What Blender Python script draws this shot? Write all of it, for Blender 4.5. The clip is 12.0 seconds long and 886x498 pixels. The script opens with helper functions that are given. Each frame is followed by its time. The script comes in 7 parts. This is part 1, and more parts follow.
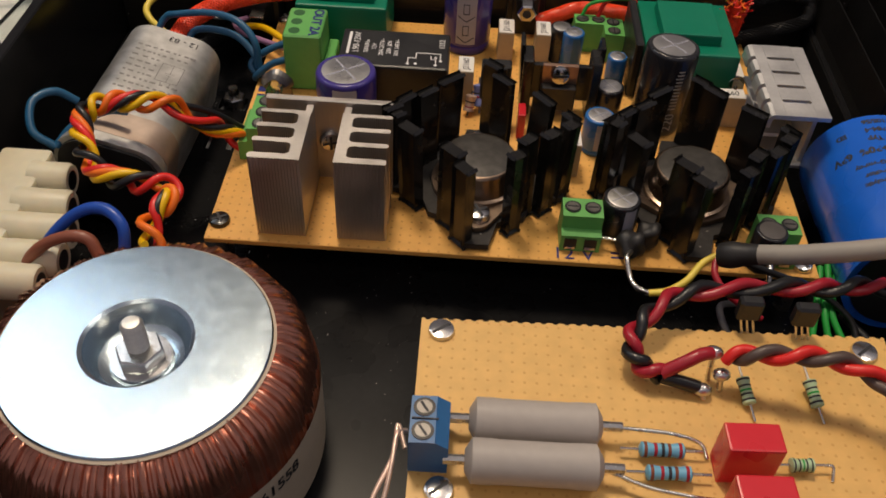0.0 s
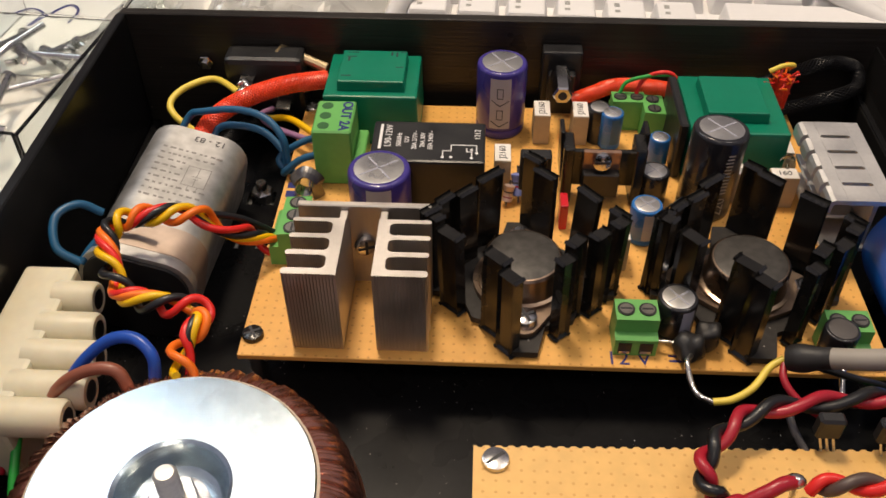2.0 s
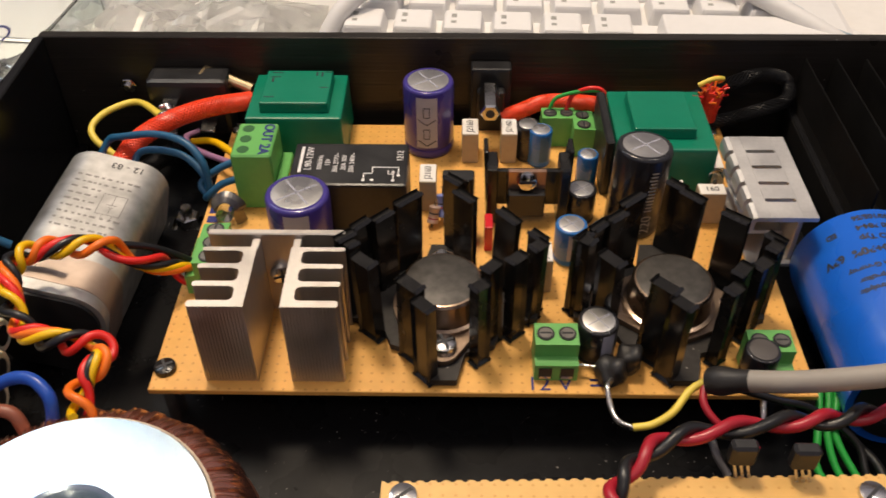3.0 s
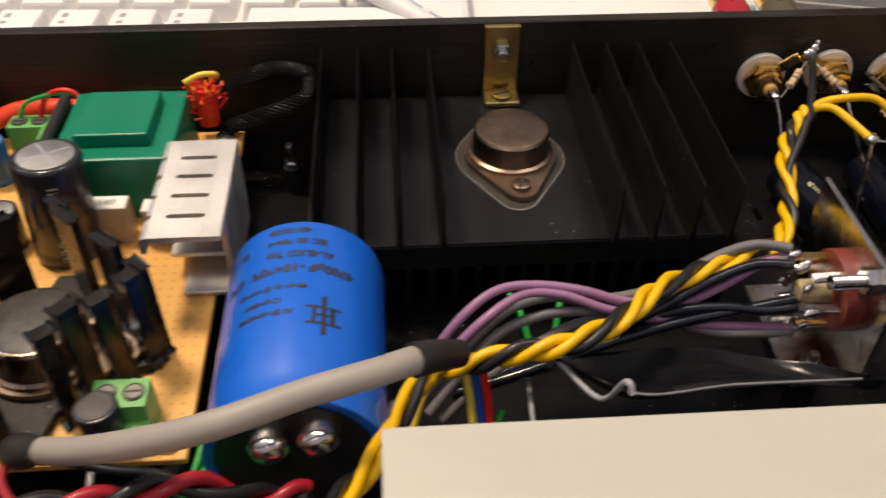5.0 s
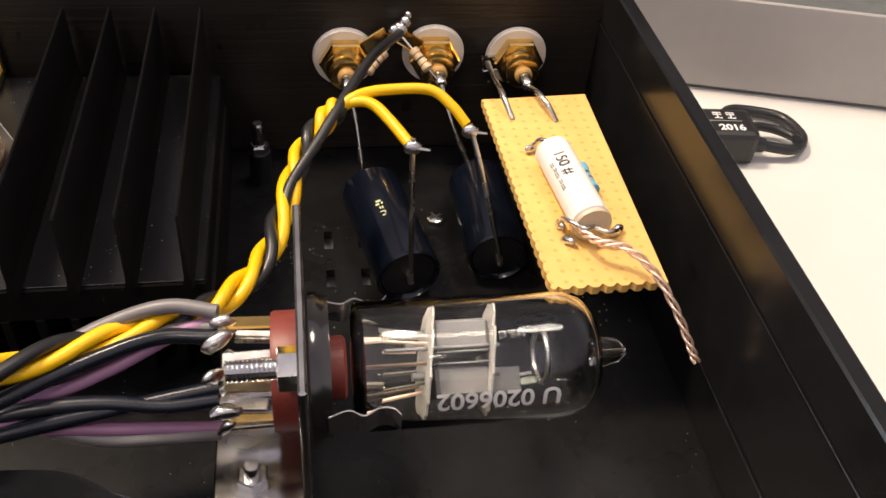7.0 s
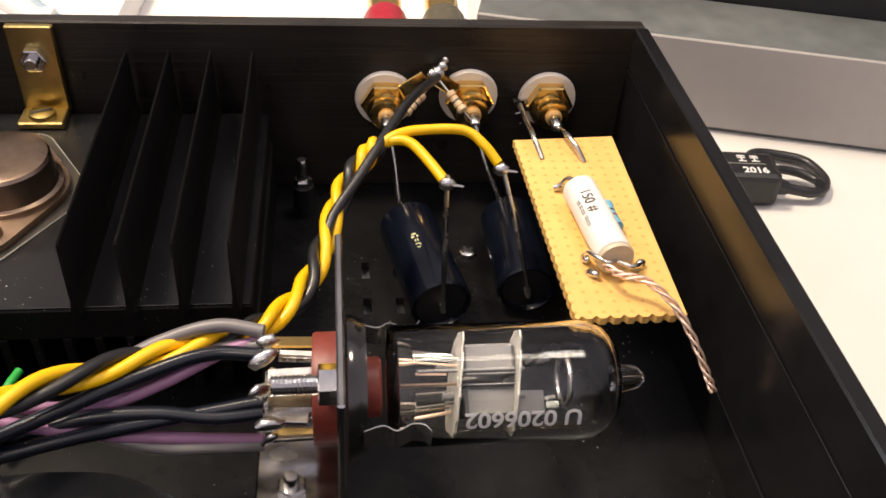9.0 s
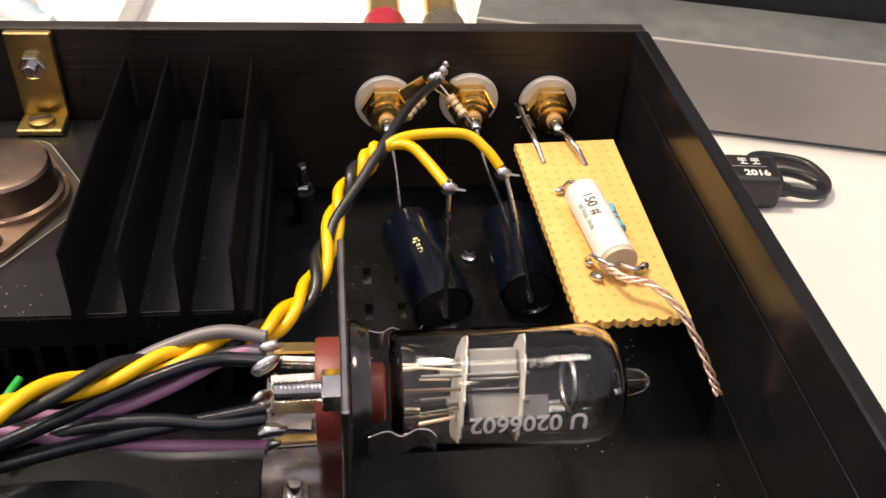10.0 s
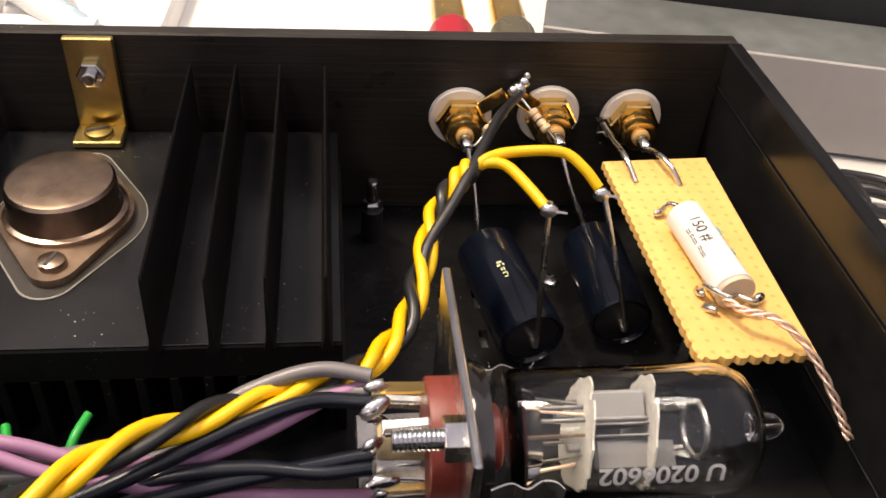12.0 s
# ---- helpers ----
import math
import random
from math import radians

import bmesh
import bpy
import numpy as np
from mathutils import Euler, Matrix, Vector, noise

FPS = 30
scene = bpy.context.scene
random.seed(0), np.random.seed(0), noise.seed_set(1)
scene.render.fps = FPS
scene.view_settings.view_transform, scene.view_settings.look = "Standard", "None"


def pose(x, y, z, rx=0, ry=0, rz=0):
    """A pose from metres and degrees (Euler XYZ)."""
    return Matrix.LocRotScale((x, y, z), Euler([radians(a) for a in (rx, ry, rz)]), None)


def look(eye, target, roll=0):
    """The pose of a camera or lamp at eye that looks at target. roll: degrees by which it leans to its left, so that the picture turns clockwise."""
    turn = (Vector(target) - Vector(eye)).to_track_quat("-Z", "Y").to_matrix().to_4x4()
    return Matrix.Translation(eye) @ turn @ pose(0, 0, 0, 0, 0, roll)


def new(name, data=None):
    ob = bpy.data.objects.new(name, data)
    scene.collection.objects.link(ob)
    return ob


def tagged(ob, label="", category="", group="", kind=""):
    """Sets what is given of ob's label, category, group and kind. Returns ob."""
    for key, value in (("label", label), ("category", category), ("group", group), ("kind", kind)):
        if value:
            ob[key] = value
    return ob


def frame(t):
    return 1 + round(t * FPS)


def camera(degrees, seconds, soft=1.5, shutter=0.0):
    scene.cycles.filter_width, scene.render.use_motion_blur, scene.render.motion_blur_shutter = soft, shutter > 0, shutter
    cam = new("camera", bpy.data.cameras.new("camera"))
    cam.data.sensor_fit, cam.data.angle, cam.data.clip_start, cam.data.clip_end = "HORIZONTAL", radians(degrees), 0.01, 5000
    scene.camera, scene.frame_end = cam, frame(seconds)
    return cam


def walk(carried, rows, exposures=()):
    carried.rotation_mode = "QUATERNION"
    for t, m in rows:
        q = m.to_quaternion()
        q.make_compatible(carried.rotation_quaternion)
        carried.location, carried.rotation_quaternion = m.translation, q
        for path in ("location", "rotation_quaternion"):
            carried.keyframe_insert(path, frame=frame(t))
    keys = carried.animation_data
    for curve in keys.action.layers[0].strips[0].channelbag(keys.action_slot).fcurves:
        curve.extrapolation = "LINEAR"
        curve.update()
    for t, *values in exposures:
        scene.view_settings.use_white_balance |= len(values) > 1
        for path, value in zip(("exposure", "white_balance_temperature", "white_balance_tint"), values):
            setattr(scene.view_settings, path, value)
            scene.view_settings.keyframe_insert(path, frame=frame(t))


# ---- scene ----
# camera: t, x, y, z, rx, ry, rz
cam = camera(52.75, 12.0, soft=1.6, shutter=0.28)
PATH = [
    (0.0, 0.0203, 0.0141, 0.1762, 44.83, -2.31, 3.01),
    (0.5, 0.0230, 0.0225, 0.1774, 46.11, -1.38, 2.62),
    (1.0, 0.0268, 0.0325, 0.1794, 47.49, -1.02, 1.73),
    (1.5, 0.0223, 0.0343, 0.1827, 47.76, -0.35, 2.01),
    (2.0, 0.0140, 0.0347, 0.1798, 47.22, 0.14, 2.60),
    (2.5, 0.0195, 0.0401, 0.1801, 47.00, 0.30, 2.16),
    (2.7, 0.0219, 0.0412, 0.1801, 47.35, 0.26, 1.68),
    (4.4, 0.1080, 0.0508, 0.1686, 47.99, 0.51, -1.56),
    (4.5, 0.1146, 0.0529, 0.1664, 48.27, 0.41, -1.56),
    (5.0, 0.1532, 0.0710, 0.1542, 48.74, -0.54, -3.88),
    (5.5, 0.1815, 0.0844, 0.1429, 49.59, -1.64, -5.38),
    (6.0, 0.2088, 0.0954, 0.1397, 48.87, -2.58, -5.85),
    (6.5, 0.2304, 0.1058, 0.1330, 47.97, -3.27, -7.20),
    (7.0, 0.2492, 0.1155, 0.1260, 47.68, -4.06, -8.10),
    (8.8, 0.2501, 0.1088, 0.1301, 49.49, -3.68, -5.80),
    (9.0, 0.2480, 0.1073, 0.1313, 50.04, -3.50, -5.78),
    (9.5, 0.2470, 0.1067, 0.1309, 50.44, -3.25, -5.77),
    (10.0, 0.2473, 0.1078, 0.1305, 50.45, -3.28, -6.13),
    (10.5, 0.2481, 0.1134, 0.1278, 50.29, -3.40, -6.51),
    (11.0, 0.2452, 0.1135, 0.1276, 50.74, -3.32, -6.30),
    (11.5, 0.2361, 0.1120, 0.1272, 51.26, -3.72, -6.21),
    (12.0, 0.2312, 0.1210, 0.1246, 50.81, -3.89, -6.00),
]
walk(cam, [(t, pose(x, y, z, rx, ry, rz)) for t, x, y, z, rx, ry, rz in PATH],
     exposures=[(0.0, -0.74), (0.5, -0.66), (1.0, -0.46), (1.5, -0.30), (2.7, -0.28), (4.4, 0.03), (5.0, 0.03), (5.5, 0.34), (6.0, 0.92), (6.5, 0.86), (7.0, 0.64), (9.0, 0.62), (12.0, 0.76)])

# ---- light: a lamp over the bench behind the camera, and a dim room ----
world = bpy.data.worlds.new("room_air")
world.use_nodes = True
scene.world = world
world.node_tree.nodes["Background"].inputs[0].default_value = (0.64, 0.58, 0.66, 1)
world.node_tree.nodes["Background"].inputs[1].default_value = 0.56


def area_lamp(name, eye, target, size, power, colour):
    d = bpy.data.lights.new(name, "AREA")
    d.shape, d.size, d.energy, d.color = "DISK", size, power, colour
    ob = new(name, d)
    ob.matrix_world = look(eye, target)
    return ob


area_lamp("bench_lamp", (-0.10, 0.43, 0.84), (0.12, 0.22, 0.0), 0.16, 7.4, (1.0, 0.81, 0.60))
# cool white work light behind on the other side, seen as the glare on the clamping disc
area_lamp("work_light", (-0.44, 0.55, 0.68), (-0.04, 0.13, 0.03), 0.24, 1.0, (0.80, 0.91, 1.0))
# unseen lamp added high up to brighten the right side
area_lamp("right_fill_lamp", (0.70, 0.45, 1.6), (0.2, 0.2, 0.0), 0.4, 6.0, (1.0, 0.88, 0.74))

# unseen lamp added in front, guessed from glints on gold; also lifts the blacks
area_lamp("front_fill_lamp", (-0.10, -0.42, 1.05), (0.12, 0.25, 0.0), 0.14, 1.6, (1.0, 0.84, 0.66))
# ---- building blocks ----
def shade(bm, on=True):
    for fc in bm.faces:
        fc.smooth = on


def part(name, bm, material, parent=None, label="", smooth=None):
    """Links a bmesh as one mesh object, under its parent where one is given."""
    me = bpy.data.meshes.new(name)
    bmesh.ops.recalc_face_normals(bm, faces=bm.faces)
    bm.to_mesh(me)
    bm.free()
    if smooth:
        me.shade_smooth()
        me.set_sharp_from_angle(angle=radians(smooth))
    me.materials.append(material)
    ob = new(name, me)
    if parent is not None:
        ob.parent = parent
    if label:
        tagged(ob, label)
    return ob


def thing(name, at, label, category, group="", rz=0.0, kind=""):
    ob = new(name)
    ob.matrix_world = at if isinstance(at, Matrix) else pose(*at, 0, 0, rz)
    return tagged(ob, label, category, group, kind)


def solo(name, bm, material, label, category, group="", at=(0, 0, 0), kind="", smooth=None):
    ob = part(name, bm, material, None, "", smooth)
    ob.matrix_world = at if isinstance(at, Matrix) else pose(*at)
    return tagged(ob, label, category, group, kind)


def box(bm, c, s, bevel=0.0, m=None, seg=1, taper=1.0):
    """A box of size s centred at c, bevelled, its top scaled by taper."""
    r = bmesh.ops.create_cube(bm, size=1.0)
    for v in r["verts"]:
        k = taper if v.co.z > 0 else 1.0
        v.co = Vector((c[0] + v.co.x * s[0] * k, c[1] + v.co.y * s[1] * k, c[2] + v.co.z * s[2]))
        if m:
            v.co = m @ v.co
    if bevel:
        es = list({e for v in r["verts"] for e in v.link_edges})
        bmesh.ops.bevel(bm, geom=es, offset=bevel, segments=seg, affect="EDGES", profile=0.6)
    return bm


def slab(bm, c0, c1, bevel=0.0, seg=1):
    """A box between two corners."""
    c = [(a + b) / 2 for a, b in zip(c0, c1)]
    return box(bm, c, [abs(b - a) for a, b in zip(c0, c1)], bevel, None, seg)


def turn(bm, profile, seg=24, m=None, cap=True):
    """A body turned about z from rows of (radius, height)."""
    rings = []
    for r, z in profile:
        ring = []
        for k in range(seg):
            a = 2 * math.pi * k / seg
            co = Vector((r * math.cos(a), r * math.sin(a), z))
            ring.append(bm.verts.new(m @ co if m else co))
        rings.append(ring)
    for a, b in zip(rings, rings[1:]):
        for k in range(seg):
            bm.faces.new((a[k], a[(k + 1) % seg], b[(k + 1) % seg], b[k]))
    if cap:
        bm.faces.new(rings[0][::-1])
        bm.faces.new(rings[-1])
    return bm


def rod(bm, p0, p1, r0, r1=None, seg=10):
    p0, p1 = Vector(p0), Vector(p1)
    q = (p1 - p0).to_track_quat("Z", "Y").to_matrix().to_4x4()
    return turn(bm, [(r0, 0), (r0 if r1 is None else r1, (p1 - p0).length)], seg, Matrix.Translation(p0) @ q)


def smooth_line(pts, n=8):
    """Points of a Catmull-Rom line through pts."""
    p = [Vector(a) for a in pts]
    p = [p[0] * 2 - p[1]] + p + [p[-1] * 2 - p[-2]]
    out = []
    for i in range(1, len(p) - 2):
        a, b, c, d = p[i - 1:i + 3]
        for k in range(n):
            t = k / n
            out.append(0.5 * (2 * b + (c - a) * t + (2 * a - 5 * b + 4 * c - d) * t * t + (3 * b - a - 3 * c + d) * t ** 3))
    out.append(p[-2])
    return out


def sweep(bm, line, r, seg=8, ends=True, flat=1.0):
    """A round wire along a line of points; r may be a number or a function of 0..1."""
    n = len(line)
    up = Vector((0.13, 0.21, 1)).normalized()
    rings = []
    side = None
    for i, p in enumerate(line):
        d = (line[min(i + 1, n - 1)] - line[max(i - 1, 0)]).normalized()
        side = d.cross(up if side is None else side.cross(d)).normalized()
        nn = side.cross(d).normalized()
        rad = r(i / (n - 1)) if callable(r) else r
        rings.append([bm.verts.new(p + (side * math.cos(a) + nn * math.sin(a) * flat) * rad) for a in (2 * math.pi * k / seg for k in range(seg))])
    for a, b in zip(rings, rings[1:]):
        for k in range(seg):
            bm.faces.new((a[k], a[(k + 1) % seg], b[(k + 1) % seg], b[k]))
    if ends:
        bm.faces.new(rings[0][::-1])
        bm.faces.new(rings[-1])
    return bm


def strand_lines(line, radius, count, turns, phase=0.0, wobble=0.0):
    """Lines of count strands twisted round a line."""
    n = len(line)
    out = [[] for _ in range(count)]
    side = None
    up = Vector((0.13, 0.21, 1)).normalized()
    for i, p in enumerate(line):
        d = (line[min(i + 1, n - 1)] - line[max(i - 1, 0)]).normalized()
        side = d.cross(up if side is None else side.cross(d)).normalized()
        nn = side.cross(d).normalized()
        for k in range(count):
            a = phase + 2 * math.pi * (k / count + turns * i / (n - 1)) + wobble * math.sin(9.0 * i / n + k)
            out[k].append(p + (side * math.cos(a) + nn * math.sin(a)) * radius)
    return out


def wire(name, pts, r, material, label, category="wire", group="", n=8, seg=8):
    o = Vector(pts[0])
    bm = sweep(bmesh.new(), [p - o for p in smooth_line(pts, n)], r, seg)
    return solo(name, bm, material, label, category, group, at=tuple(o), smooth=60)


def prism(bm, outline, z0, z1, m=None):
    """An upright prism over an outline of (x, y)."""
    lo = [bm.verts.new((m @ Vector((x, y, z0))) if m else (x, y, z0)) for x, y in outline]
    hi = [bm.verts.new((m @ Vector((x, y, z1))) if m else (x, y, z1)) for x, y in outline]
    n = len(lo)
    for k in range(n):
        bm.faces.new((lo[k], lo[(k + 1) % n], hi[(k + 1) % n], hi[k]))
    bm.faces.new(lo[::-1])
    bm.faces.new(hi)
    return bm


def writing(name, text, size, m, material, parent=None, depth=0.00004, label="", spread=1.0, bold=0.0):
    """Flat lettering as a mesh, its middle at the pose m."""
    cu = bpy.data.curves.new(name, "FONT")
    cu.offset = bold * size
    cu.body, cu.size, cu.align_x, cu.align_y, cu.extrude, cu.space_line = text, size, "CENTER", "CENTER", depth, spread
    tmp = bpy.data.objects.new(name, cu)
    scene.collection.objects.link(tmp)
    bpy.context.view_layer.update()
    me = bpy.data.meshes.new_from_object(tmp.evaluated_get(bpy.context.evaluated_depsgraph_get()))
    bpy.data.objects.remove(tmp)
    me.materials.clear()
    me.materials.append(material)
    ob = new(name, me)
    ob.parent = parent
    ob.matrix_local = m
    if label:
        tagged(ob, label)
    return ob


# ---- materials ----
def surface(name, colour, rough=0.5, metal=0.0, vary=0.15, grain=400.0, bump=0.1, stretch=(1, 1, 1), stain=0.0, coat=0.0, rough_vary=0.1, glow=0.0, shine=0.5):
    m = bpy.data.materials.new(name)
    m.use_nodes = True
    nt = m.node_tree
    b = nt.nodes["Principled BSDF"]
    tc = nt.nodes.new("ShaderNodeTexCoord")
    mp = nt.nodes.new("ShaderNodeMapping")
    mp.inputs["Scale"].default_value = stretch
    nt.links.new(tc.outputs["Object"], mp.inputs[0])
    fine = nt.nodes.new("ShaderNodeTexNoise")
    fine.inputs["Scale"].default_value = grain
    fine.inputs["Detail"].default_value = 5
    nt.links.new(mp.outputs[0], fine.inputs[0])
    broad = nt.nodes.new("ShaderNodeTexNoise")
    broad.inputs["Scale"].default_value = grain / 9
    broad.inputs["Detail"].default_value = 3
    nt.links.new(tc.outputs["Object"], broad.inputs[0])
    add = nt.nodes.new("ShaderNodeMath")
    add.operation = "ADD"
    nt.links.new(fine.outputs[0], add.inputs[0])
    nt.links.new(broad.outputs[0], add.inputs[1])
    ramp = nt.nodes.new("ShaderNodeMapRange")
    ramp.inputs[1].default_value, ramp.inputs[2].default_value = 0.6, 1.4
    ramp.inputs[3].default_value, ramp.inputs[4].default_value = 1 - vary, 1 + vary
    nt.links.new(add.outputs[0], ramp.inputs[0])
    mul = nt.nodes.new("ShaderNodeVectorMath")
    mul.operation = "SCALE"
    mul.inputs[0].default_value = colour
    nt.links.new(ramp.outputs[0], mul.inputs["Scale"])
    nt.links.new(mul.outputs[0], b.inputs["Base Color"])
    rr = nt.nodes.new("ShaderNodeMapRange")
    rr.inputs[1].default_value, rr.inputs[2].default_value = 0.3, 0.7
    rr.inputs[3].default_value, rr.inputs[4].default_value = max(rough - rough_vary, 0.02), min(rough + rough_vary, 1)
    nt.links.new(broad.outputs[0], rr.inputs[0])
    nt.links.new(rr.outputs[0], b.inputs["Roughness"])
    b.inputs["Metallic"].default_value = metal
    b.inputs["Coat Weight"].default_value = coat
    b.inputs["Specular IOR Level"].default_value = shine
    if bump:
        bp = nt.nodes.new("ShaderNodeBump")
        bp.inputs["Strength"].default_value = bump
        bp.inputs["Distance"].default_value = 0.0004
        nt.links.new(fine.outputs[0], bp.inputs["Height"])
        nt.links.new(bp.outputs[0], b.inputs["Normal"])
    if glow:
        b.inputs["Emission Color"].default_value = (*colour, 1)
        b.inputs["Emission Strength"].default_value = glow
    return m


BLACK_FIN = surface("black_anodised_fin", (0.009, 0.0085, 0.008), 0.22, 0.0, 0.4, 1200, 0.08, shine=0.5)
GREEN = surface("green_epoxy", (0.0, 0.17, 0.095), 0.36, 0, 0.08, 300, 0.04)
GREEN_T = surface("green_terminal_plastic", (0.13, 0.40, 0.10), 0.4, 0, 0.08, 500, 0.04)
ALU_BRIGHT = surface("bright_aluminium", (0.62, 0.61, 0.60), 0.5, 0.9, 0.08, 900, 0.1)
ALU = surface("raw_aluminium", (0.56, 0.52, 0.48), 0.46, 1.0, 0.08, 900, 0.12, (1, 1, 0.2))
STEEL = surface("bright_steel", (0.62, 0.61, 0.6), 0.22, 1.0, 0.1, 900, 0.05)
ZINC = surface("zinc_disc", (0.50, 0.60, 0.67), 0.24, 1.0, 0.12, 3600, 0.08, rough_vary=0.03)
COPPER = surface("enamelled_copper", (0.52, 0.22, 0.15), 0.26, 0.9, 0.35, 260, 0.1, coat=0.4)
BLUE = surface("blue_sleeve", (0.008, 0.12, 0.62), 0.3, 0, 0.08, 200, 0.03, coat=0.3)
BLACK_PLASTIC = surface("black_plastic", (0.013, 0.013, 0.014), 0.4, 0, 0.3, 900, 0.08)
BRASS_ZINC = surface("yellow_passivated_zinc", (0.55, 0.42, 0.17), 0.3, 1.0, 0.3, 250, 0.08)
CAN = surface("nickel_can", (0.32, 0.235, 0.175), 0.30, 1.0, 0.3, 400, 0.08)
CREAM = surface("cream_lid_paint", (0.47, 0.46, 0.40), 0.5, 0, 0.03, 300, 0.04)
PAPER = surface("white_paper", (0.75, 0.73, 0.70), 0.7, 0, 0.05, 200, 0.05)

def perf_material(name, colour, pitch=0.00254, hole=0.00033, off=(0.0, 0.0), dark=0.76):
    """Phenolic board with a drilled raster: the holes' shade painted as dark dots in a warm sheet."""
    m = surface(name, colour, 0.48, 0, 0.12, 260, 0.05)
    nt = m.node_tree
    b = nt.nodes["Principled BSDF"]
    base = b.inputs["Base Color"].links[0].from_socket
    tc = nt.nodes.new("ShaderNodeTexCoord")
    sep = nt.nodes.new("ShaderNodeSeparateXYZ")
    nt.links.new(tc.outputs["Object"], sep.inputs[0])

    def op(kind, a, b2=None):
        n = nt.nodes.new("ShaderNodeMath")
        n.operation = kind
        for k, v in enumerate((a, b2)):
            if v is None:
                continue
            if isinstance(v, (int, float)):
                n.inputs[k].default_value = v
            else:
                nt.links.new(v, n.inputs[k])
        return n.outputs[0]

    d2 = None
    for k in range(2):
        c = op("SUBTRACT", op("FRACT", op("DIVIDE", op("ADD", sep.outputs[k], off[k] + 1.0), pitch)), 0.5)
        sq = op("MULTIPLY", c, c)
        d2 = sq if d2 is None else op("ADD", d2, sq)
    inside = op("LESS_THAN", d2, (hole / pitch) ** 2)
    mix = nt.nodes.new("ShaderNodeMix")
    mix.data_type = "RGBA"
    nt.links.new(inside, mix.inputs[0])
    nt.links.new(base, mix.inputs[6])
    mix.inputs[7].default_value = (colour[0] * dark, colour[1] * dark * 0.9, colour[2] * dark * 0.8, 1)
    nt.links.new(mix.outputs[2], b.inputs["Base Color"])
    return m


def glass_material(name, colour=(1, 1, 1), rough=0.0, ior=1.45):
    m = bpy.data.materials.new(name)
    m.use_nodes = True
    b = m.node_tree.nodes["Principled BSDF"]
    b.inputs["Base Color"].default_value = (*colour, 1)
    b.inputs["Roughness"].default_value = rough
    b.inputs["IOR"].default_value = ior
    b.inputs["Transmission Weight"].default_value = 1.0
    return m


def dusty(name, colour, rough, dust=0.5, scale=900.0, metal=0.0, amount=0.72, brushed=False, shine=0.22):
    """A dark surface with scattered pale specks of dust."""
    m = surface(name, colour, rough, metal, 0.45, 500, 0.45 if brushed else 0.05, (0.05, 1, 3) if brushed else (1, 1, 1), rough_vary=0.03, shine=shine)
    nt = m.node_tree
    b = nt.nodes["Principled BSDF"]
    base = b.inputs["Base Color"].links[0].from_socket
    tc = nt.nodes.new("ShaderNodeTexCoord")
    vo = nt.nodes.new("ShaderNodeTexVoronoi")
    vo.inputs["Scale"].default_value = scale
    nt.links.new(tc.outputs["Object"], vo.inputs[0])
    sep = nt.nodes.new("ShaderNodeSeparateColor")
    nt.links.new(vo.outputs["Color"], sep.inputs[0])
    size = nt.nodes.new("ShaderNodeMapRange")
    size.inputs[1].default_value, size.inputs[2].default_value = amount, 1.0
    size.inputs[3].default_value, size.inputs[4].default_value = 0.0, 0.22
    nt.links.new(sep.outputs[0], size.inputs[0])
    drift = nt.nodes.new("ShaderNodeTexNoise")
    drift.inputs["Scale"].default_value = 45.0
    drift.inputs["Detail"].default_value = 4
    nt.links.new(tc.outputs["Object"], drift.inputs[0])
    where = nt.nodes.new("ShaderNodeMapRange")
    where.inputs[1].default_value, where.inputs[2].default_value = 0.40, 0.62
    nt.links.new(drift.outputs[0], where.inputs[0])
    spread = nt.nodes.new("ShaderNodeMath")
    spread.operation = "MULTIPLY"
    nt.links.new(size.outputs[0], spread.inputs[0])
    nt.links.new(where.outputs[0], spread.inputs[1])
    lt = nt.nodes.new("ShaderNodeMath")
    lt.operation = "LESS_THAN"
    nt.links.new(vo.outputs["Distance"], lt.inputs[0])
    nt.links.new(spread.outputs[0], lt.inputs[1])
    mix = nt.nodes.new("ShaderNodeMix")
    mix.data_type = "RGBA"
    nt.links.new(lt.outputs[0], mix.inputs[0])
    nt.links.new(base, mix.inputs[6])
    mix.inputs[7].default_value = (dust, dust * 0.95, dust * 0.88, 1)
    nt.links.new(mix.outputs[2], b.inputs["Base Color"])
    return m


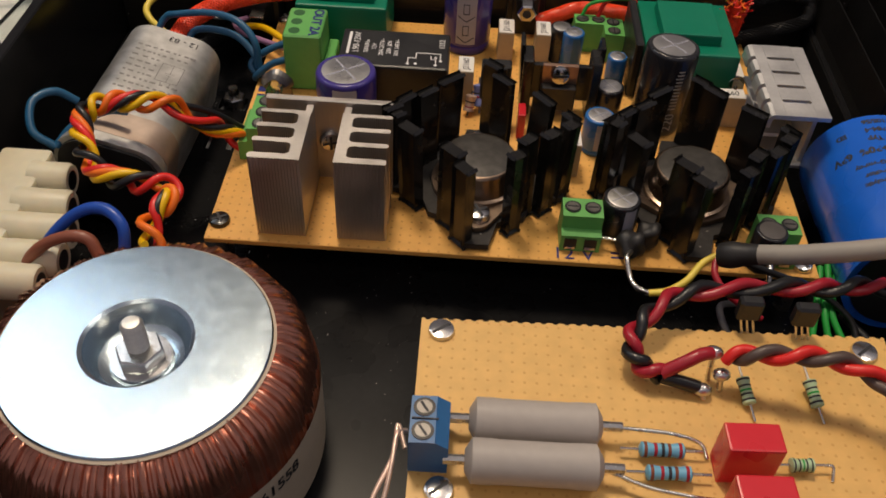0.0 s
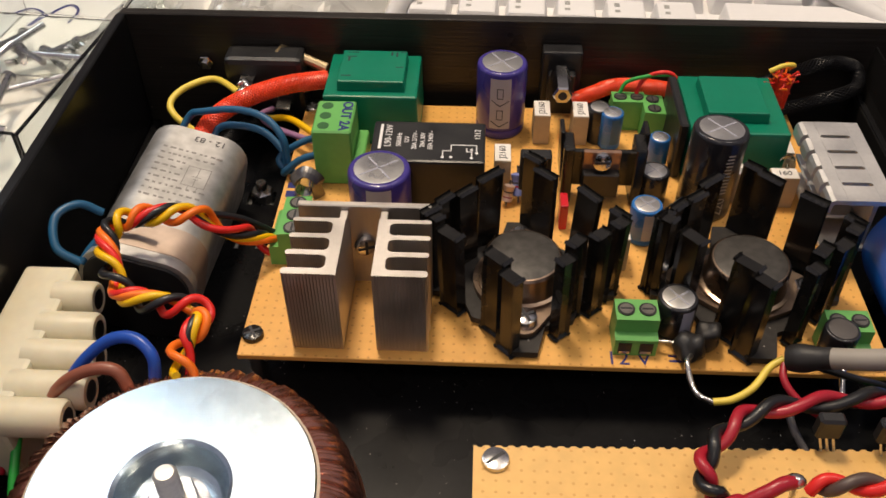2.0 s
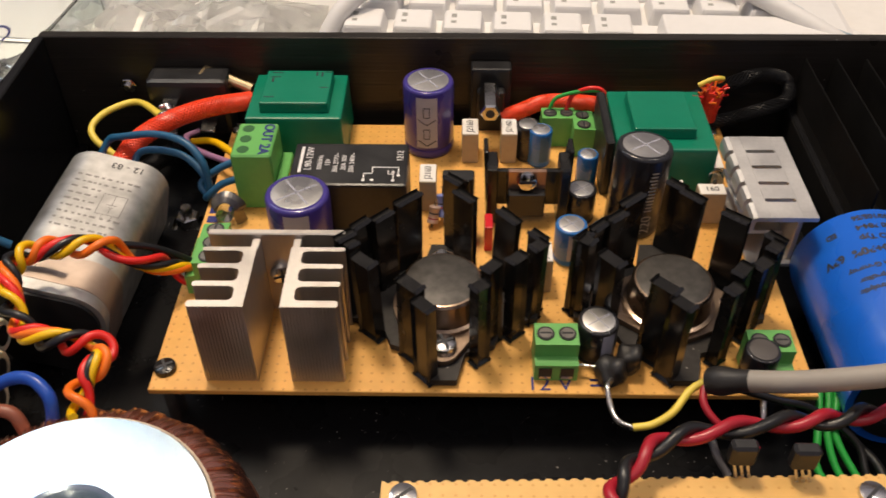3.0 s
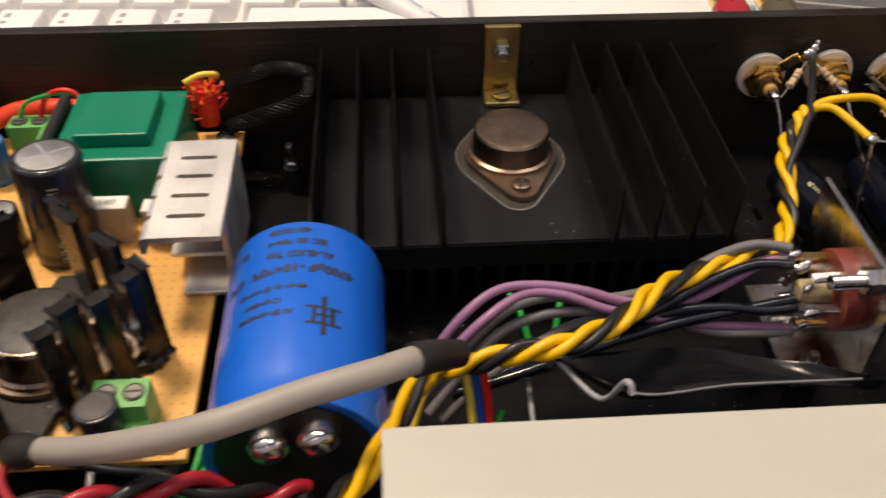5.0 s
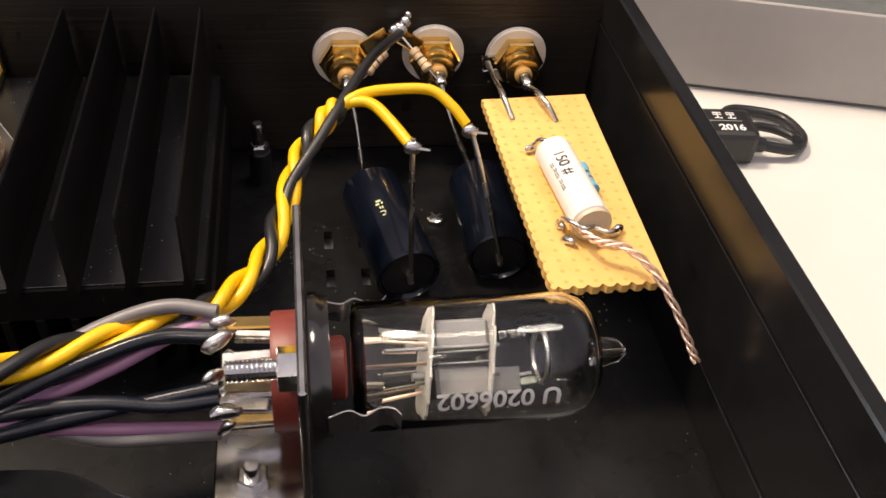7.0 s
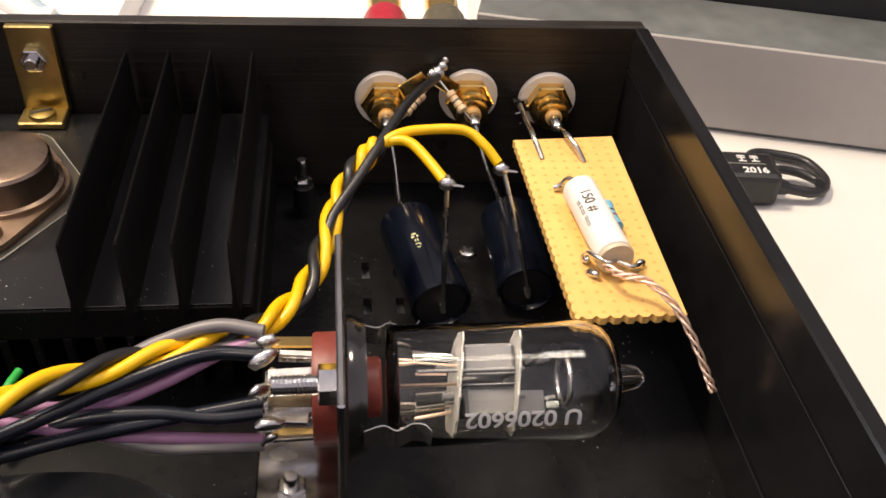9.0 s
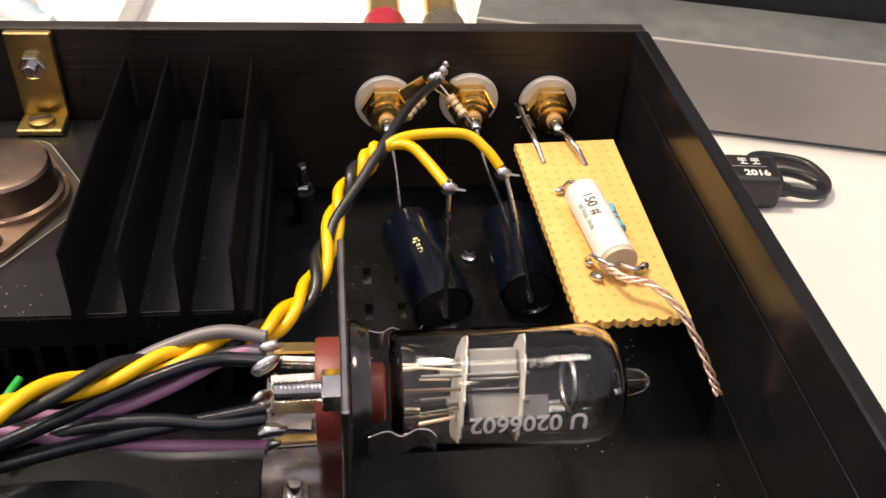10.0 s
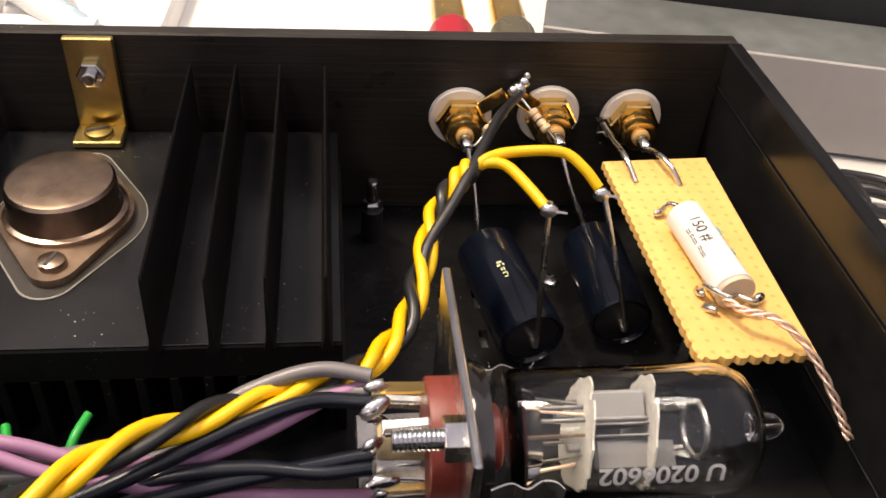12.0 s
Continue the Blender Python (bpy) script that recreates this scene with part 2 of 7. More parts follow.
def settled_dust(m, colour, amount, grain):
    """Patchy dust and chipped edges on the upward faces of a material."""
    nt = m.node_tree
    b = nt.nodes["Principled BSDF"]
    base = b.inputs["Base Color"].links[0].from_socket
    geo = nt.nodes.new("ShaderNodeNewGeometry")
    sep = nt.nodes.new("ShaderNodeSeparateXYZ")
    nt.links.new(geo.outputs["Normal"], sep.inputs[0])
    up = nt.nodes.new("ShaderNodeMapRange")
    up.inputs[1].default_value, up.inputs[2].default_value = 0.35, 0.8
    nt.links.new(sep.outputs[2], up.inputs[0])
    tc = nt.nodes.new("ShaderNodeTexCoord")
    no = nt.nodes.new("ShaderNodeTexNoise")
    no.inputs["Scale"].default_value = grain
    no.inputs["Detail"].default_value = 6
    nt.links.new(tc.outputs["Object"], no.inputs[0])
    patch = nt.nodes.new("ShaderNodeMapRange")
    patch.inputs[1].default_value, patch.inputs[2].default_value = 0.42, 0.66
    patch.inputs[4].default_value = amount
    nt.links.new(no.outputs[0], patch.inputs[0])
    mul = nt.nodes.new("ShaderNodeMath")
    mul.operation = "MULTIPLY"
    nt.links.new(up.outputs[0], mul.inputs[0])
    nt.links.new(patch.outputs[0], mul.inputs[1])
    mix = nt.nodes.new("ShaderNodeMix")
    mix.data_type = "RGBA"
    nt.links.new(mul.outputs[0], mix.inputs[0])
    nt.links.new(base, mix.inputs[6])
    mix.inputs[7].default_value = (*colour, 1)
    nt.links.new(mix.outputs[2], b.inputs["Base Color"])


settled_dust(BLACK_FIN, (0.10, 0.095, 0.09), 0.12, 2600.0)
FLOOR_PAINT = dusty("dusty_black_floor_paint", (0.0072, 0.0072, 0.0078), 0.28, 0.6, 1300.0, amount=0.78, shine=0.15)
SINK_BASE = dusty("dusty_sink_base", (0.035, 0.032, 0.03), 0.5, 0.32, 700.0, amount=0.6)
SINK_BLACK = dusty("dusty_black_anodised", (0.0085, 0.008, 0.0078), 0.5, 0.34, 1900.0, 0.0, amount=0.90, shine=0.10)
SINK_TOP = dusty("dusty_black_sink_top", (0.009, 0.009, 0.010), 0.25, 0.36, 1500.0, 0.0, amount=0.66, shine=0.5)
DARK_STEEL = surface("dark_screw_steel", (0.20, 0.19, 0.18), 0.4, 1.0, 0.2, 900, 0.1)
WALL_BLACK = dusty("brushed_black_panel", (0.030, 0.026, 0.022), 0.30, 0.25, 300.0, 0.3, amount=0.96, brushed=True, shine=0.42)
PERF_A = perf_material("phenolic_board_a", (0.76, 0.40, 0.095))
PERF_B = perf_material("phenolic_board_b", (0.72, 0.43, 0.13), dark=0.87)
PERF_C = perf_material("phenolic_board_c", (0.74, 0.45, 0.14), hole=0.00042, dark=0.86)
PURPLE = surface("violet_sleeve", (0.045, 0.03, 0.22), 0.3, 0, 0.1, 300, 0.02, coat=0.3)
GREY_STRIPE = surface("grey_print", (0.36, 0.36, 0.42), 0.4, 0, 0.05, 300, 0.02)
CAP_TOP = surface("cap_top_aluminium", (0.72, 0.71, 0.69), 0.34, 1.0, 0.1, 700, 0.06)
CAP_BLACK = surface("black_sleeve", (0.014, 0.014, 0.017), 0.3, 0, 0.2, 400, 0.02, coat=0.3)
CAP_BLUE = surface("small_blue_sleeve", (0.02, 0.14, 0.42), 0.3, 0, 0.1, 400, 0.02, coat=0.3)
TAN = surface("tan_film_capacitor", (0.42, 0.33, 0.22), 0.5, 0, 0.08, 500, 0.05)
WHITE = surface("white_plastic", (0.78, 0.75, 0.70), 0.45, 0, 0.05, 400, 0.04)
WHITE_INK = surface("white_ink", (0.75, 0.74, 0.72), 0.6, 0, 0.08, 900, 0)
GREY_INK = surface("worn_grey_ink", (0.30, 0.30, 0.28), 0.6, 0, 0.2, 900, 0)
BLACK_INK = surface("black_ink", (0.02, 0.02, 0.025), 0.6, 0, 0.2, 900, 0)
BLUE_INK = surface("blue_pen_ink", (0.015, 0.02, 0.16), 0.5, 0, 0.2, 900, 0)
RED = surface("red_film_capacitor", (0.62, 0.018, 0.03), 0.3, 0, 0.06, 300, 0.03, coat=0.2)
GREY_CERAMIC = surface("grey_resistor_cement", (0.40, 0.36, 0.33), 0.5, 0, 0.08, 500, 0.08)
SKY_BLUE = surface("sky_blue_resistor", (0.16, 0.42, 0.60), 0.4, 0, 0.05, 500, 0.03)
MINT = surface("mint_resistor", (0.42, 0.58, 0.36), 0.4, 0, 0.05, 500, 0.03)
BROWN = surface("brown_band", (0.20, 0.05, 0.02), 0.4)
TIN = surface("tinned_lead", (0.66, 0.64, 0.60), 0.26, 1.0, 0.15, 1200, 0.08)
SOLDER = surface("solder", (0.62, 0.61, 0.60), 0.27, 1.0, 0.2, 1500, 0.25)
BARE_COPPER = surface("bare_copper", (0.84, 0.62, 0.50), 0.4, 0.7, 0.2, 900, 0.08)
GOLD = surface("gold_plate", (0.85, 0.58, 0.20), 0.2, 1.0, 0.12, 800, 0.05)
NYLON = surface("white_nylon", (0.76, 0.70, 0.62), 0.5, 0, 0.05, 500, 0.04)
W_YELLOW = surface("yellow_insulation", (0.80, 0.47, 0.0), 0.36, 0, 0.06, 400, 0.03)
W_PALE = surface("pale_yellow_insulation", (0.78, 0.60, 0.08), 0.4, 0, 0.06, 400, 0.03)
W_ORANGE = surface("orange_insulation", (0.85, 0.17, 0.01), 0.4, 0, 0.06, 400, 0.03)
W_RED = surface("red_insulation", (0.70, 0.02, 0.015), 0.36, 0, 0.06, 400, 0.03)
W_DRED = surface("dark_red_insulation", (0.36, 0.012, 0.026), 0.36, 0, 0.08, 400, 0.03)
W_BLACK = surface("black_insulation", (0.011, 0.011, 0.012), 0.34, 0, 0.2, 400, 0.03)
W_NAVY = surface("blue_black_insulation", (0.007, 0.009, 0.015), 0.2, 0, 0.2, 400, 0.03)
W_BLUE = surface("blue_insulation", (0.012, 0.07, 0.40), 0.36, 0, 0.06, 400, 0.03)
W_TEAL = surface("teal_insulation", (0.014, 0.095, 0.20), 0.4, 0, 0.06, 400, 0.03)
W_BROWN = surface("brown_insulation", (0.26, 0.085, 0.05), 0.4, 0, 0.06, 400, 0.03)
W_PURPLE = surface("violet_insulation", (0.30, 0.15, 0.27), 0.4, 0, 0.06, 400, 0.03)
W_GREY = surface("grey_insulation", (0.15, 0.14, 0.145), 0.4, 0, 0.08, 400, 0.03)
W_GREEN = surface("green_insulation", (0.02, 0.34, 0.05), 0.4, 0, 0.06, 400, 0.03)
CABLE_GREY = surface("grey_cable_jacket", (0.31, 0.285, 0.25), 0.5, 0, 0.06, 300, 0.05)
SHRINK = surface("black_heat_shrink", (0.018, 0.017, 0.017), 0.5, 0, 0.3, 600, 0.2)
RED_BRAID = surface("red_braided_sleeve", (0.72, 0.035, 0.01), 0.5, 0, 0.35, 1400, 0.8)
BRAID_THREAD = surface("red_braid_thread", (0.85, 0.07, 0.02), 0.3, 0, 0.2, 900, 0.1, coat=0.3)
BLACK_BRAID = dusty("black_braided_sleeve", (0.008, 0.008, 0.009), 0.4, 0.35, 1100.0, amount=0.90)
DUST_CAN = surface("dusty_dark_can", (0.060, 0.055, 0.050), 0.5, 0.4, 0.6, 420, 0.15)
PHENOLIC = surface("red_brown_phenolic", (0.17, 0.03, 0.022), 0.45, 0, 0.2, 800, 0.1)
MICA = surface("white_mica", (0.30, 0.295, 0.285), 0.6, 0, 0.35, 900, 0.1)
ANODE = surface("grey_anode", (0.15, 0.15, 0.158), 0.55, 0.3, 0.08, 600, 0.06)
GETTER = surface("getter_mirror", (0.10, 0.095, 0.09), 0.15, 0.9, 0.3, 300, 0.0)
GLASS = glass_material("tube_glass", (0.97, 0.97, 0.96), 0.0, 1.36)
CLEAR = glass_material("clear_plastic", (0.80, 0.85, 0.85), 0.06, 1.45)
BEIGE = surface("cream_terminal_nylon", (0.62, 0.57, 0.42), 0.45, 0, 0.08, 300, 0.05)
BEIGE.node_tree.nodes["Principled BSDF"].inputs["Subsurface Weight"].default_value = 0.4
BEIGE.node_tree.nodes["Principled BSDF"].inputs["Subsurface Radius"].default_value = (0.004, 0.003, 0.002)
BEIGE.node_tree.nodes["Principled BSDF"].inputs["Subsurface Scale"].default_value = 1.0
KEY_WHITE = surface("white_key_plastic", (0.72, 0.71, 0.70), 0.5, 0, 0.03, 300, 0.03)
LIGHT_GREY = surface("light_grey_plastic", (0.36, 0.34, 0.32), 0.5, 0, 0.04, 200, 0.04)
STONE_GREY = surface("speckled_grey_top", (0.13, 0.14, 0.14), 0.5, 0, 0.3, 150, 0.05)
PAPER_LABEL = surface("cream_paper_label", (0.60, 0.50, 0.38), 0.6, 0, 0.08, 300, 0.05)
OIL_CAN = surface("stained_aluminium_can", (0.52, 0.51, 0.49), 0.46, 0.85, 0.42, 220, 0.12)
TABLE = surface("white_table_top", (0.64, 0.62, 0.59), 0.55, 0, 0.04, 60, 0.03)

# ---- the bench and the chassis ----
def block(name, a, b, material, label, category, bevel=0.0004, kind="structure", group=""):
    c = [(p + q) / 2 for p, q in zip(a, b)]
    bm = box(bmesh.new(), (0, 0, 0), [abs(q - p) for p, q in zip(a, b)], bevel)
    return solo(name, bm, material, label, category, group, at=tuple(c), kind=kind)


block("ground", (-1.2, -0.06, -0.034), (1.4, 1.1, -0.004), TABLE, "white work table under the open chassis", "table", 0.002)
# unseen dark floor added so front-facing metal gets little bounced light
block("unseen_dark_floor", (-3, -3, -0.78), (3, 3, -0.74), surface("unseen_floor_brown", (0.10, 0.085, 0.07), 0.6, 0, 0.2, 20, 0.05), "unseen dark brown floor added to dim front reflections", "floor", 0.002)
# unseen wall added to close the room; its tone sets reflections in glossy black
block("unseen_back_wall", (-3, 1.6, -0.74), (3, 1.7, 2.0), surface("unseen_wall_paint", (0.46, 0.45, 0.45), 0.7, 0, 0.05, 20, 0.03), "unseen plain wall added behind the table for reflections", "wall", 0.002)


def pierced(xs, ys, holes, z1, thick):
    """A plate on grid lines xs, ys with the cells in holes left open."""
    bm = bmesh.new()
    v = {(i, j): bm.verts.new((x, y, z1)) for i, x in enumerate(xs) for j, y in enumerate(ys)}
    for i in range(len(xs) - 1):
        for j in range(len(ys) - 1):
            if (i, j) not in holes:
                bm.faces.new((v[i, j], v[i + 1, j], v[i + 1, j + 1], v[i, j + 1]))
    r = bmesh.ops.extrude_face_region(bm, geom=bm.faces[:])
    for g in r["geom"]:
        if isinstance(g, bmesh.types.BMVert):
            g.co.z -= thick
    return bm


# ventilation slots: two rows by the tube socket, two at the other side
slot_x = [-0.0985]
open_cells = set()
for x0 in (-0.0580, -0.0510, -0.0440):
    slot_x += [x0, x0 + 0.0018]
for x0 in (0.2530, 0.2600, 0.2670):
    slot_x += [x0, x0 + 0.0018]
slot_x.append(0.3165)
slot_y = [0.02, 0.2265, 0.2350, 0.2420, 0.2468, 0.2532, 0.2585, 0.2885]
for i in range(1, len(slot_x) - 1, 2):
    open_cells |= {(i, 1), (i, 4)} if slot_x[i] < 0.1 else {(i, 3), (i, 5)}
solo("floor", pierced(slot_x, slot_y, open_cells, 0.0, 0.002), FLOOR_PAINT, "dusty black painted chassis bottom with ventilation slots", "chassis floor", kind="structure")
block("wall_north", (-0.1005, 0.2880, 0.0), (0.3180, 0.2915, 0.0430), WALL_BLACK, "black brushed aluminium rear panel of the chassis", "chassis panel")
SIDE_PAINT = surface("black_side_paint", (0.0085, 0.0085, 0.009), 0.22, 0, 0.4, 300, 0.03, rough_vary=0.03, shine=0.28)
block("wall_east", (0.3153, 0.02, 0.0), (0.3185, 0.2878, 0.0430), SIDE_PAINT, "black painted side wall of the chassis", "chassis panel")
for k, (z, proud) in enumerate(((0.0118, 0.0004), (0.0332, 0.0003))):
    block("trim_east_%d" % (k + 1), (0.3152 - proud, 0.0202, z - 0.0002), (0.3152, 0.2876, z + 0.0002), SIDE_PAINT, "narrow raised rib along the black side wall", "trim", 0.0001)
block("wall_west", (-0.1016, 0.02, 0.0), (-0.0984, 0.2878, 0.0430), SIDE_PAINT, "black painted side wall of the chassis", "chassis panel")
block("wall_south", (-0.1016, 0.0165, 0.0), (0.3185, 0.0198, 0.0430), FLOOR_PAINT, "black front panel of the chassis", "chassis panel")
block("trim_west", (-0.0982, 0.02, 0.0), (-0.0950, 0.2878, 0.0030), FLOOR_PAINT, "folded black flange along the side wall", "flange", 0.0006)


# cream cover over the front right of the chassis
cover = thing("cover_plate", (0.2335, 0.1075, 0.0), "cream painted metal cover standing in the chassis", "cover")
part("lid", box(bmesh.new(), (0, 0, 0.0421), (0.166, 0.098, 0.0018), 0.0005, None, 2), CREAM, cover)
part("side_panel", slab(bmesh.new(), (-0.0815, -0.047, 0.0005), (-0.0800, 0.047, 0.0410), 0.0003), CREAM, cover)
part("rear_panel", slab(bmesh.new(), (-0.0798, 0.0455, 0.0005), (0.0815, 0.0470, 0.0410), 0.0003), BLACK_PLASTIC, cover, "dark rear side of the cover")
part("raised_panel", box(bmesh.new(), (0.0145, -0.0010, 0.0436), (0.130, 0.064, 0.0012), 0.0005, None, 2), CREAM, cover, "raised cream rectangle on the cover")
part("raised_window", box(bmesh.new(), (0.0150, -0.0015, 0.0443), (0.112, 0.048, 0.0006), 0.0002), WHITE, cover)
# ---- electronic parts ----
def arc_patch(bm, r, a0, a1, z0, z1, n=8, m=None):
    rows = []
    for k in range(n + 1):
        a = a0 + (a1 - a0) * k / n
        rows.append([bm.verts.new((m @ Vector(c)) if m else c) for c in ((r * math.cos(a), r * math.sin(a), z0), (r * math.cos(a), r * math.sin(a), z1))])
    for p, q in zip(rows, rows[1:]):
        bm.faces.new((p[0], q[0], q[1], p[1]))
    return bm


def wrapped(name, text, size, r, angle, z, material, parent, turn_deg=0.0, spread=1.0, label="", bold=0.0):
    """Lettering laid round an upright cylinder of radius r."""
    ob = writing(name, text, size, Matrix.Identity(4), material, None, 0.0, label, spread, bold)
    c, s = math.cos(radians(turn_deg)), math.sin(radians(turn_deg))
    for v in ob.data.vertices:
        x, y = v.co.x * c - v.co.y * s, v.co.x * s + v.co.y * c
        a = angle + x / r
        v.co = ((r + 0.00006) * math.cos(a), (r + 0.00006) * math.sin(a), z + y)
    ob.parent = parent
    return ob


def electrolytic(at, r, h, sleeve, label, stripe=None, stripe_at=-1.6, group="", lean=(0, 0), score=True, stripe_w=0.45, top=None):
    t = thing("electrolytic_capacitor", pose(*at, lean[0], lean[1], 0), label, "capacitor", group)
    part("sleeve", turn(bmesh.new(), [(r * 0.93, 0), (r, r * 0.10), (r, h * 0.10), (r * 0.955, h * 0.13), (r, h * 0.16), (r, h - r * 0.13), (r * 0.97, h - r * 0.04), (r * 0.90, h), (r * 0.82, h - 0.0001)], 32), sleeve, t, smooth=50)
    part("top", turn(bmesh.new(), [(r * 0.80, h - 0.0004), (r * 0.80, h + 0.00005), (r * 0.74, h + 0.00012)], 28), top or CAP_TOP, t, "dull round capacitor top" if top else "bare aluminium capacitor top", 40)
    if score:
        bm = bmesh.new()
        for a in (35, 125):
            box(bm, (0, 0, h + 0.00012), (r * 1.4, r * 0.06, 0.00008), 0, pose(0, 0, 0, 0, 0, a))
        part("vent_score", bm, GREY_STRIPE, t, "scored vent cross")
    if stripe:
        part("stripe", arc_patch(bmesh.new(), r + 0.00005, stripe_at - stripe_w, stripe_at + stripe_w, h * 0.18, h * 0.93), stripe, t, "printed polarity stripe", 60)
    return t


def film_cap(at, size, body, top, label, rz=0.0, text="", group="box film capacitors on the board"):
    t = thing("film_capacitor", at, label, "capacitor", group, rz)
    sx, sy, sz = size
    part("body", box(bmesh.new(), (0, 0, sz / 2), size, 0.0004, None, 2), body, t)
    if top:
        part("top_face", box(bmesh.new(), (0, 0, sz + 0.00004), (sx * 0.94, sy * 0.94, 0.0001)), top, t, "white printed top face")
    if text:
        writing("marking", text, min(sx, sy) * 0.55, pose(0, 0, sz + 0.00012, 0, 0, 90 if sy > sx else 0), BLACK_INK, t)
    return t


def terminal(at, ways, pitch, material, label, rz=0.0, s=1.0, group="screw terminals"):
    t = thing("terminal_block", at, label, "terminal block", group, rz)
    L = ways * pitch
    prof = [(-0.0048, 0), (-0.0048, 0.0052), (-0.0040, 0.0056), (-0.0024, 0.0058), (-0.0024, 0.0098), (0.0040, 0.0102), (0.0044, 0.0)]
    to = Matrix(((0, 0, 1, -L / 2), (s, 0, 0, 0), (0, s, 0, 0), (0, 0, 0, 1)))
    part("housing", prism(bmesh.new(), prof, 0, L, to), material, t)
    for k in range(ways):
        x = (k + 0.5) * pitch - L / 2
        # black disc puts the shade of the screw well on the housing
        part("well_shade", turn(bmesh.new(), [(0.0021 * s, 0.0092 * s), (0.0021 * s, 0.01022 * s)], 14, Matrix.Translation((x, 0.0009 * s, 0))), BLACK_PLASTIC, t)
        bm = turn(bmesh.new(), [(0.0016 * s, 0.0095 * s), (0.0016 * s, 0.01032 * s)], 14, Matrix.Translation((x, 0.0009 * s, 0)))
        sc = part("clamp_screw", bm, DARK_STEEL, t)
        part("slot", box(bmesh.new(), (x, 0.0009 * s, 0.01034 * s), (0.0027 * s, 0.0005 * s, 0.0001), 0, None), BLACK_INK, sc)
        # black patch stands in for the shade inside the wire opening
        part("wire_entry", box(bmesh.new(), (x, -0.0048 * s, 0.0026 * s), (pitch * 0.62, 0.0003, 0.0034 * s), 0), BLACK_PLASTIC, t)
        part("clamp", box(bmesh.new(), (x, -0.0049 * s, 0.0012 * s), (pitch * 0.5, 0.0004, 0.0008 * s), 0), TIN, t)
    return t


def resistor(p0, p1, r, body, bands, label, body_share=0.55, leads=True, group="", name="resistor", bulge=1.14):
    p0, p1 = Vector(p0), Vector(p1)
    t = thing(name, tuple(p0), label, "resistor", group)
    d = p1 - p0
    L = d.length
    m = d.to_track_quat("Z", "Y").to_matrix().to_4x4()
    a, b = L * (0.5 - body_share / 2), L * (0.5 + body_share / 2)
    w = b - a
    part("body", turn(bmesh.new(), [(r * 0.5, a), (r * bulge, a + w * 0.05), (r * bulge, a + w * 0.18), (r, a + w * 0.25), (r, b - w * 0.25), (r * bulge, b - w * 0.18), (r * bulge, b - w * 0.05), (r * 0.5, b)], 18, m), body, t, smooth=50)
    for share, mat in bands:
        k = r * (bulge if share < 0.2 or share > 0.8 else 1.0)
        part("colour_band", turn(bmesh.new(), [(k * 1.02, a + w * (share - 0.035)), (k * 1.02, a + w * (share + 0.035))], 18, m, False), mat, t)
    if leads:
        for q0, q1 in ((0, a + w * 0.05), (b - w * 0.05, L)):
            part("lead", rod(bmesh.new(), m @ Vector((0, 0, q0)), m @ Vector((0, 0, q1)), r * 0.24, None, 8), TIN, t)
    return t


def screw(at, r, material, label, cross=False, h=0.0012, rz=30.0, m=None, group="screws", hexed=False):
    t = thing("screw", m if m else pose(*at, 0, 0, rz), label, "screw", group)
    if hexed:
        part("head", turn(bmesh.new(), [(r, 0), (r, h), (r * 0.9, h * 1.1)], 6), material, t)
        part("shank", turn(bmesh.new(), [(r * 0.5, h), (r * 0.5, h * 2.0), (r * 0.42, h * 2.15)], 14), material, t, smooth=40)
        return t
    part("head", turn(bmesh.new(), [(r * 0.97, 0), (r, h * 0.35), (r * 0.93, h * 0.8), (r * 0.6, h)], 20), material, t, smooth=50)
    bm = box(bmesh.new(), (0, 0, h), (r * 1.5, r * 0.24, h * 0.16))
    if cross:
        box(bm, (0, 0, h), (r * 0.24, r * 1.5, h * 0.17))
    part("slot", bm, BLACK_INK, t, "dark driver slot")
    return t


def lozenge(half, r_mid, r_end, n=9):
    """Outline of a two-hole flange along y."""
    out = []
    ang = math.asin((r_mid - r_end) / half)
    for cy, r, a0, a1 in ((half, r_end, ang, math.pi - ang), (0, r_mid, math.pi - ang, math.pi + ang), (-half, r_end, math.pi + ang, 2 * math.pi - ang), (0, r_mid, -ang, ang)):
        for k in range(n):
            a = a0 + (a1 - a0) * k / (n - 1)
            out.append((r * math.cos(a), cy + r * math.sin(a)))
    return out


def power_transistor(at, label, rz=0.0, can_mat=None, top_h=0.0082, top_mat=None, mid=0.0124, k=1.0):
    t = thing("power_transistor", at, label, "transistor", "metal can power transistors", rz)
    can_mat = can_mat or CAN
    part("flange", prism(bmesh.new(), lozenge(0.0151, mid, 0.0042), 0, 0.0015), can_mat, t)
    part("can", turn(bmesh.new(), [(0.0113 * k, 0.0015), (0.0113 * k, 0.0023), (0.0104 * k, 0.0026), (0.0101 * k, 0.0042), (0.0099 * k, top_h - 0.0008), (0.0094 * k, top_h - 0.0002), (0.0085 * k, top_h), (0.002, top_h + 0.0001)], 40), can_mat, t, smooth=35)
    if top_mat:
        part("can_top", turn(bmesh.new(), [(0.0090, top_h - 0.0001), (0.0084, top_h + 0.00015), (0.001, top_h + 0.0002)], 40), top_mat, t, "dust-covered top of the can", 40)
    return t


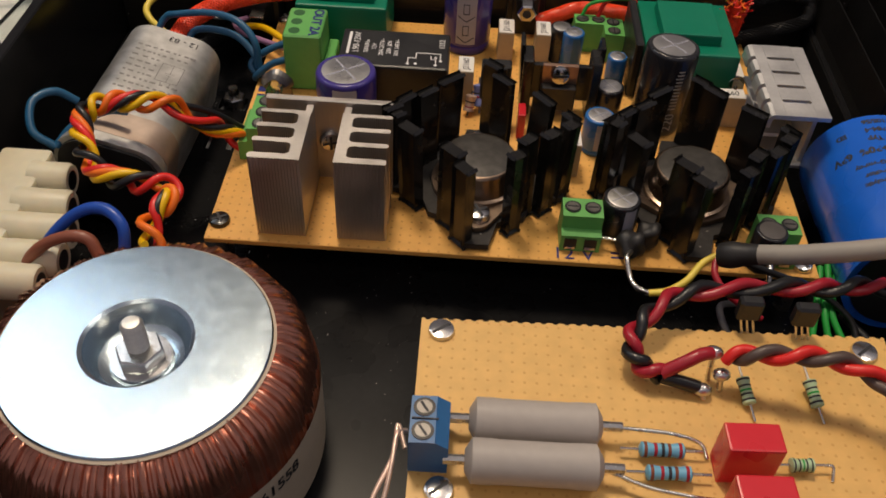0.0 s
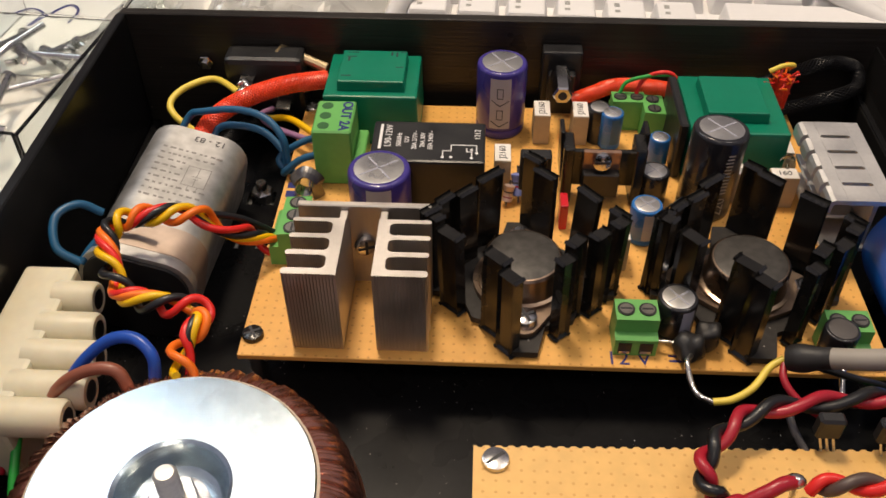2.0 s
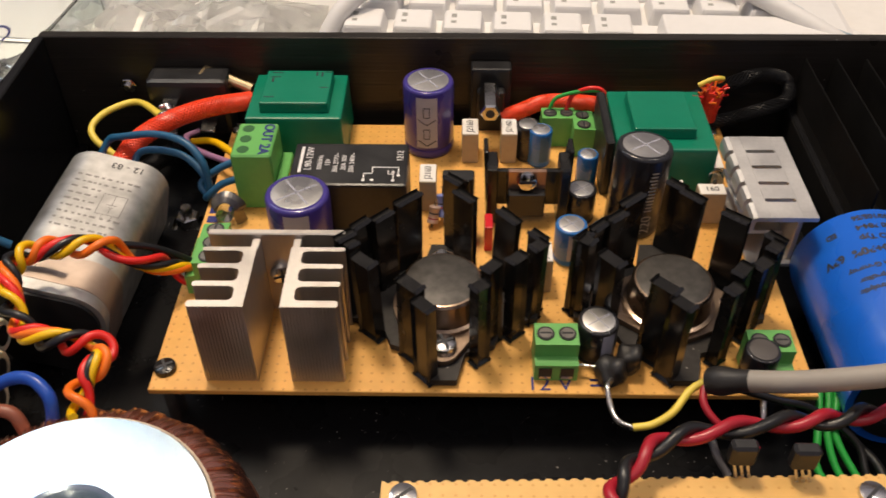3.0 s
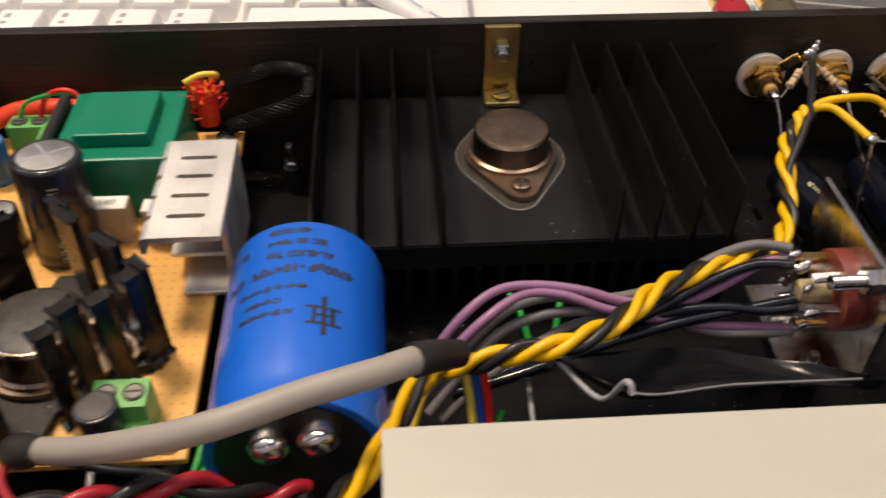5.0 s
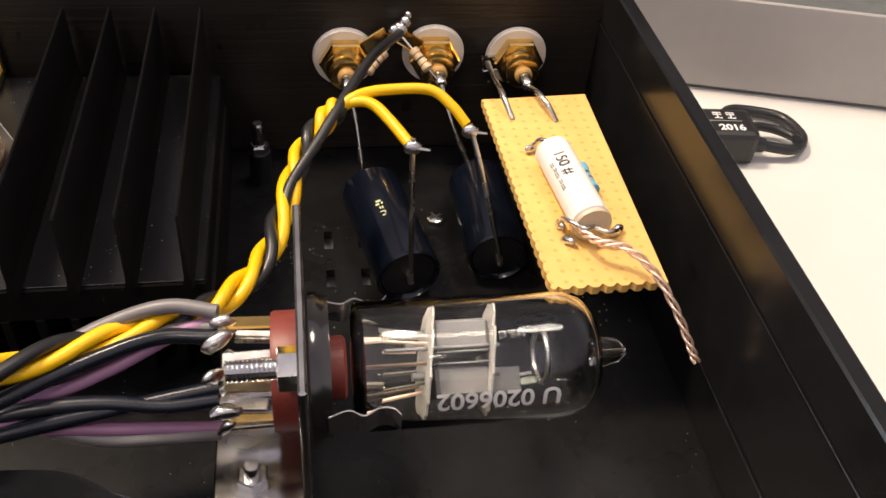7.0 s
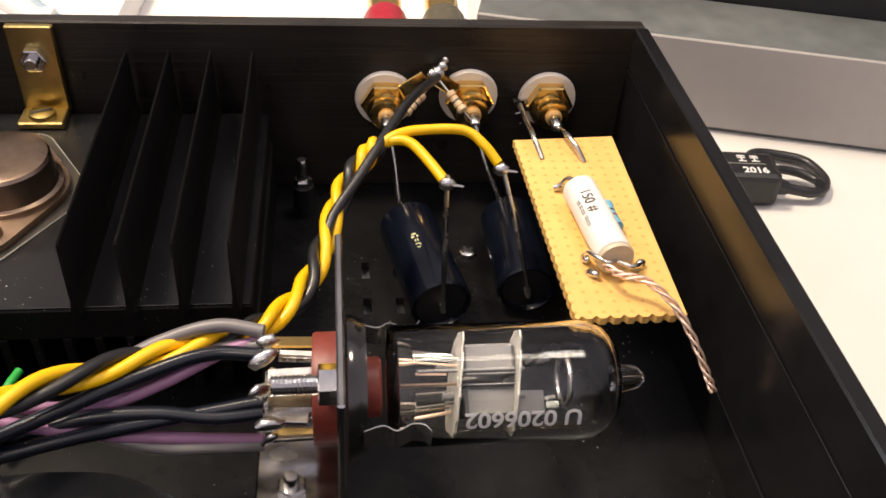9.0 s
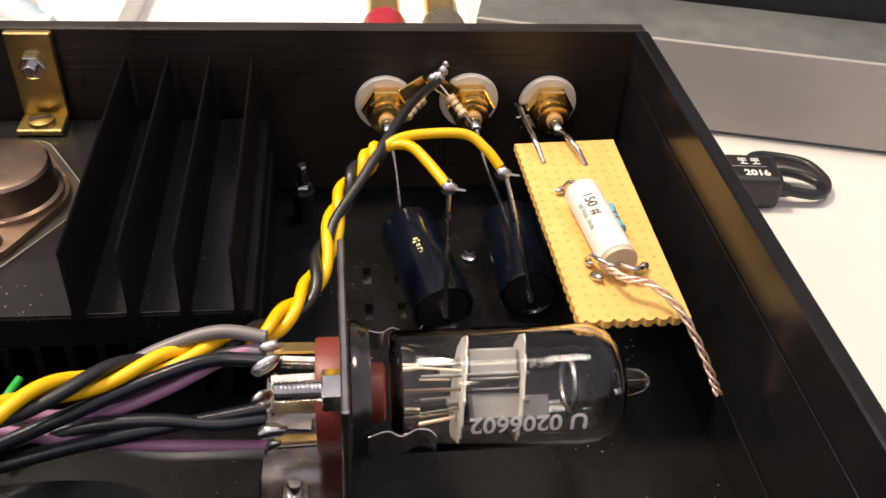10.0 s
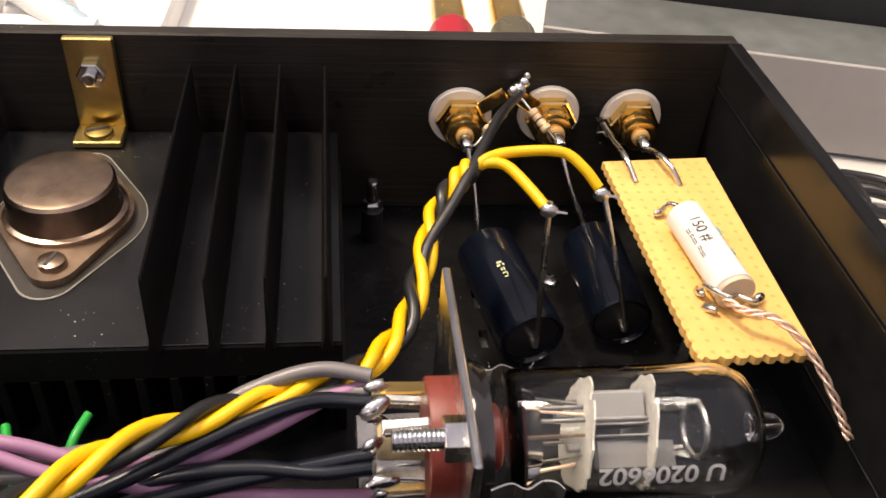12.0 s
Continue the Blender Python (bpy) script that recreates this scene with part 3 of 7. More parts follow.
# ---- transistor heatsink with upright fins along the sides of a turned square ----
SINK_FINS = (((0.03, 0.15, 0.0), (0.28, 0.46, -0.0010), (0.63, 0.80, -0.0022), (0.83, 0.96, 0.0)),
             ((0.27, 0.48, 0.0), (0.55, 0.69, -0.0020), (0.70, 0.83, 0.0), (0.88, 1.0, 0.0)),
             ((0.03, 0.13, -0.0010), (0.21, 0.40, 0.0), (0.57, 0.76, -0.0018), (0.77, 0.93, 0.0)),
             ((0.30, 0.42, 0.0), (0.47, 0.61, -0.0022), (0.63, 0.77, 0.0), (0.84, 0.96, -0.0008)))


def star_sink(at, label, seed):
    rng = random.Random(seed)
    t = thing("transistor_heatsink", at, label, "heatsink", "finned transistor heatsinks")
    H = 0.0245
    out = []
    for k in range(4):
        a = radians(90 * k)
        ca, sa = math.cos(a), math.sin(a)
        for u, v in ((0.0235, -0.0035), (0.0235, 0.0035), (0.0150, 0.0055), (0.0125, 0.0125), (0.0055, 0.0150)):
            out.append((u * ca - v * sa, u * sa + v * ca))
    part("base_plate", prism(bmesh.new(), out, 0.0, 0.0018), SINK_BASE, t)
    for side in range(4):
        a = radians(90 * side)
        p, q = Vector((math.cos(a), math.sin(a), 0)) * 0.0248, Vector((math.cos(a + math.pi / 2), math.sin(a + math.pi / 2), 0)) * 0.0248
        along = (q - p).normalized()
        outw = Vector((along.y, -along.x, 0))
        for k, (s0, s1, off) in enumerate(SINK_FINS[side]):
            mid = p.lerp(q, (s0 + s1) / 2) + outw * off
            w = (q - p).length * (s1 - s0) * 0.88
            m = Matrix.Translation((mid.x, mid.y, 0)) @ Matrix(((along.x, outw.x, 0, 0), (along.y, outw.y, 0, 0), (0, 0, 1, 0), (0, 0, 0, 1)))
            h = H + rng.uniform(-0.0008, 0.0006)
            bm = box(bmesh.new(), (0, 0, h / 2 + 0.0002), (w, 0.0018, h), 0.0007, m @ pose(0, 0, 0, rng.uniform(-2, 2), rng.uniform(-1.5, 1.5), rng.uniform(-6, 6)))
            part("fin", bm, BLACK_FIN, t)
    return t

# ---- power supply board ----
Z = 0.0153
psu = thing("circuit_board", (0.0356, 0.2271, Z), "large yellow-brown perforated power supply board on standoffs", "circuit board", "perforated boards")
part("sheet", slab(bmesh.new(), (-0.0780, -0.0544, -0.0016), (0.0781, 0.0544, 0.0), 0.0002), PERF_A, psu)
for x, y in ((-0.0750, -0.0490), (0.0740, -0.0500), (-0.0750, 0.0500), (0.0740, 0.0500)):
    part("standoff", turn(bmesh.new(), [(0.0026, -0.0153), (0.0026, -0.0016)], 6, Matrix.Translation((x, y, 0))), STEEL, psu, "hexagonal metal standoff")
writing("pen_mark", "12 V", 0.0058, pose(0.0160, -0.0517, 0.0001, 0, 0, 0), BLUE_INK, psu, label="handwritten voltage note")
for k in range(2):
    part("pen_dash", slab(bmesh.new(), (0.0256, -0.0506 - 0.0016 * k, 0), (0.0293, -0.0500 - 0.0016 * k, 0.0001)), BLUE_INK, psu)
writing("pen_mark", "nV0", 0.0060, pose(-0.0742, -0.0150, 0.0001, 0, 0, 75), BLUE_INK, psu, label="handwritten note beside the heatsink")
for k in range(3):
    part("pen_dash", slab(bmesh.new(), (-0.0768, 0.0055 + 0.004 * k, 0), (-0.0735, 0.0082 + 0.004 * k, 0.0001)), BLUE_INK, psu)
for x, y, mat in ((-0.0396, 0.1790, BLACK_FIN), (0.1098, 0.1765, STEEL), (0.1092, 0.2775, STEEL), (-0.0396, 0.2775, STEEL)):
    screw((x, y, Z), 0.0027, mat, "cross-head screw holding the board" if mat is BLACK_FIN else "bright domed screw holding the board", True, 0.0016)

# comb heatsink of raw aluminium
hs = thing("comb_heatsink", (-0.0128, 0.1880, 0.0136), "raw aluminium comb heatsink with grooved upright fins", "heatsink")
HT = 0.0268
part("back_plate", slab(bmesh.new(), (-0.0164, 0.0112, 0), (0.0164, 0.0130, HT + 0.0004), 0.0003), ALU, hs)


def comb_outline(sgn):
    """A flat comb: a spine, four bars with ribbed faces and round-ended slots between them."""
    xs, xe = 0.0068, 0.0164
    bars = ((-0.0124, -0.0103), (-0.0060, -0.0043), (-0.0002, 0.0014), (0.0056, 0.0070))
    out = [(0.0040, 0.0070), (0.0040, bars[0][0])]
    for k, (y0, y1) in enumerate(bars):
        n, start = 16, 0.0040 if k == 0 else xs + 0.0012
        for j in range(n):
            wide = (xe - 0.0005 - start) / n
            xa = start + wide * j
            out += [(xa + wide * 0.15, y0), (xa + wide * 0.60, y0), (xa + wide * 0.64, y0 + 0.00030), (xa + wide * 0.98, y0 + 0.00030)]
        for j in range(5):
            a = -math.pi / 2 + math.pi * j / 4
            out.append((xe - 0.0004 + 0.0006 * math.cos(a), (y0 + y1) / 2 + (y1 - y0) / 2 * math.sin(a)))
        if k < 3:
            y2 = bars[k + 1][0]
            for j in range(5):
                a = math.pi / 2 * j / 4
                out.append((xs + 0.0012 - 0.0012 * math.sin(a), y1 + 0.0012 * (1 - math.cos(a))))
            for j in range(5):
                a = math.pi / 2 * j / 4
                out.append((xs + 0.0012 - 0.0012 * math.cos(a), y2 - 0.0012 * (1 - math.sin(a))))
    return [(sgn * x, y) for x, y in out]


for sgn in (-1, 1):
    part("comb", prism(bmesh.new(), comb_outline(sgn), 0, HT), ALU, hs, "ribbed comb of short bars")
    part("web", slab(bmesh.new(), (sgn * 0.0040, 0.00702, 0), (sgn * 0.0058, 0.0111, HT - 0.0010), 0.0001), ALU, hs)
screw((0, 0, 0), 0.0028, STEEL, "bright cross-head screw in the comb heatsink", True, 0.0018, m=pose(-0.0134, 0.1991, 0.0285, 90, 0, 20))

# two transistors on finned sinks
for cx, cy, sd in ((0.0263, 0.1980, 3), (0.0825, 0.1985, 8)):
    star_sink((cx, cy, 0.0158), "black anodised heatsink with upright fins round a transistor", sd)
    power_transistor((cx, cy, 0.0178), "dusty nickel power transistor in a finned heatsink", 0 if cx < 0.05 else 84, top_h=0.0098, top_mat=DUST_CAN)
screw((0.0268, 0.1832, 0.0193), 0.0031, STEEL, "bright cross-head screw on the transistor flange", True, 0.0022, 25)
screw((0.0258, 0.2128, 0.0193), 0.0030, STEEL, "bright hex bolt on the transistor flange", hexed=True, h=0.0016)
screw((0.0676, 0.2002, 0.0193), 0.0031, STEEL, "bright cross-head screw on the transistor flange", True, 0.0022, 25)
screw((0.0975, 0.1970, 0.0193), 0.0030, STEEL, "bright hex bolt on the transistor flange", hexed=True, h=0.0016)


# green encapsulated transformers
def transformer(at, sx, sy, sz, bx, by, off, label, marks):
    t = thing("transformer", at, label, "transformer", "green potted transformers")
    part("body", box(bmesh.new(), (0, 0, sz / 2), (sx, sy, sz), 0.0007, None, 2, 0.975), GREEN, t)
    part("top_block", box(bmesh.new(), (off[0], off[1], sz + 0.0016), (bx, by, 0.0034), 0.0005, None, 2, 0.975), GREEN, t)
    for x, y, w, d in marks:
        part("print_bar", slab(bmesh.new(), (x, y, sz + 0.0033), (x + w, y + d, sz + 0.00335)), BLACK_INK, t, "dark printed mark")
    return t


transformer((0.0885, 0.2600, Z), 0.0285, 0.0310, 0.0172, 0.0178, 0.0200, (-0.0003, 0.0002), "green potted transformer on the supply board", ())
transformer((-0.0185, 0.2715, Z), 0.0290, 0.0250, 0.0172, 0.0205, 0.0185, (0.0, 0.0), "green potted transformer with dark print on top",
            [(-0.0085, 0.0075, 0.0035, 0.0004), (-0.0085, 0.0050, 0.0030, 0.0004), (-0.0080, 0.0025, 0.0006, 0.0022), (0.0050, 0.0060, 0.0006, 0.0022), (0.0066, 0.0055, 0.0006, 0.0026), (0.0080, 0.0078, 0.0018, 0.0004), (-0.0090, -0.0060, 0.0030, 0.0004), (0.0070, -0.0008, 0.0024, 0.0004)])

# relay
rel = thing("relay", (0.0005, 0.2362, Z), "black sealed relay with white printing on top", "relay")
part("case", box(bmesh.new(), (0, 0, 0.0092), (0.0315, 0.0190, 0.0184), 0.0008, None, 2), BLACK_PLASTIC, rel)
part("brand_bar", slab(bmesh.new(), (-0.0138, -0.0040, 0.01842), (-0.0130, 0.0075, 0.0185)), WHITE_INK, rel, "white bar of print")
writing("rating", "L90-12W", 0.0027, pose(-0.0112, 0.0022, 0.01846, 0, 0, 90), WHITE_INK, rel)
writing("rating", "50/60Hz\n12V\n20A 277V~\n20A 30V\n30A 240V~", 0.0019, pose(-0.0038, 0.0004, 0.01846, 0, 0, 90), WHITE_INK, rel, spread=1.15)
writing("rating", "1212", 0.0024, pose(0.0136, 0.0035, 0.01846, 0, 0, 90), WHITE_INK, rel)
dia = bmesh.new()
for x0, y0, x1, y1 in ((0.0040, -0.0045, 0.0062, -0.0042), (0.0040, -0.0070, 0.0043, -0.0045), (0.0062, -0.0045, 0.0065, -0.0015), (0.0065, -0.0018, 0.0135, -0.0015), (0.0132, -0.0045, 0.0135, -0.0015), (0.0105, -0.0048, 0.0122, -0.0045), (0.0105, -0.0048, 0.0108, -0.0030), (0.0119, -0.0070, 0.0122, -0.0030)):
    slab(dia, (x0, y0, 0.01842), (x1, y1, 0.0185))
for x, y in ((0.0041, -0.0073), (0.0064, -0.0072), (0.0134, -0.0052), (0.0120, -0.0074), (0.0120, -0.0038)):
    turn(dia, [(0.0005, 0.01842), (0.0005, 0.0185)], 8, Matrix.Translation((x, y, 0)))
part("contact_diagram", dia, WHITE_INK, rel, "printed contact diagram")

# electrolytic capacitors
tall_cap = electrolytic((0.0209, 0.2705, Z), 0.0076, 0.0235, PURPLE, "tall violet electrolytic capacitor with grey stripe", GREY_STRIPE, -1.62, stripe_w=0.42)
bm = bmesh.new()
for z0 in (0.0075, 0.0150):
    for a0, a1, z1, z2 in ((-1.76, -1.73, z0, z0 + 0.0036), (-1.53, -1.50, z0, z0 + 0.0036), (-1.76, -1.50, z0, z0 + 0.0003), (-1.76, -1.50, z0 + 0.0033, z0 + 0.0036)):
        arc_patch(bm, 0.00768, a0, a1, z1, z2, 4)
    for k in range(6):
        arc_patch(bm, 0.00768, -1.98 + 0.06 * k, -1.92 + 0.06 * k, z0 - 0.0010 - 0.0003 * k, z0 - 0.0006 - 0.0003 * k, 2)
        arc_patch(bm, 0.00768, -1.32 + 0.06 * -k, -1.26 + 0.06 * -k, z0 - 0.0010 - 0.0003 * k, z0 - 0.0006 - 0.0003 * k, 2)
part("stripe_print", bm, BLACK_INK, tall_cap, "dark minus signs on the stripe")
electrolytic((-0.0118, 0.2215, Z), 0.0084, 0.0200, PURPLE, "squat violet electrolytic capacitor with grey stripe", GREY_STRIPE, -1.5, stripe_w=0.40)
big = electrolytic((0.0783, 0.2335, Z), 0.0075, 0.0262, CAP_BLACK, "tall black electrolytic capacitor with bare top", None, lean=(-3, 2))
wrapped("marking", "220", 0.0042, 0.0075, -1.25, 0.0050, GREY_INK, big, 90)
bm = bmesh.new()
for k in range(12):
    arc_patch(bm, 0.00756, -1.42 + 0.02 * (k % 3), -1.12, 0.0095 + 0.0011 * k, 0.0100 + 0.0011 * k, 3)
part("print_bar", bm, GREY_INK, big, "column of grey print")
electrolytic((0.0630, 0.1855, Z), 0.0048, 0.0115, CAP_BLACK, "small black electrolytic capacitor beside the terminal", GREY_STRIPE, -1.1, stripe_w=0.35)
electrolytic((0.0508, 0.2650, Z), 0.0034, 0.0120, CAP_BLACK, "small black electrolytic capacitor at the board's rear", GREY_STRIPE, 2.6, score=False)
electrolytic((0.0545, 0.2622, Z), 0.0034, 0.0120, CAP_BLUE, "small blue electrolytic capacitor at the board's rear", W_TEAL, -1.2)
electrolytic((0.0640, 0.2360, Z), 0.0042, 0.0105, CAP_BLACK, "small dark electrolytic capacitor behind the fins", W_TEAL, 2.8)
electrolytic((0.0597, 0.2195, Z), 0.0042, 0.0118, CAP_BLUE, "small blue electrolytic capacitor between the heatsinks", GREY_STRIPE, -1.5, stripe_w=0.3)
electrolytic((0.0675, 0.2515, Z), 0.0030, 0.0110, CAP_BLUE, "thin blue electrolytic capacitor beside the transformer", W_BLACK, 0.5)

# box film capacitors
film_cap((0.0335, 0.2655, Z), (0.0050, 0.0085, 0.0105), TAN, WHITE, "tan box film capacitor with white top", 0, "J2160")
film_cap((0.0214, 0.2425, Z), (0.0048, 0.0085, 0.0105), TAN, WHITE, "tan box film capacitor with white top", 0, "J2160")
film_cap((0.0452, 0.2655, Z), (0.0048, 0.0085, 0.0105), TAN, WHITE, "tan box film capacitor with white top", 0, "J2160")
film_cap((0.0880, 0.2375, Z), (0.0095, 0.0050, 0.0105), TAN, WHITE, "tan box film capacitor with white top", 0, "160")
film_cap((0.1000, 0.2360, Z), (0.0075, 0.0048, 0.0105), TAN, WHITE, "tan box film capacitor with white top", 0, "160")
film_cap((0.0518, 0.2095, Z), (0.0045, 0.0075, 0.0110), TAN, WHITE, "tan box film capacitor with white top", 0, "J2160")
film_cap((0.1055, 0.2560, Z), (0.0036, 0.0110, 0.0070), WHITE, None, "cream film capacitor beside the transformer", 0)
film_cap((0.0382, 0.2245, Z), (0.0022, 0.0060, 0.0085), RED, None, "small red film capacitor between the heatsinks", 0, group="")

# terminals
terminal((0.0530, 0.1815, Z), 2, 0.00508, GREEN_T, "green two-way screw terminal at the board's edge")
terminal((0.1022, 0.1800, Z), 2, 0.00508, GREEN_T, "green two-way screw terminal behind the grey cable")
terminal((0.0607, 0.2745, Z), 2, 0.00508, GREEN_T, "green two-way screw terminal at the board's rear", 180)
terminal((0.0688, 0.2700, Z), 2, 0.00508, GREEN_T, "green two-way screw terminal next to the transformer", 90)
terminal((-0.0345, 0.2120, Z), 3, 0.00508, GREEN_T, "green screw terminal taking the twisted wires", -90, 1.1)
tall = thing("terminal_block", (-0.0272, 0.2468, Z), "tall pale green three-way plug terminal with pen writing", "terminal block", "screw terminals")
part("housing", box(bmesh.new(), (0, 0, 0.0094), (0.0112, 0.0158, 0.0188), 0.0005), GREEN_T, tall)
part("skirt", box(bmesh.new(), (0.0072, 0, 0.0045), (0.0030, 0.0150, 0.0090), 0.0004), GREEN_T, tall)
for k in (-1, 0, 1):
    # darker green disc paints the shade inside each well
    part("well_shade", turn(bmesh.new(), [(0.0017, 0.0180), (0.0017, 0.01885)], 16, Matrix.Translation((-0.0025, k * 0.0050, 0))), surface("green_well_shade", (0.02, 0.10, 0.025), 0.5), tall)
writing("pen_mark", "OUT 2A", 0.0040, pose(0.0033, 0, 0.01889, 0, 0, -90), BLUE_INK, tall, bold=0.03, label="handwritten note in blue pen")

# dark round cap in front of the far terminal, and the insulated lump on the board's edge
electrolytic((0.0990, 0.1765, Z), 0.0040, 0.0118, CAP_BLACK, "stubby black capacitor with dull round top", None, score=False, top=surface("dull_rubber_top", (0.07, 0.062, 0.06), 0.6))
lump = thing("insulated_joint", (0.0680, 0.1775, Z), "lumpy black insulated joint lying on the board", "wire joint")
for x, y, z, r in ((-0.0022, -0.0010, 0.0034, 0.0035), (0.0028, 0.0030, 0.0042, 0.0034)):
    bm = bmesh.new()
    bmesh.ops.create_icosphere(bm, subdivisions=3, radius=r, matrix=Matrix.Translation((x, y, z)))
    for v in bm.verts:
        v.co += (v.co - Vector((x, y, z))) * 0.55 * noise.noise(v.co * 300 + Vector((1.7, 0.3, 2.1)))
    part("lump", bm, SHRINK, lump, smooth=80)
wire("tinned_lead", [(0.0575, 0.1790, 0.0185), (0.0615, 0.1780, 0.0190), (0.0650, 0.1772, 0.0195)], 0.0004, TIN, "bright tinned lead from terminal to joint")

# slotted aluminium sink at the board's end
sl = thing("slotted_heatsink", (0.1110, 0.2276, Z), "raw aluminium channel heatsink with four slots", "heatsink")
flip_y = Matrix(((1, 0, 0, 0), (0, 0, 1, 0), (0, 1, 0, 0), (0, 0, 0, 1)))
part("front_strip", slab(bmesh.new(), (-0.0072, -0.0172, 0.0206), (-0.0041, 0.0172, 0.0220), 0.0001), ALU_BRIGHT, sl)
part("top_plate", slab(bmesh.new(), (0.0040, -0.0172, 0.0206), (0.0078, 0.0172, 0.0220), 0.0001), ALU_BRIGHT, sl)
ys = [-0.0172 + 0.00688 * k for k in range(6)]
for k in range(5):
    y0, y1 = ys[k] + (0.0007 if k else 0), ys[k + 1] - (0.0007 if k < 4 else 0)
    out = [(-0.0041, y0 - 0.0007 * (k > 0)), (-0.0036, y0), (0.0035, y0), (0.0040, y0 - 0.0007 * (k > 0)), (0.0040, y1 + 0.0007 * (k < 4)), (0.0035, y1), (-0.0036, y1), (-0.0041, y1 + 0.0007 * (k < 4))]
    part("tooth", prism(bmesh.new(), out, 0.0206, 0.0220), ALU_BRIGHT, sl)
prof = [(-0.0072, 0.0220), (-0.0082, 0.0216), (-0.0087, 0.0206), (-0.0088, 0.0180), (-0.0076, 0.0178), (-0.0075, 0.0204), (-0.0072, 0.0206)]
for k in range(5):
    part("lip_finger", prism(bmesh.new(), prof, ys[k] + (0.0008 if k else 0), ys[k + 1] - (0.0008 if k < 4 else 0), flip_y), ALU_BRIGHT, sl)
part("web", slab(bmesh.new(), (0.0064, -0.0100, 0.0014), (0.0078, 0.0165, 0.0205), 0.0002), ALU_BRIGHT, sl)
part("foot", slab(bmesh.new(), (-0.0040, -0.0115, 0.0), (0.0078, 0.0165, 0.0013), 0.0002), ALU_BRIGHT, sl)
for k in range(2):
    part("inner_step", slab(bmesh.new(), (-0.0070, -0.0040, 0.0050 + 0.0065 * k), (0.0062, 0.0150, 0.0062 + 0.0065 * k), 0.0002), ALU_BRIGHT, sl)

# small regulator on a black bracket sink
br = thing("bracket_heatsink", (0.0490, 0.2370, Z), "black folded heatsink carrying a small regulator", "heatsink")
part("back_plate", box(bmesh.new(), (0, 0.0010, 0.0095), (0.0190, 0.0016, 0.0120), 0.0003), BLACK_FIN, br)
for sgn in (-1, 1):
    part("wing", box(bmesh.new(), (sgn * 0.0098, -0.0010, 0.0105), (0.0030, 0.0085, 0.0190), 0.0004), BLACK_FIN, br)
    part("post", box(bmesh.new(), (sgn * 0.0100, 0.0030, 0.0150), (0.0020, 0.0110, 0.0160), 0.0003, pose(0, 0, 0, 0, sgn * 4, 0), 1, 0.6), BLACK_FIN, br)
r2 = thing("regulator", (0.0488, 0.2345, Z), "small regulator with bright copper tab", "transistor", "regulators")
part("tab", box(bmesh.new(), (0, 0.0018, 0.0130), (0.0105, 0.0013, 0.0070), 0.0002), surface("dull_copper_tab", (0.40, 0.25, 0.18), 0.4, 0.9, 0.2, 400, 0.05), r2)
part("body", box(bmesh.new(), (0, 0.0005, 0.0065), (0.0102, 0.0042, 0.0080), 0.0003), BLACK_PLASTIC, r2)
screw((0, 0, 0), 0.0028, STEEL, "slotted screw through the regulator's tab", False, 0.0018, m=pose(0.0488, 0.2356, 0.0290, 80, 0, 0))

# rectifier slab, diode, small resistors, fuse clip
block("bridge_rectifier", (0.0712, 0.2460, Z), (0.0738, 0.2720, Z + 0.0190), BLACK_PLASTIC, "flat black bridge rectifier standing beside the transformer", "rectifier", 0.0005, "thing")
resistor((0.0020, 0.2600, 0.0175), (0.0135, 0.2605, 0.0175), 0.0016, BLACK_PLASTIC, [(0.8, GREY_INK)], "black diode with silver band at the rear", 0.5, name="diode", bulge=1.0)
resistor((0.0262, 0.2325, 0.0154), (0.0258, 0.2375, 0.0250), 0.0018, surface("lilac_resistor", (0.17, 0.20, 0.45), 0.4), [(0.2, BROWN), (0.45, W_DRED), (0.6, BLACK_INK)], "lilac metal film resistor standing upright", 0.62)
resistor((0.0226, 0.2310, 0.0154), (0.0238, 0.2340, 0.0225), 0.0014, BARE_COPPER, [(0.3, W_DRED), (0.6, BLACK_INK)], "brown banded resistor standing upright", 0.66)
resistor((0.1045, 0.2480, 0.0225), (0.1010, 0.2380, 0.0260), 0.0022, CLEAR, [(0.5, SOLDER)], "glass diode between transformer and heatsink", 0.5, name="diode", bulge=1.0)
blk = thing("small_transistor", (0.0300, 0.2300, Z), "black upright transistor behind the finned heatsink", "transistor")
part("body", box(bmesh.new(), (0, 0, 0.0140), (0.0085, 0.0040, 0.0120), 0.0005), BLACK_PLASTIC, blk)
part("ridge", box(bmesh.new(), (0, -0.0022, 0.0145), (0.0060, 0.0006, 0.0100), 0.0002), BLACK_FIN, blk)
for k in (-1, 0, 1):
    part("lead", rod(bmesh.new(), (k * 0.0025, 0, 0), (k * 0.0025, 0, 0.0085), 0.0004, None, 6), TIN, blk)
fc = thing("fuse_holder", (-0.0345, 0.2330, Z), "bright sprung fuse clip beside the tall terminal", "fuse clip")
bm = sweep(bmesh.new(), smooth_line([(-0.0035, 0, 0), (-0.0028, 0, 0.0040), (-0.0038, 0, 0.0060), (0, 0, 0.0090), (0.0038, 0, 0.0060), (0.0028, 0, 0.0040), (0.0035, 0, 0)], 6), 0.0005, 6, True, 4.0)
part("clip", bm, DARK_STEEL, fc)
part("fuse_body", rod(bmesh.new(), (0, -0.004, 0.0055), (0, 0.004, 0.0055), 0.0024, None, 14), CLEAR, fc)
# ---- toroidal transformer ----
tor = thing("toroidal_transformer", (-0.0408, 0.1233, 0.0), "copper-wound toroidal transformer under a zinc clamping disc", "transformer")
bm = bmesh.new()
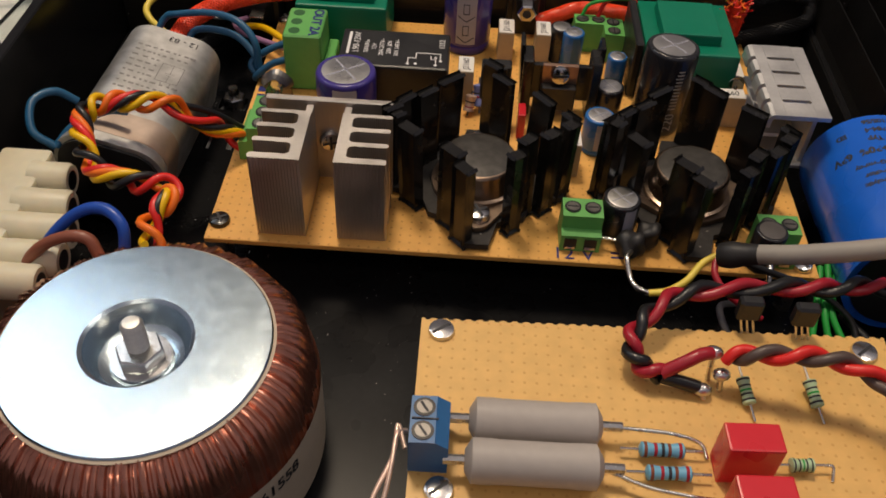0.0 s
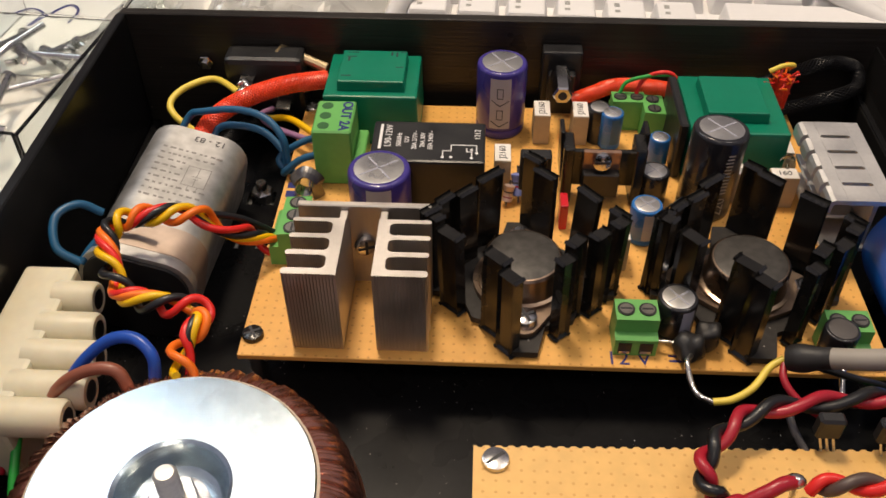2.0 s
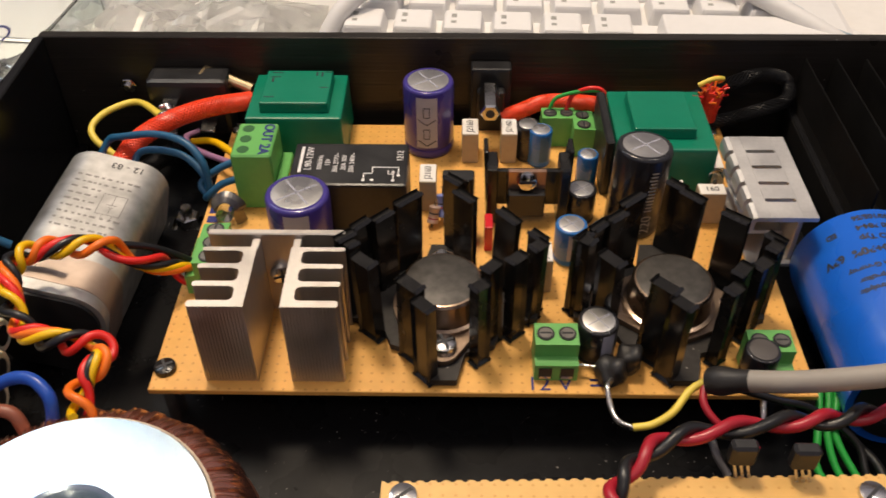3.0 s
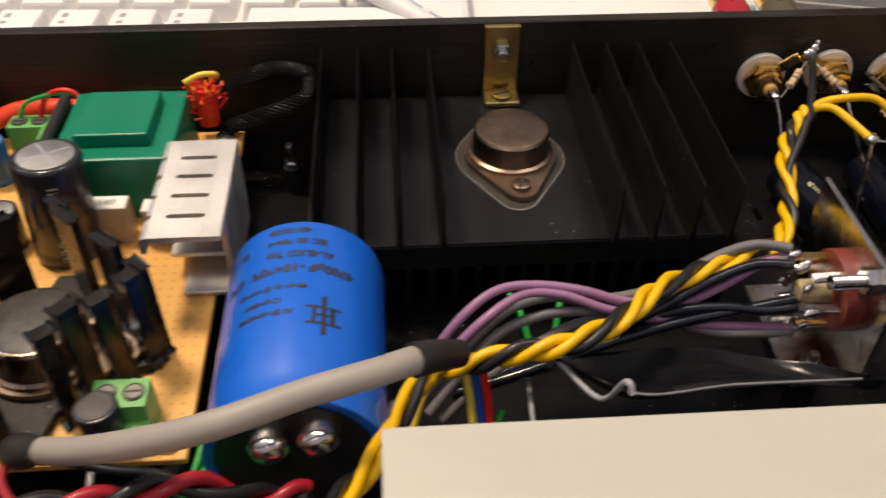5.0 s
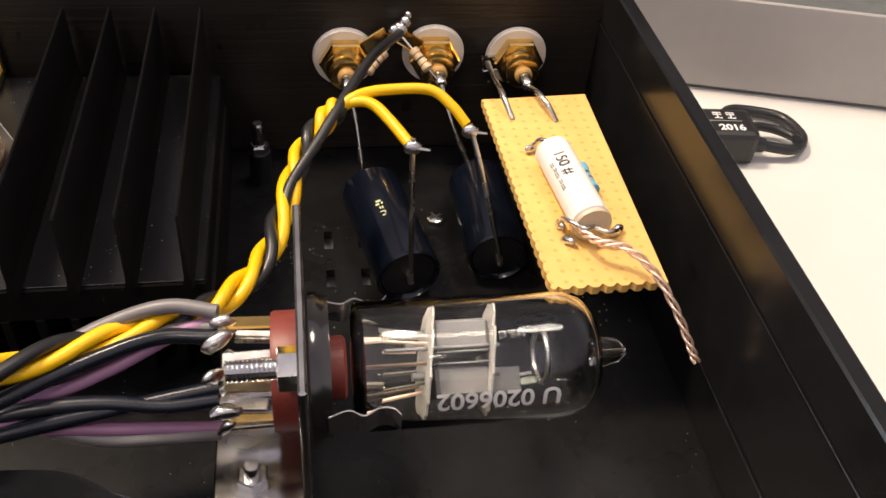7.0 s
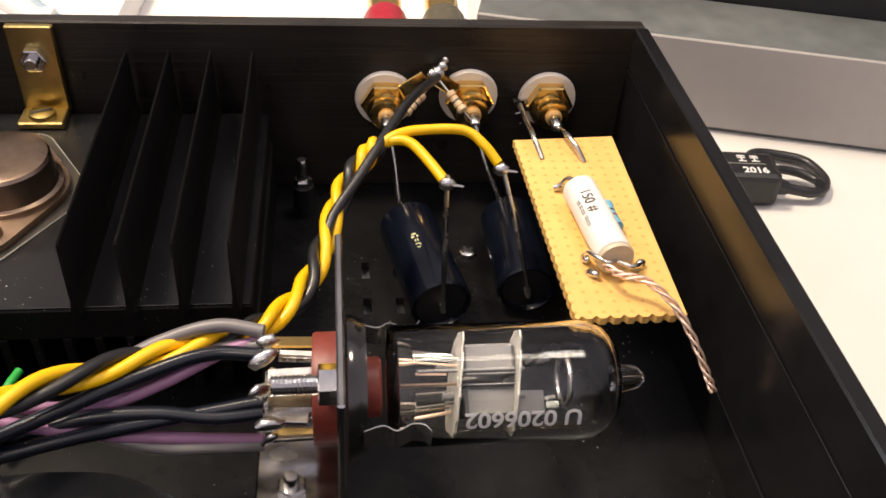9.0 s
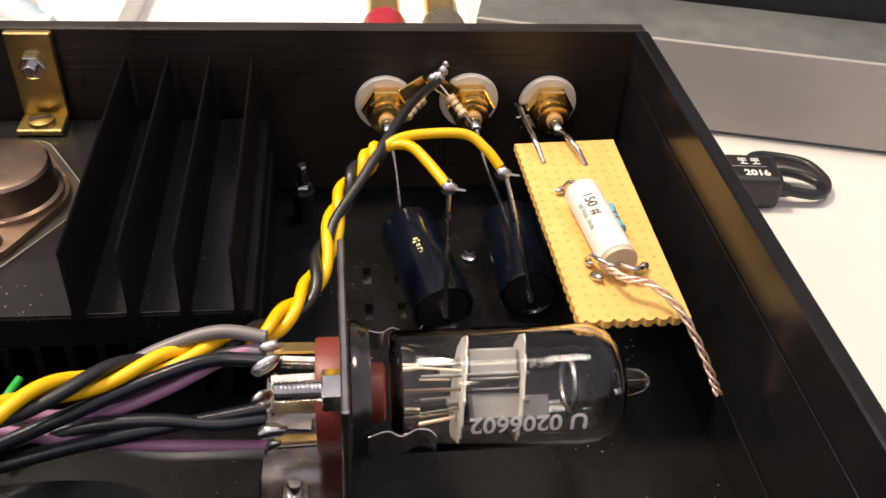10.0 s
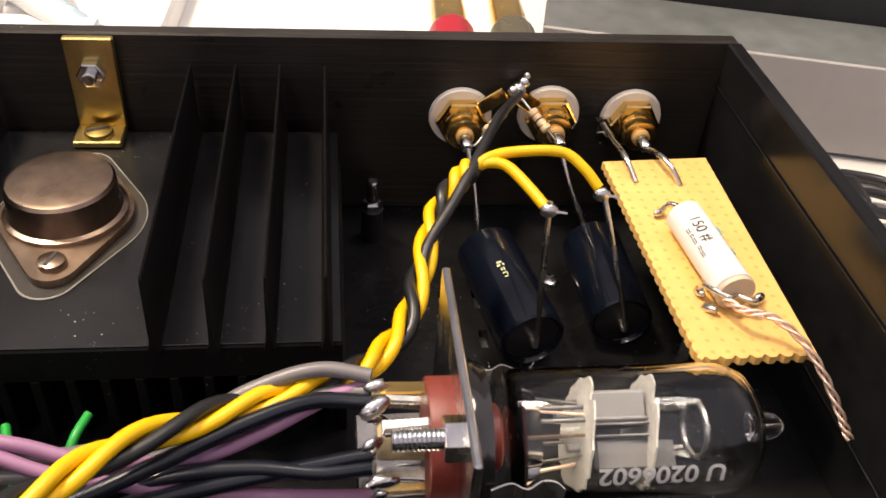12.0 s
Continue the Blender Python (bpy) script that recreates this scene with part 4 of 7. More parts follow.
prof = [(0.0150, 0.0010), (0.0300, 0.0010), (0.0335, 0.0040), (0.0344, 0.0100), (0.0344, 0.0200), (0.0336, 0.0262), (0.0312, 0.0306), (0.0280, 0.0330), (0.0230, 0.0338), (0.0150, 0.0338)]
seg = 540
wob = random.Random(4)
# bundles of several turns side by side, each turn a fine ridge
ridge = []
while len(ridge) < seg:
    n = wob.choice((9, 12, 12, 15))
    lift = wob.uniform(0.0004, 0.0009)
    ridge += [lift * math.sin(math.pi * (k + 0.5) / n) + (0.00022 if k % 3 == 1 else 0.0) for k in range(n)]
rings = []
for r, z in prof:
    rings.append([bm.verts.new(((r + ridge[k]) * math.cos(2 * math.pi * k / seg), (r + ridge[k]) * math.sin(2 * math.pi * k / seg), z + (ridge[k] if z > 0.02 else 0))) for k in range(seg)])
for a, b in zip(rings, rings[1:]):
    for k in range(seg):
        bm.faces.new((a[k], a[(k + 1) % seg], b[(k + 1) % seg], b[k]))
part("winding", bm, COPPER, tor, "dark red enamelled copper windings", 30)
part("paper_label", arc_patch(bmesh.new(), 0.0356, -1.15, 1.2, 0.0012, 0.0204, 48), PAPER_LABEL, tor, "cream paper label round part of the windings", 40)
wrapped("marking", "to EN61558", 0.0046, 0.0357, -0.70, 0.0162, BLACK_INK, tor, bold=0.02)
part("insulating_ring", turn(bmesh.new(), [(0.0270, 0.0334), (0.0275, 0.0341), (0.0270, 0.0344), (0.0255, 0.0340)], 72, None, False), PAPER_LABEL, tor, "cream insulating ring under the disc", 40)
part("clamping_disc", turn(bmesh.new(), [(0.0245, 0.0338), (0.0266, 0.0341), (0.0269, 0.0346), (0.0266, 0.0350), (0.0200, 0.0351), (0.0114, 0.0350), (0.0106, 0.0345), (0.0098, 0.0325), (0.0085, 0.0300), (0.0065, 0.0292), (0.0010, 0.0292)], 96, None, False), ZINC, tor, "bright zinc plated dished clamping disc", 30)
part("washer", turn(bmesh.new(), [(0.0030, 0.0293), (0.0062, 0.0293), (0.0062, 0.0300), (0.0030, 0.0300)], 32, None, False), STEEL, tor)
part("nut", turn(bmesh.new(), [(0.0046, 0.0300), (0.0050, 0.0304), (0.0050, 0.0328), (0.0046, 0.0332)], 6), STEEL, tor)
bm = bmesh.new()
thread = []
for k in range(13):
    thread += [(0.0019, 0.0300 + 0.0008 * k), (0.0023, 0.0304 + 0.0008 * k)]
turn(bm, thread + [(0.0017, 0.0408), (0.0004, 0.0409)], 20)
part("threaded_bolt", bm, surface("dull_zinc_bolt", (0.62, 0.61, 0.58), 0.45, 0.85, 0.15, 900, 0.1), tor, "threaded steel centre bolt")

# ---- oval metal filter can ----
can = thing("filter_can", pose(-0.0712, 0.2155, 0.0150, 0, 15, -3), "stained oval aluminium filter can lying on the floor", "mains filter")


def oval(hw, hh, n=10):
    r = min(hw, hh) * 0.58
    return [(sx * (hw - r) + r * math.cos(a), sz * (hh - r) + r * math.sin(a)) for q, (sx, sz) in enumerate(((1, 1), (-1, 1), (-1, -1), (1, -1))) for a in (math.pi / 2 * (q + k / n) for k in range(n + 1))]


flip = Matrix(((1, 0, 0, 0), (0, 0, 1, 0), (0, 1, 0, 0), (0, 0, 0, 1)))
part("shell", prism(bmesh.new(), oval(0.0142, 0.0140), -0.0220, 0.0300, flip), OIL_CAN, can, smooth=40)
part("crimped_rim", prism(bmesh.new(), oval(0.0146, 0.0142), -0.0240, -0.0221, flip), OIL_CAN, can, smooth=40)
part("end_cap", prism(bmesh.new(), oval(0.0133, 0.0130), -0.0250, -0.0241, flip), BLACK_PLASTIC, can, "black potted end")
part("dark_band", prism(bmesh.new(), oval(0.01435, 0.01415), -0.0205, -0.0110, flip), surface("worn_can_band", (0.50, 0.40, 0.33), 0.5, 0.8, 0.3, 160, 0.3), can, "scuffed lower band of the can", 40)
writing("marking", "12 - 83", 0.0032, pose(0.0035, 0.0262, 0.01404, 0, 0, 180), BLACK_INK, can, 0.00005)
CAN_PRINT = surface("faded_can_print", (0.22, 0.21, 0.20), 0.6)
rng = random.Random(11)
for row in range(9):
    y, x = 0.0195 - row * 0.0026, -0.0080
    stop = 0.0075 if row not in (2, 3, 4, 5) else -0.0005
    while x < stop:
        w = rng.uniform(0.0006, 0.0017)
        part("print_bar", slab(bmesh.new(), (x, y, 0.01400), (x + w, y + 0.0007, 0.01402)), CAN_PRINT, can)
        x += w + rng.uniform(0.0004, 0.0012)
bm = bmesh.new()
for x0, y0, x1, y1 in ((0.0010, 0.0060, 0.0075, 0.0062), (0.0010, 0.0140, 0.0075, 0.0142), (0.0010, 0.0062, 0.0012, 0.0140), (0.0073, 0.0062, 0.0075, 0.0140), (0.0030, 0.0045, 0.0032, 0.0060), (0.0055, 0.0045, 0.0057, 0.0060), (0.0030, 0.0100, 0.0056, 0.0102), (0.0036, 0.0090, 0.0050, 0.0092), (0.0042, 0.0062, 0.0044, 0.0090), (0.0042, 0.0102, 0.0044, 0.0140)):
    slab(bm, (x0, y0, 0.01400), (x1, y1, 0.01402))
part("circuit_print", bm, CAN_PRINT, can, "faded printed circuit diagram")
for k in range(2):
    part("lug", box(bmesh.new(), (-0.006 + 0.012 * k, 0.0300, 0.004), (0.0048, 0.0070, 0.0008), 0.0001), TIN, can)

# ---- cream terminal strip ----
strip = thing("terminal_strip", (-0.0900, 0.1650, 0.0160), "cream nylon terminal strip with rounded wire entries", "terminal strip")
part("body", box(bmesh.new(), (0.0005, 0, 0.0020), (0.0130, 0.0470, 0.0200), 0.0012, None, 2), BEIGE, strip)
for k, (y, x1) in enumerate(((0.0155, 0.0100), (0.0055, 0.0135), (-0.0030, 0.0165), (-0.0120, 0.0175), (-0.0195, 0.0150))):
    en = part("wire_entry", turn(bmesh.new(), [(0.0043, 0.0), (0.0043, x1 - 0.001), (0.0038, x1), (0.0026, x1)], 18, Matrix.Translation((0.004, y, 0.0090)) @ pose(0, 0, 0, 0, 90, 0)), BEIGE, strip, smooth=40)
    # black disc paints the shade inside the entry's end
    part("bore_shade", turn(bmesh.new(), [(0.0025, x1 - 0.0002), (0.0025, x1 + 0.00005)], 14, Matrix.Translation((0.004, y, 0.0090)) @ pose(0, 0, 0, 0, 90, 0)), BLACK_PLASTIC, en)

# ---- mains inlet and earth posts on the rear panel ----
iec = thing("mains_inlet", (-0.0545, 0.2878, 0.0230), "black mains inlet on the rear panel", "inlet")
part("body", box(bmesh.new(), (0, -0.0050, 0), (0.0250, 0.0098, 0.0200), 0.0018, None, 2), BLACK_PLASTIC, iec)
for k, (x, z) in enumerate(((-0.0050, 0.0040), (0.0060, -0.0040), (-0.0060, -0.0050))):
    part("blade", box(bmesh.new(), (x, -0.0130, z), (0.0046, 0.0062, 0.0008), 0.0001), TIN, iec)
bm = bmesh.new()
bmesh.ops.create_icosphere(bm, subdivisions=2, radius=0.0022, matrix=Matrix.Translation((-0.0050, -0.0160, 0.0045)))
part("solder_joint", bm, SOLDER, iec, "bright lump of solder", 80)
for at in ((-0.0755, 0.2872, 0.0265), (-0.0435, 0.2840, 0.0300)):
    screw((0, 0, 0), 0.0026, STEEL, "bright bolt on the rear panel", m=pose(*at, 90, 0, 0), hexed=True)
screw((-0.0530, 0.2500, 0.0), 0.0036, STEEL, "bright bolt standing on the chassis floor", hexed=True, h=0.0030)
lug = thing("crimp_lug", (-0.0480, 0.2850, 0.0320), "copper coloured crimp lug behind the transformer", "crimp lug")
LUG_BRASS = surface("dull_brass_lug", (0.42, 0.33, 0.20), 0.4, 0.9, 0.2, 500, 0.08)
part("tongue", box(bmesh.new(), (0, 0, 0), (0.0060, 0.0055, 0.0010), 0.0003, pose(0, 0, 0, 0, 15, -12)), LUG_BRASS, lug)
part("barrel", rod(bmesh.new(), (0.0025, -0.0004, -0.0006), (0.0130, -0.0026, -0.0042), 0.0016, 0.0018, 12), LUG_BRASS, lug)

# ---- panel connector with hexagonal pillar behind the tall capacitor ----
pc = thing("panel_connector", (0.0400, 0.2878, 0.0240), "black panel connector with a steel hexagonal pillar", "connector")
part("housing", box(bmesh.new(), (0, -0.0030, 0), (0.0125, 0.0058, 0.0230), 0.0008, None, 2), BLACK_PLASTIC, pc)
part("collar", box(bmesh.new(), (0, -0.0075, -0.0020), (0.0085, 0.0035, 0.0150), 0.0005), BLACK_PLASTIC, pc)
part("pillar", turn(bmesh.new(), [(0.0031, 0.0), (0.0031, 0.0125), (0.0026, 0.0131)], 6, Matrix.Translation((-0.0006, -0.0088, 0.0060)) @ pose(0, 0, 0, 90, 0, 0)), STEEL, pc, "hexagonal steel pillar")
# black disc paints the shade in the pillar's end hole
part("bore_shade", turn(bmesh.new(), [(0.0014, 0.0131), (0.0014, 0.0132)], 12, Matrix.Translation((-0.0006, -0.0088, 0.0060)) @ pose(0, 0, 0, 90, 0, 0)), BLACK_INK, pc)
# ---- big black heatsink on the chassis floor ----
big_sink = thing("large_heatsink", (0.1838, 0.2540, 0.0), "large dusty black finned heatsink on the chassis floor", "heatsink")
part("base_plate", slab(bmesh.new(), (-0.0500, -0.0312, 0.0145), (0.0490, 0.0318, 0.0215), 0.0003), SINK_BLACK, big_sink)
part("top_face", slab(bmesh.new(), (-0.0498, -0.0310, 0.0216), (0.0488, 0.0316, 0.0220), 0.0001), SINK_TOP, big_sink, "glossy dusty upper face")
for x in (0.1366, 0.1461, 0.1551, 0.1648, 0.2038, 0.2127, 0.2214, 0.2303):
    # a fin that thins towards its crest
    bm = bmesh.new()
    rows = []
    for y in (-0.0332, -0.0328, 0.0314, 0.0318):
        top = 0.0376 if abs(y) > 0.0330 or y > 0.0316 else 0.0380
        rows.append([bm.verts.new((x - 0.1838 + h, y, z)) for h, z in ((-0.0009, 0.0221), (-0.0004, 0.0250), (-0.00022, top - 0.0003), (0.0, top), (0.00022, top - 0.0003), (0.0004, 0.0250), (0.0009, 0.0221))])
    for a, b in zip(rows, rows[1:]):
        for k in range(6):
            bm.faces.new((a[k], a[k + 1], b[k + 1], b[k]))
        bm.faces.new((a[6], a[0], b[0], b[6]))
    bm.faces.new(rows[0])
    bm.faces.new(rows[-1])
    part("fin", bm, SINK_BLACK, big_sink)
for k in range(19):
    part("lower_fin", slab(bmesh.new(), (-0.0492 + 0.0054 * k, -0.0310, 0.0), (-0.0476 + 0.0054 * k, 0.0316, 0.0144), 0.0002), SINK_BLACK, big_sink)
screw((0.2771, 0.2608, 0.0), 0.0019, STEEL, "small bright screw in the chassis floor", True, 0.0012)
mica = thing("insulating_washer", (0.1840, 0.2556, 0.0221), "clear insulating washer under the transistor", "washer")
part("sheet", prism(bmesh.new(), lozenge(0.0165, 0.0136, 0.0048, 10), 0, 0.0002), surface("smoky_mica", (0.05, 0.045, 0.04), 0.15, 0, 0.2, 300, 0.03), mica)
part("edge", prism(bmesh.new(), lozenge(0.0167, 0.0138, 0.0050, 10), -0.00005, 0.0001), surface("pale_grease_edge", (0.22, 0.21, 0.19), 0.5), mica, "pale rim of grease")
power_transistor((0.1840, 0.2558, 0.0224), "brown-tinged power transistor on the large heatsink", 3, top_h=0.0086, mid=0.0116, k=0.95)
screw((0.1848, 0.2407, 0.0239), 0.0024, CAN, "dull slotted screw on the transistor flange", False, 0.0014, 70)
screw((0.1832, 0.2709, 0.0239), 0.0024, CAN, "dull slotted screw on the transistor flange", False, 0.0014, 10)
bk = thing("angle_bracket", (0.1848, 0.2876, 0.0221), "yellow passivated angle bracket against the rear panel", "bracket")
part("upright", slab(bmesh.new(), (-0.0048, -0.0020, 0.0003), (0.0048, -0.0004, 0.0208), 0.0003), BRASS_ZINC, bk)
part("foot", slab(bmesh.new(), (-0.0048, -0.0087, 0.0), (0.0048, -0.0021, 0.0016), 0.0003), BRASS_ZINC, bk)
screw((0, 0, 0), 0.0028, STEEL, "hex bolt holding the bracket to the panel", m=pose(0.1848, 0.2855, 0.0357, 90, 0, 0), hexed=True, h=0.0016)
screw((0.1848, 0.2818, 0.0238), 0.0029, BRASS_ZINC, "slotted screw in the bracket's foot", False, 0.0012, 20)
for x, y, z in ((0.1265, 0.2745, 0.0), (0.2401, 0.2771, 0.0)):
    st = thing("stud", (x, y, z), "bright screw standing in a black pillar", "stud", "floor studs")
    part("shank", turn(bmesh.new(), [(0.0014, 0.0080), (0.0014, 0.0146), (0.0010, 0.0152)], 12), STEEL, st, smooth=40)
    part("nut", turn(bmesh.new(), [(0.0022, 0.0080), (0.0022, 0.0096), (0.0019, 0.0100)], 6), STEEL, st)
    part("pillar", turn(bmesh.new(), [(0.0024, 0.0), (0.0024, 0.0079)], 16), BLACK_PLASTIC, st, "black spacer pillar", 40)

# ---- blue can capacitor ----
bc = thing("can_capacitor", pose(0.1345, 0.1690, 0.0190, -90, 0, 0), "large blue can capacitor lying on its side", "capacitor")
RC = 0.0167
part("sleeve", turn(bmesh.new(), [(RC * 0.90, 0.0004), (RC, 0.0000), (RC * 1.0, 0.0030), (RC * 0.985, 0.0046), (RC, 0.0064), (RC, 0.0455), (RC * 0.985, 0.0472), (RC * 0.93, 0.0480), (RC * 0.80, 0.0481)], 64), BLUE, bc, smooth=40)
part("end_disc", turn(bmesh.new(), [(RC * 0.88, -0.0001), (RC * 0.88, 0.0003)], 40), BLACK_PLASTIC, bc, "black terminal disc", 40)
for x, z in ((-0.0040, -0.0070), (0.0048, -0.0085)):
    tm = part("terminal", turn(bmesh.new(), [(0.0036, -0.0030), (0.0036, -0.0001)], 20, Matrix.Translation((x, z, 0))), TIN, bc, "bright screw terminal", 40)
    part("screw_head", turn(bmesh.new(), [(0.0016, -0.0052), (0.0028, -0.0044), (0.0030, -0.0031)], 18, Matrix.Translation((x, z, 0))), STEEL, tm, smooth=50)
up = -math.pi / 2
for text, size, da, z in (("40/105/56", 0.0022, 0.12, 0.0484), ("IEC 60 384-4", 0.0023, 0.02, 0.0450), ("AL-ELKO Typ", 0.0024, -0.02, 0.0412), ("4700µF -10+30%", 0.0031, -0.06, 0.0370), ("63V", 0.0032, 0.85, 0.0370),
                          ("Made in Germany", 0.0020, 0.30, 0.0318), ("Capacitor", 0.0020, 0.40, 0.0282), ("Al Electrolytic", 0.0020, 0.35, 0.0250), ("ED", 0.0022, 0.75, 0.0450)):
    wrapped("marking", text, size, RC, up - da, z - 0.0040, BLACK_INK, bc, 180, bold=0.05)
bm = bmesh.new()
for a0, a1, z0, z1 in ((-0.62, -0.56, 0.0225, 0.0325), (-0.80, -0.38, 0.0292, 0.0298), (-0.80, -0.38, 0.0250, 0.0256), (-0.72, -0.66, 0.0256, 0.0292), (-0.50, -0.45, 0.0256, 0.0292), (-0.66, -0.50, 0.0272, 0.0277)):
    arc_patch(bm, RC + 0.00006, up - a0 - 0.25, up - a1 - 0.25, z0 - 0.0072, z1 - 0.0072, 6)
part("maker_mark", bm, BLACK_INK, bc, "plain black maker's sign")
# ---- valve on its upright bracket ----
AX, AY, AZ = 0.2482, 0.2000, 0.0252
vb = thing("valve_bracket", (0.2480, 0.2005, 0.0), "bright aluminium angle bracket holding the valve socket", "bracket")
part("upright", slab(bmesh.new(), (-0.0006, -0.0160, 0.0118), (0.0006, 0.0203, 0.0392), 0.0003), STEEL, vb)
part("foot", slab(bmesh.new(), (-0.0135, -0.0140, 0.0106), (0.0006, 0.0160, 0.0117), 0.0003), STEEL, vb)
part("spacer", turn(bmesh.new(), [(0.0034, 0.0), (0.0034, 0.0105)], 6, Matrix.Translation((-0.0080, -0.0095, 0))), BLACK_PLASTIC, vb, "black hexagonal spacer under the foot")
screw((0.2402, 0.1908, 0.0117), 0.0024, STEEL, "bright bolt in the valve bracket's foot", hexed=True, h=0.0020)
along = pose(0, 0, 0, 0, 90, 0)
so = thing("valve_socket", (AX, AY, AZ), "red-brown phenolic valve socket with nine solder tags", "valve socket")
part("rear_ring", turn(bmesh.new(), [(0.0045, -0.0046), (0.0086, -0.0044), (0.0088, -0.0040), (0.0088, -0.0008)], 36, along), PHENOLIC, so, smooth=40)
part("front_ring", turn(bmesh.new(), [(0.0047, 0.0007), (0.0047, 0.0056), (0.0042, 0.0060), (0.0020, 0.0061)], 28, along), PHENOLIC, so, smooth=40)
part("skirt", turn(bmesh.new(), [(0.0113, 0.0008), (0.0113, 0.0020), (0.0108, 0.0026), (0.0106, 0.0036)], 32, along, False), GETTER, so, smooth=40)
for k in range(9):
    a = 2 * math.pi * (k + 0.3) / 9
    y, z = 0.0062 * math.cos(a), 0.0062 * math.sin(a)
    tag = part("solder_tag", box(bmesh.new(), (-0.0076, y * 1.15, z * 1.15), (0.0066, 0.0020, 0.0006), 0.0001, pose(0, 0, 0, 20 * (k % 3) - 20, 0, 4 * (k % 4) - 6)), GOLD if k % 4 == 1 else TIN, so)
    bm = bmesh.new()
    bmesh.ops.create_icosphere(bm, subdivisions=2, radius=0.0009 + 0.0005 * ((k * 7) % 5) / 4, matrix=Matrix.Translation((-0.0106 - 0.0005 * ((k * 5) % 4), y * 1.2, z * 1.2)) @ pose(0, 0, 0, 0, 20 * ((k * 3) % 5) - 40, 15 * (k % 4)) @ Matrix.Diagonal((1.7, 0.8, 1, 1)))
    for v in bm.verts:
        v.co += Vector((1.4, 0.8, 0.8)) * 0.0006 * noise.noise(v.co * 800 + Vector((k, 2, 5)))
    part("solder", bm, SOLDER, tag, "lump of solder", 80)
part("spigot", turn(bmesh.new(), [(0.0022, -0.0112), (0.0026, -0.0108), (0.0028, -0.0047)], 20, along), surface("pale_amber_insulator", (0.42, 0.34, 0.19), 0.35, 0, 0.3, 500, 0.1), so, "pale amber centre post", 40)
for sgn in (-1, 1):
    cl = [(0.0030, sgn * 0.0108, 0.0010), (0.0058, sgn * 0.0099, 0.0010), (0.0078, sgn * 0.0109, 0.0010), (0.0100, sgn * 0.0098, 0.0010), (0.0118, sgn * 0.0100, 0.0010), (0.0128, sgn * 0.0112, 0.0010)]
    bm = bmesh.new()
    rows = [[bm.verts.new((p.x, p.y + sgn * o, p.z + w)) for w, o in ((-0.0019, 0), (0.0019, 0), (0.0019, 0.00025), (-0.0019, 0.00025))] for p in smooth_line(cl, 8)]
    for a, b in zip(rows, rows[1:]):
        for k in range(4):
            bm.faces.new((a[k], a[(k + 1) % 4], b[(k + 1) % 4], b[k]))
    bm.faces.new(rows[0])
    bm.faces.new(rows[-1])
    part("spring_clip", bm, STEEL, so, "wavy sprung retaining clip", 60)
for y, z in ((-0.0078, 0.0098), (0.0078, -0.0098)):
    bolt = thing("socket_bolt", pose(AX, AY + y, AZ + z, 0, -90, 0), "bright bolt and nut through the valve bracket", "bolt", "socket bolts")
    part("nut", turn(bmesh.new(), [(0.0030, 0.0007), (0.0030, 0.0032), (0.0027, 0.0034)], 6), STEEL, bolt)
    th = []
    for k in range(12):
        th += [(0.0013, 0.0030 + 0.0006 * k), (0.0015, 0.0033 + 0.0006 * k)]
    part("shank", turn(bmesh.new(), th, 14), STEEL, bolt)

valve = thing("vacuum_tube", (AX, AY, AZ), "clear glass vacuum tube with grey anodes lying level", "vacuum tube")
outer = [(0.0003, 0.0066), (0.0086, 0.0068), (0.0095, 0.0078), (0.0095, 0.0362), (0.0093, 0.0388), (0.0084, 0.0410), (0.0067, 0.0425), (0.0042, 0.0434), (0.0024, 0.0440), (0.0018, 0.0470), (0.0008, 0.0482), (0.0002, 0.0484)]
inner = [(0.0002, 0.0438), (0.0012, 0.0432), (0.0040, 0.0427), (0.0063, 0.0419), (0.0079, 0.0405), (0.0087, 0.0385), (0.0089, 0.0362), (0.0089, 0.0084), (0.0081, 0.0078), (0.0003, 0.0077)]
gl = part("envelope", turn(bmesh.new(), outer + inner, 48, along, False), GLASS, valve, "clear glass envelope with a sealed tip", 50)
gl.visible_shadow = False
for x in (0.0182, 0.0270):
    rim = []
    for k in range(40):
        rr = 0.0086 * (1 - 0.07 * ((k * 7) % 5 == 0) - 0.05 * ((k * 3) % 4 == 0) - 0.05 * ((k * 11) % 7 == 3))
        a = 2 * math.pi * k / 40
        rim.append((rr * math.cos(a), rr * math.sin(a)))
    part("mica_disc", prism(bmesh.new(), rim, 0, 0.0003, pose(x, 0, 0, 0, 0, -9) @ along), MICA, valve, "white mica spacer disc")
for sgn in (-1, 1):
    part("anode", box(bmesh.new(), (0.02285, sgn * 0.0033, 0.0006), (0.0080, 0.0046, 0.0074), 0.0005, pose(0, 0, 0, 35, 0, 0)), ANODE, valve, "folded grey anode")
for sgn in (-1, 1):
    part("anode_seam", box(bmesh.new(), (0.02285, sgn * 0.0008, 0.0006), (0.0076, 0.0003, 0.0092), 0.0001, pose(0, 0, 0, 35, 0, 0)), ANODE, valve, "upright seam of the anode")
    part("cathode", rod(bmesh.new(), (0.0160, sgn * 0.0030, 0.0004), (0.0284, sgn * 0.0030, 0.0004), 0.0006, None, 10), ANODE, valve)
part("shield", box(bmesh.new(), (0.0298, -0.0034, -0.0006), (0.0044, 0.0040, 0.0006), 0.0001, pose(0, 0, 0, 35, 0, 0)), ANODE, valve)
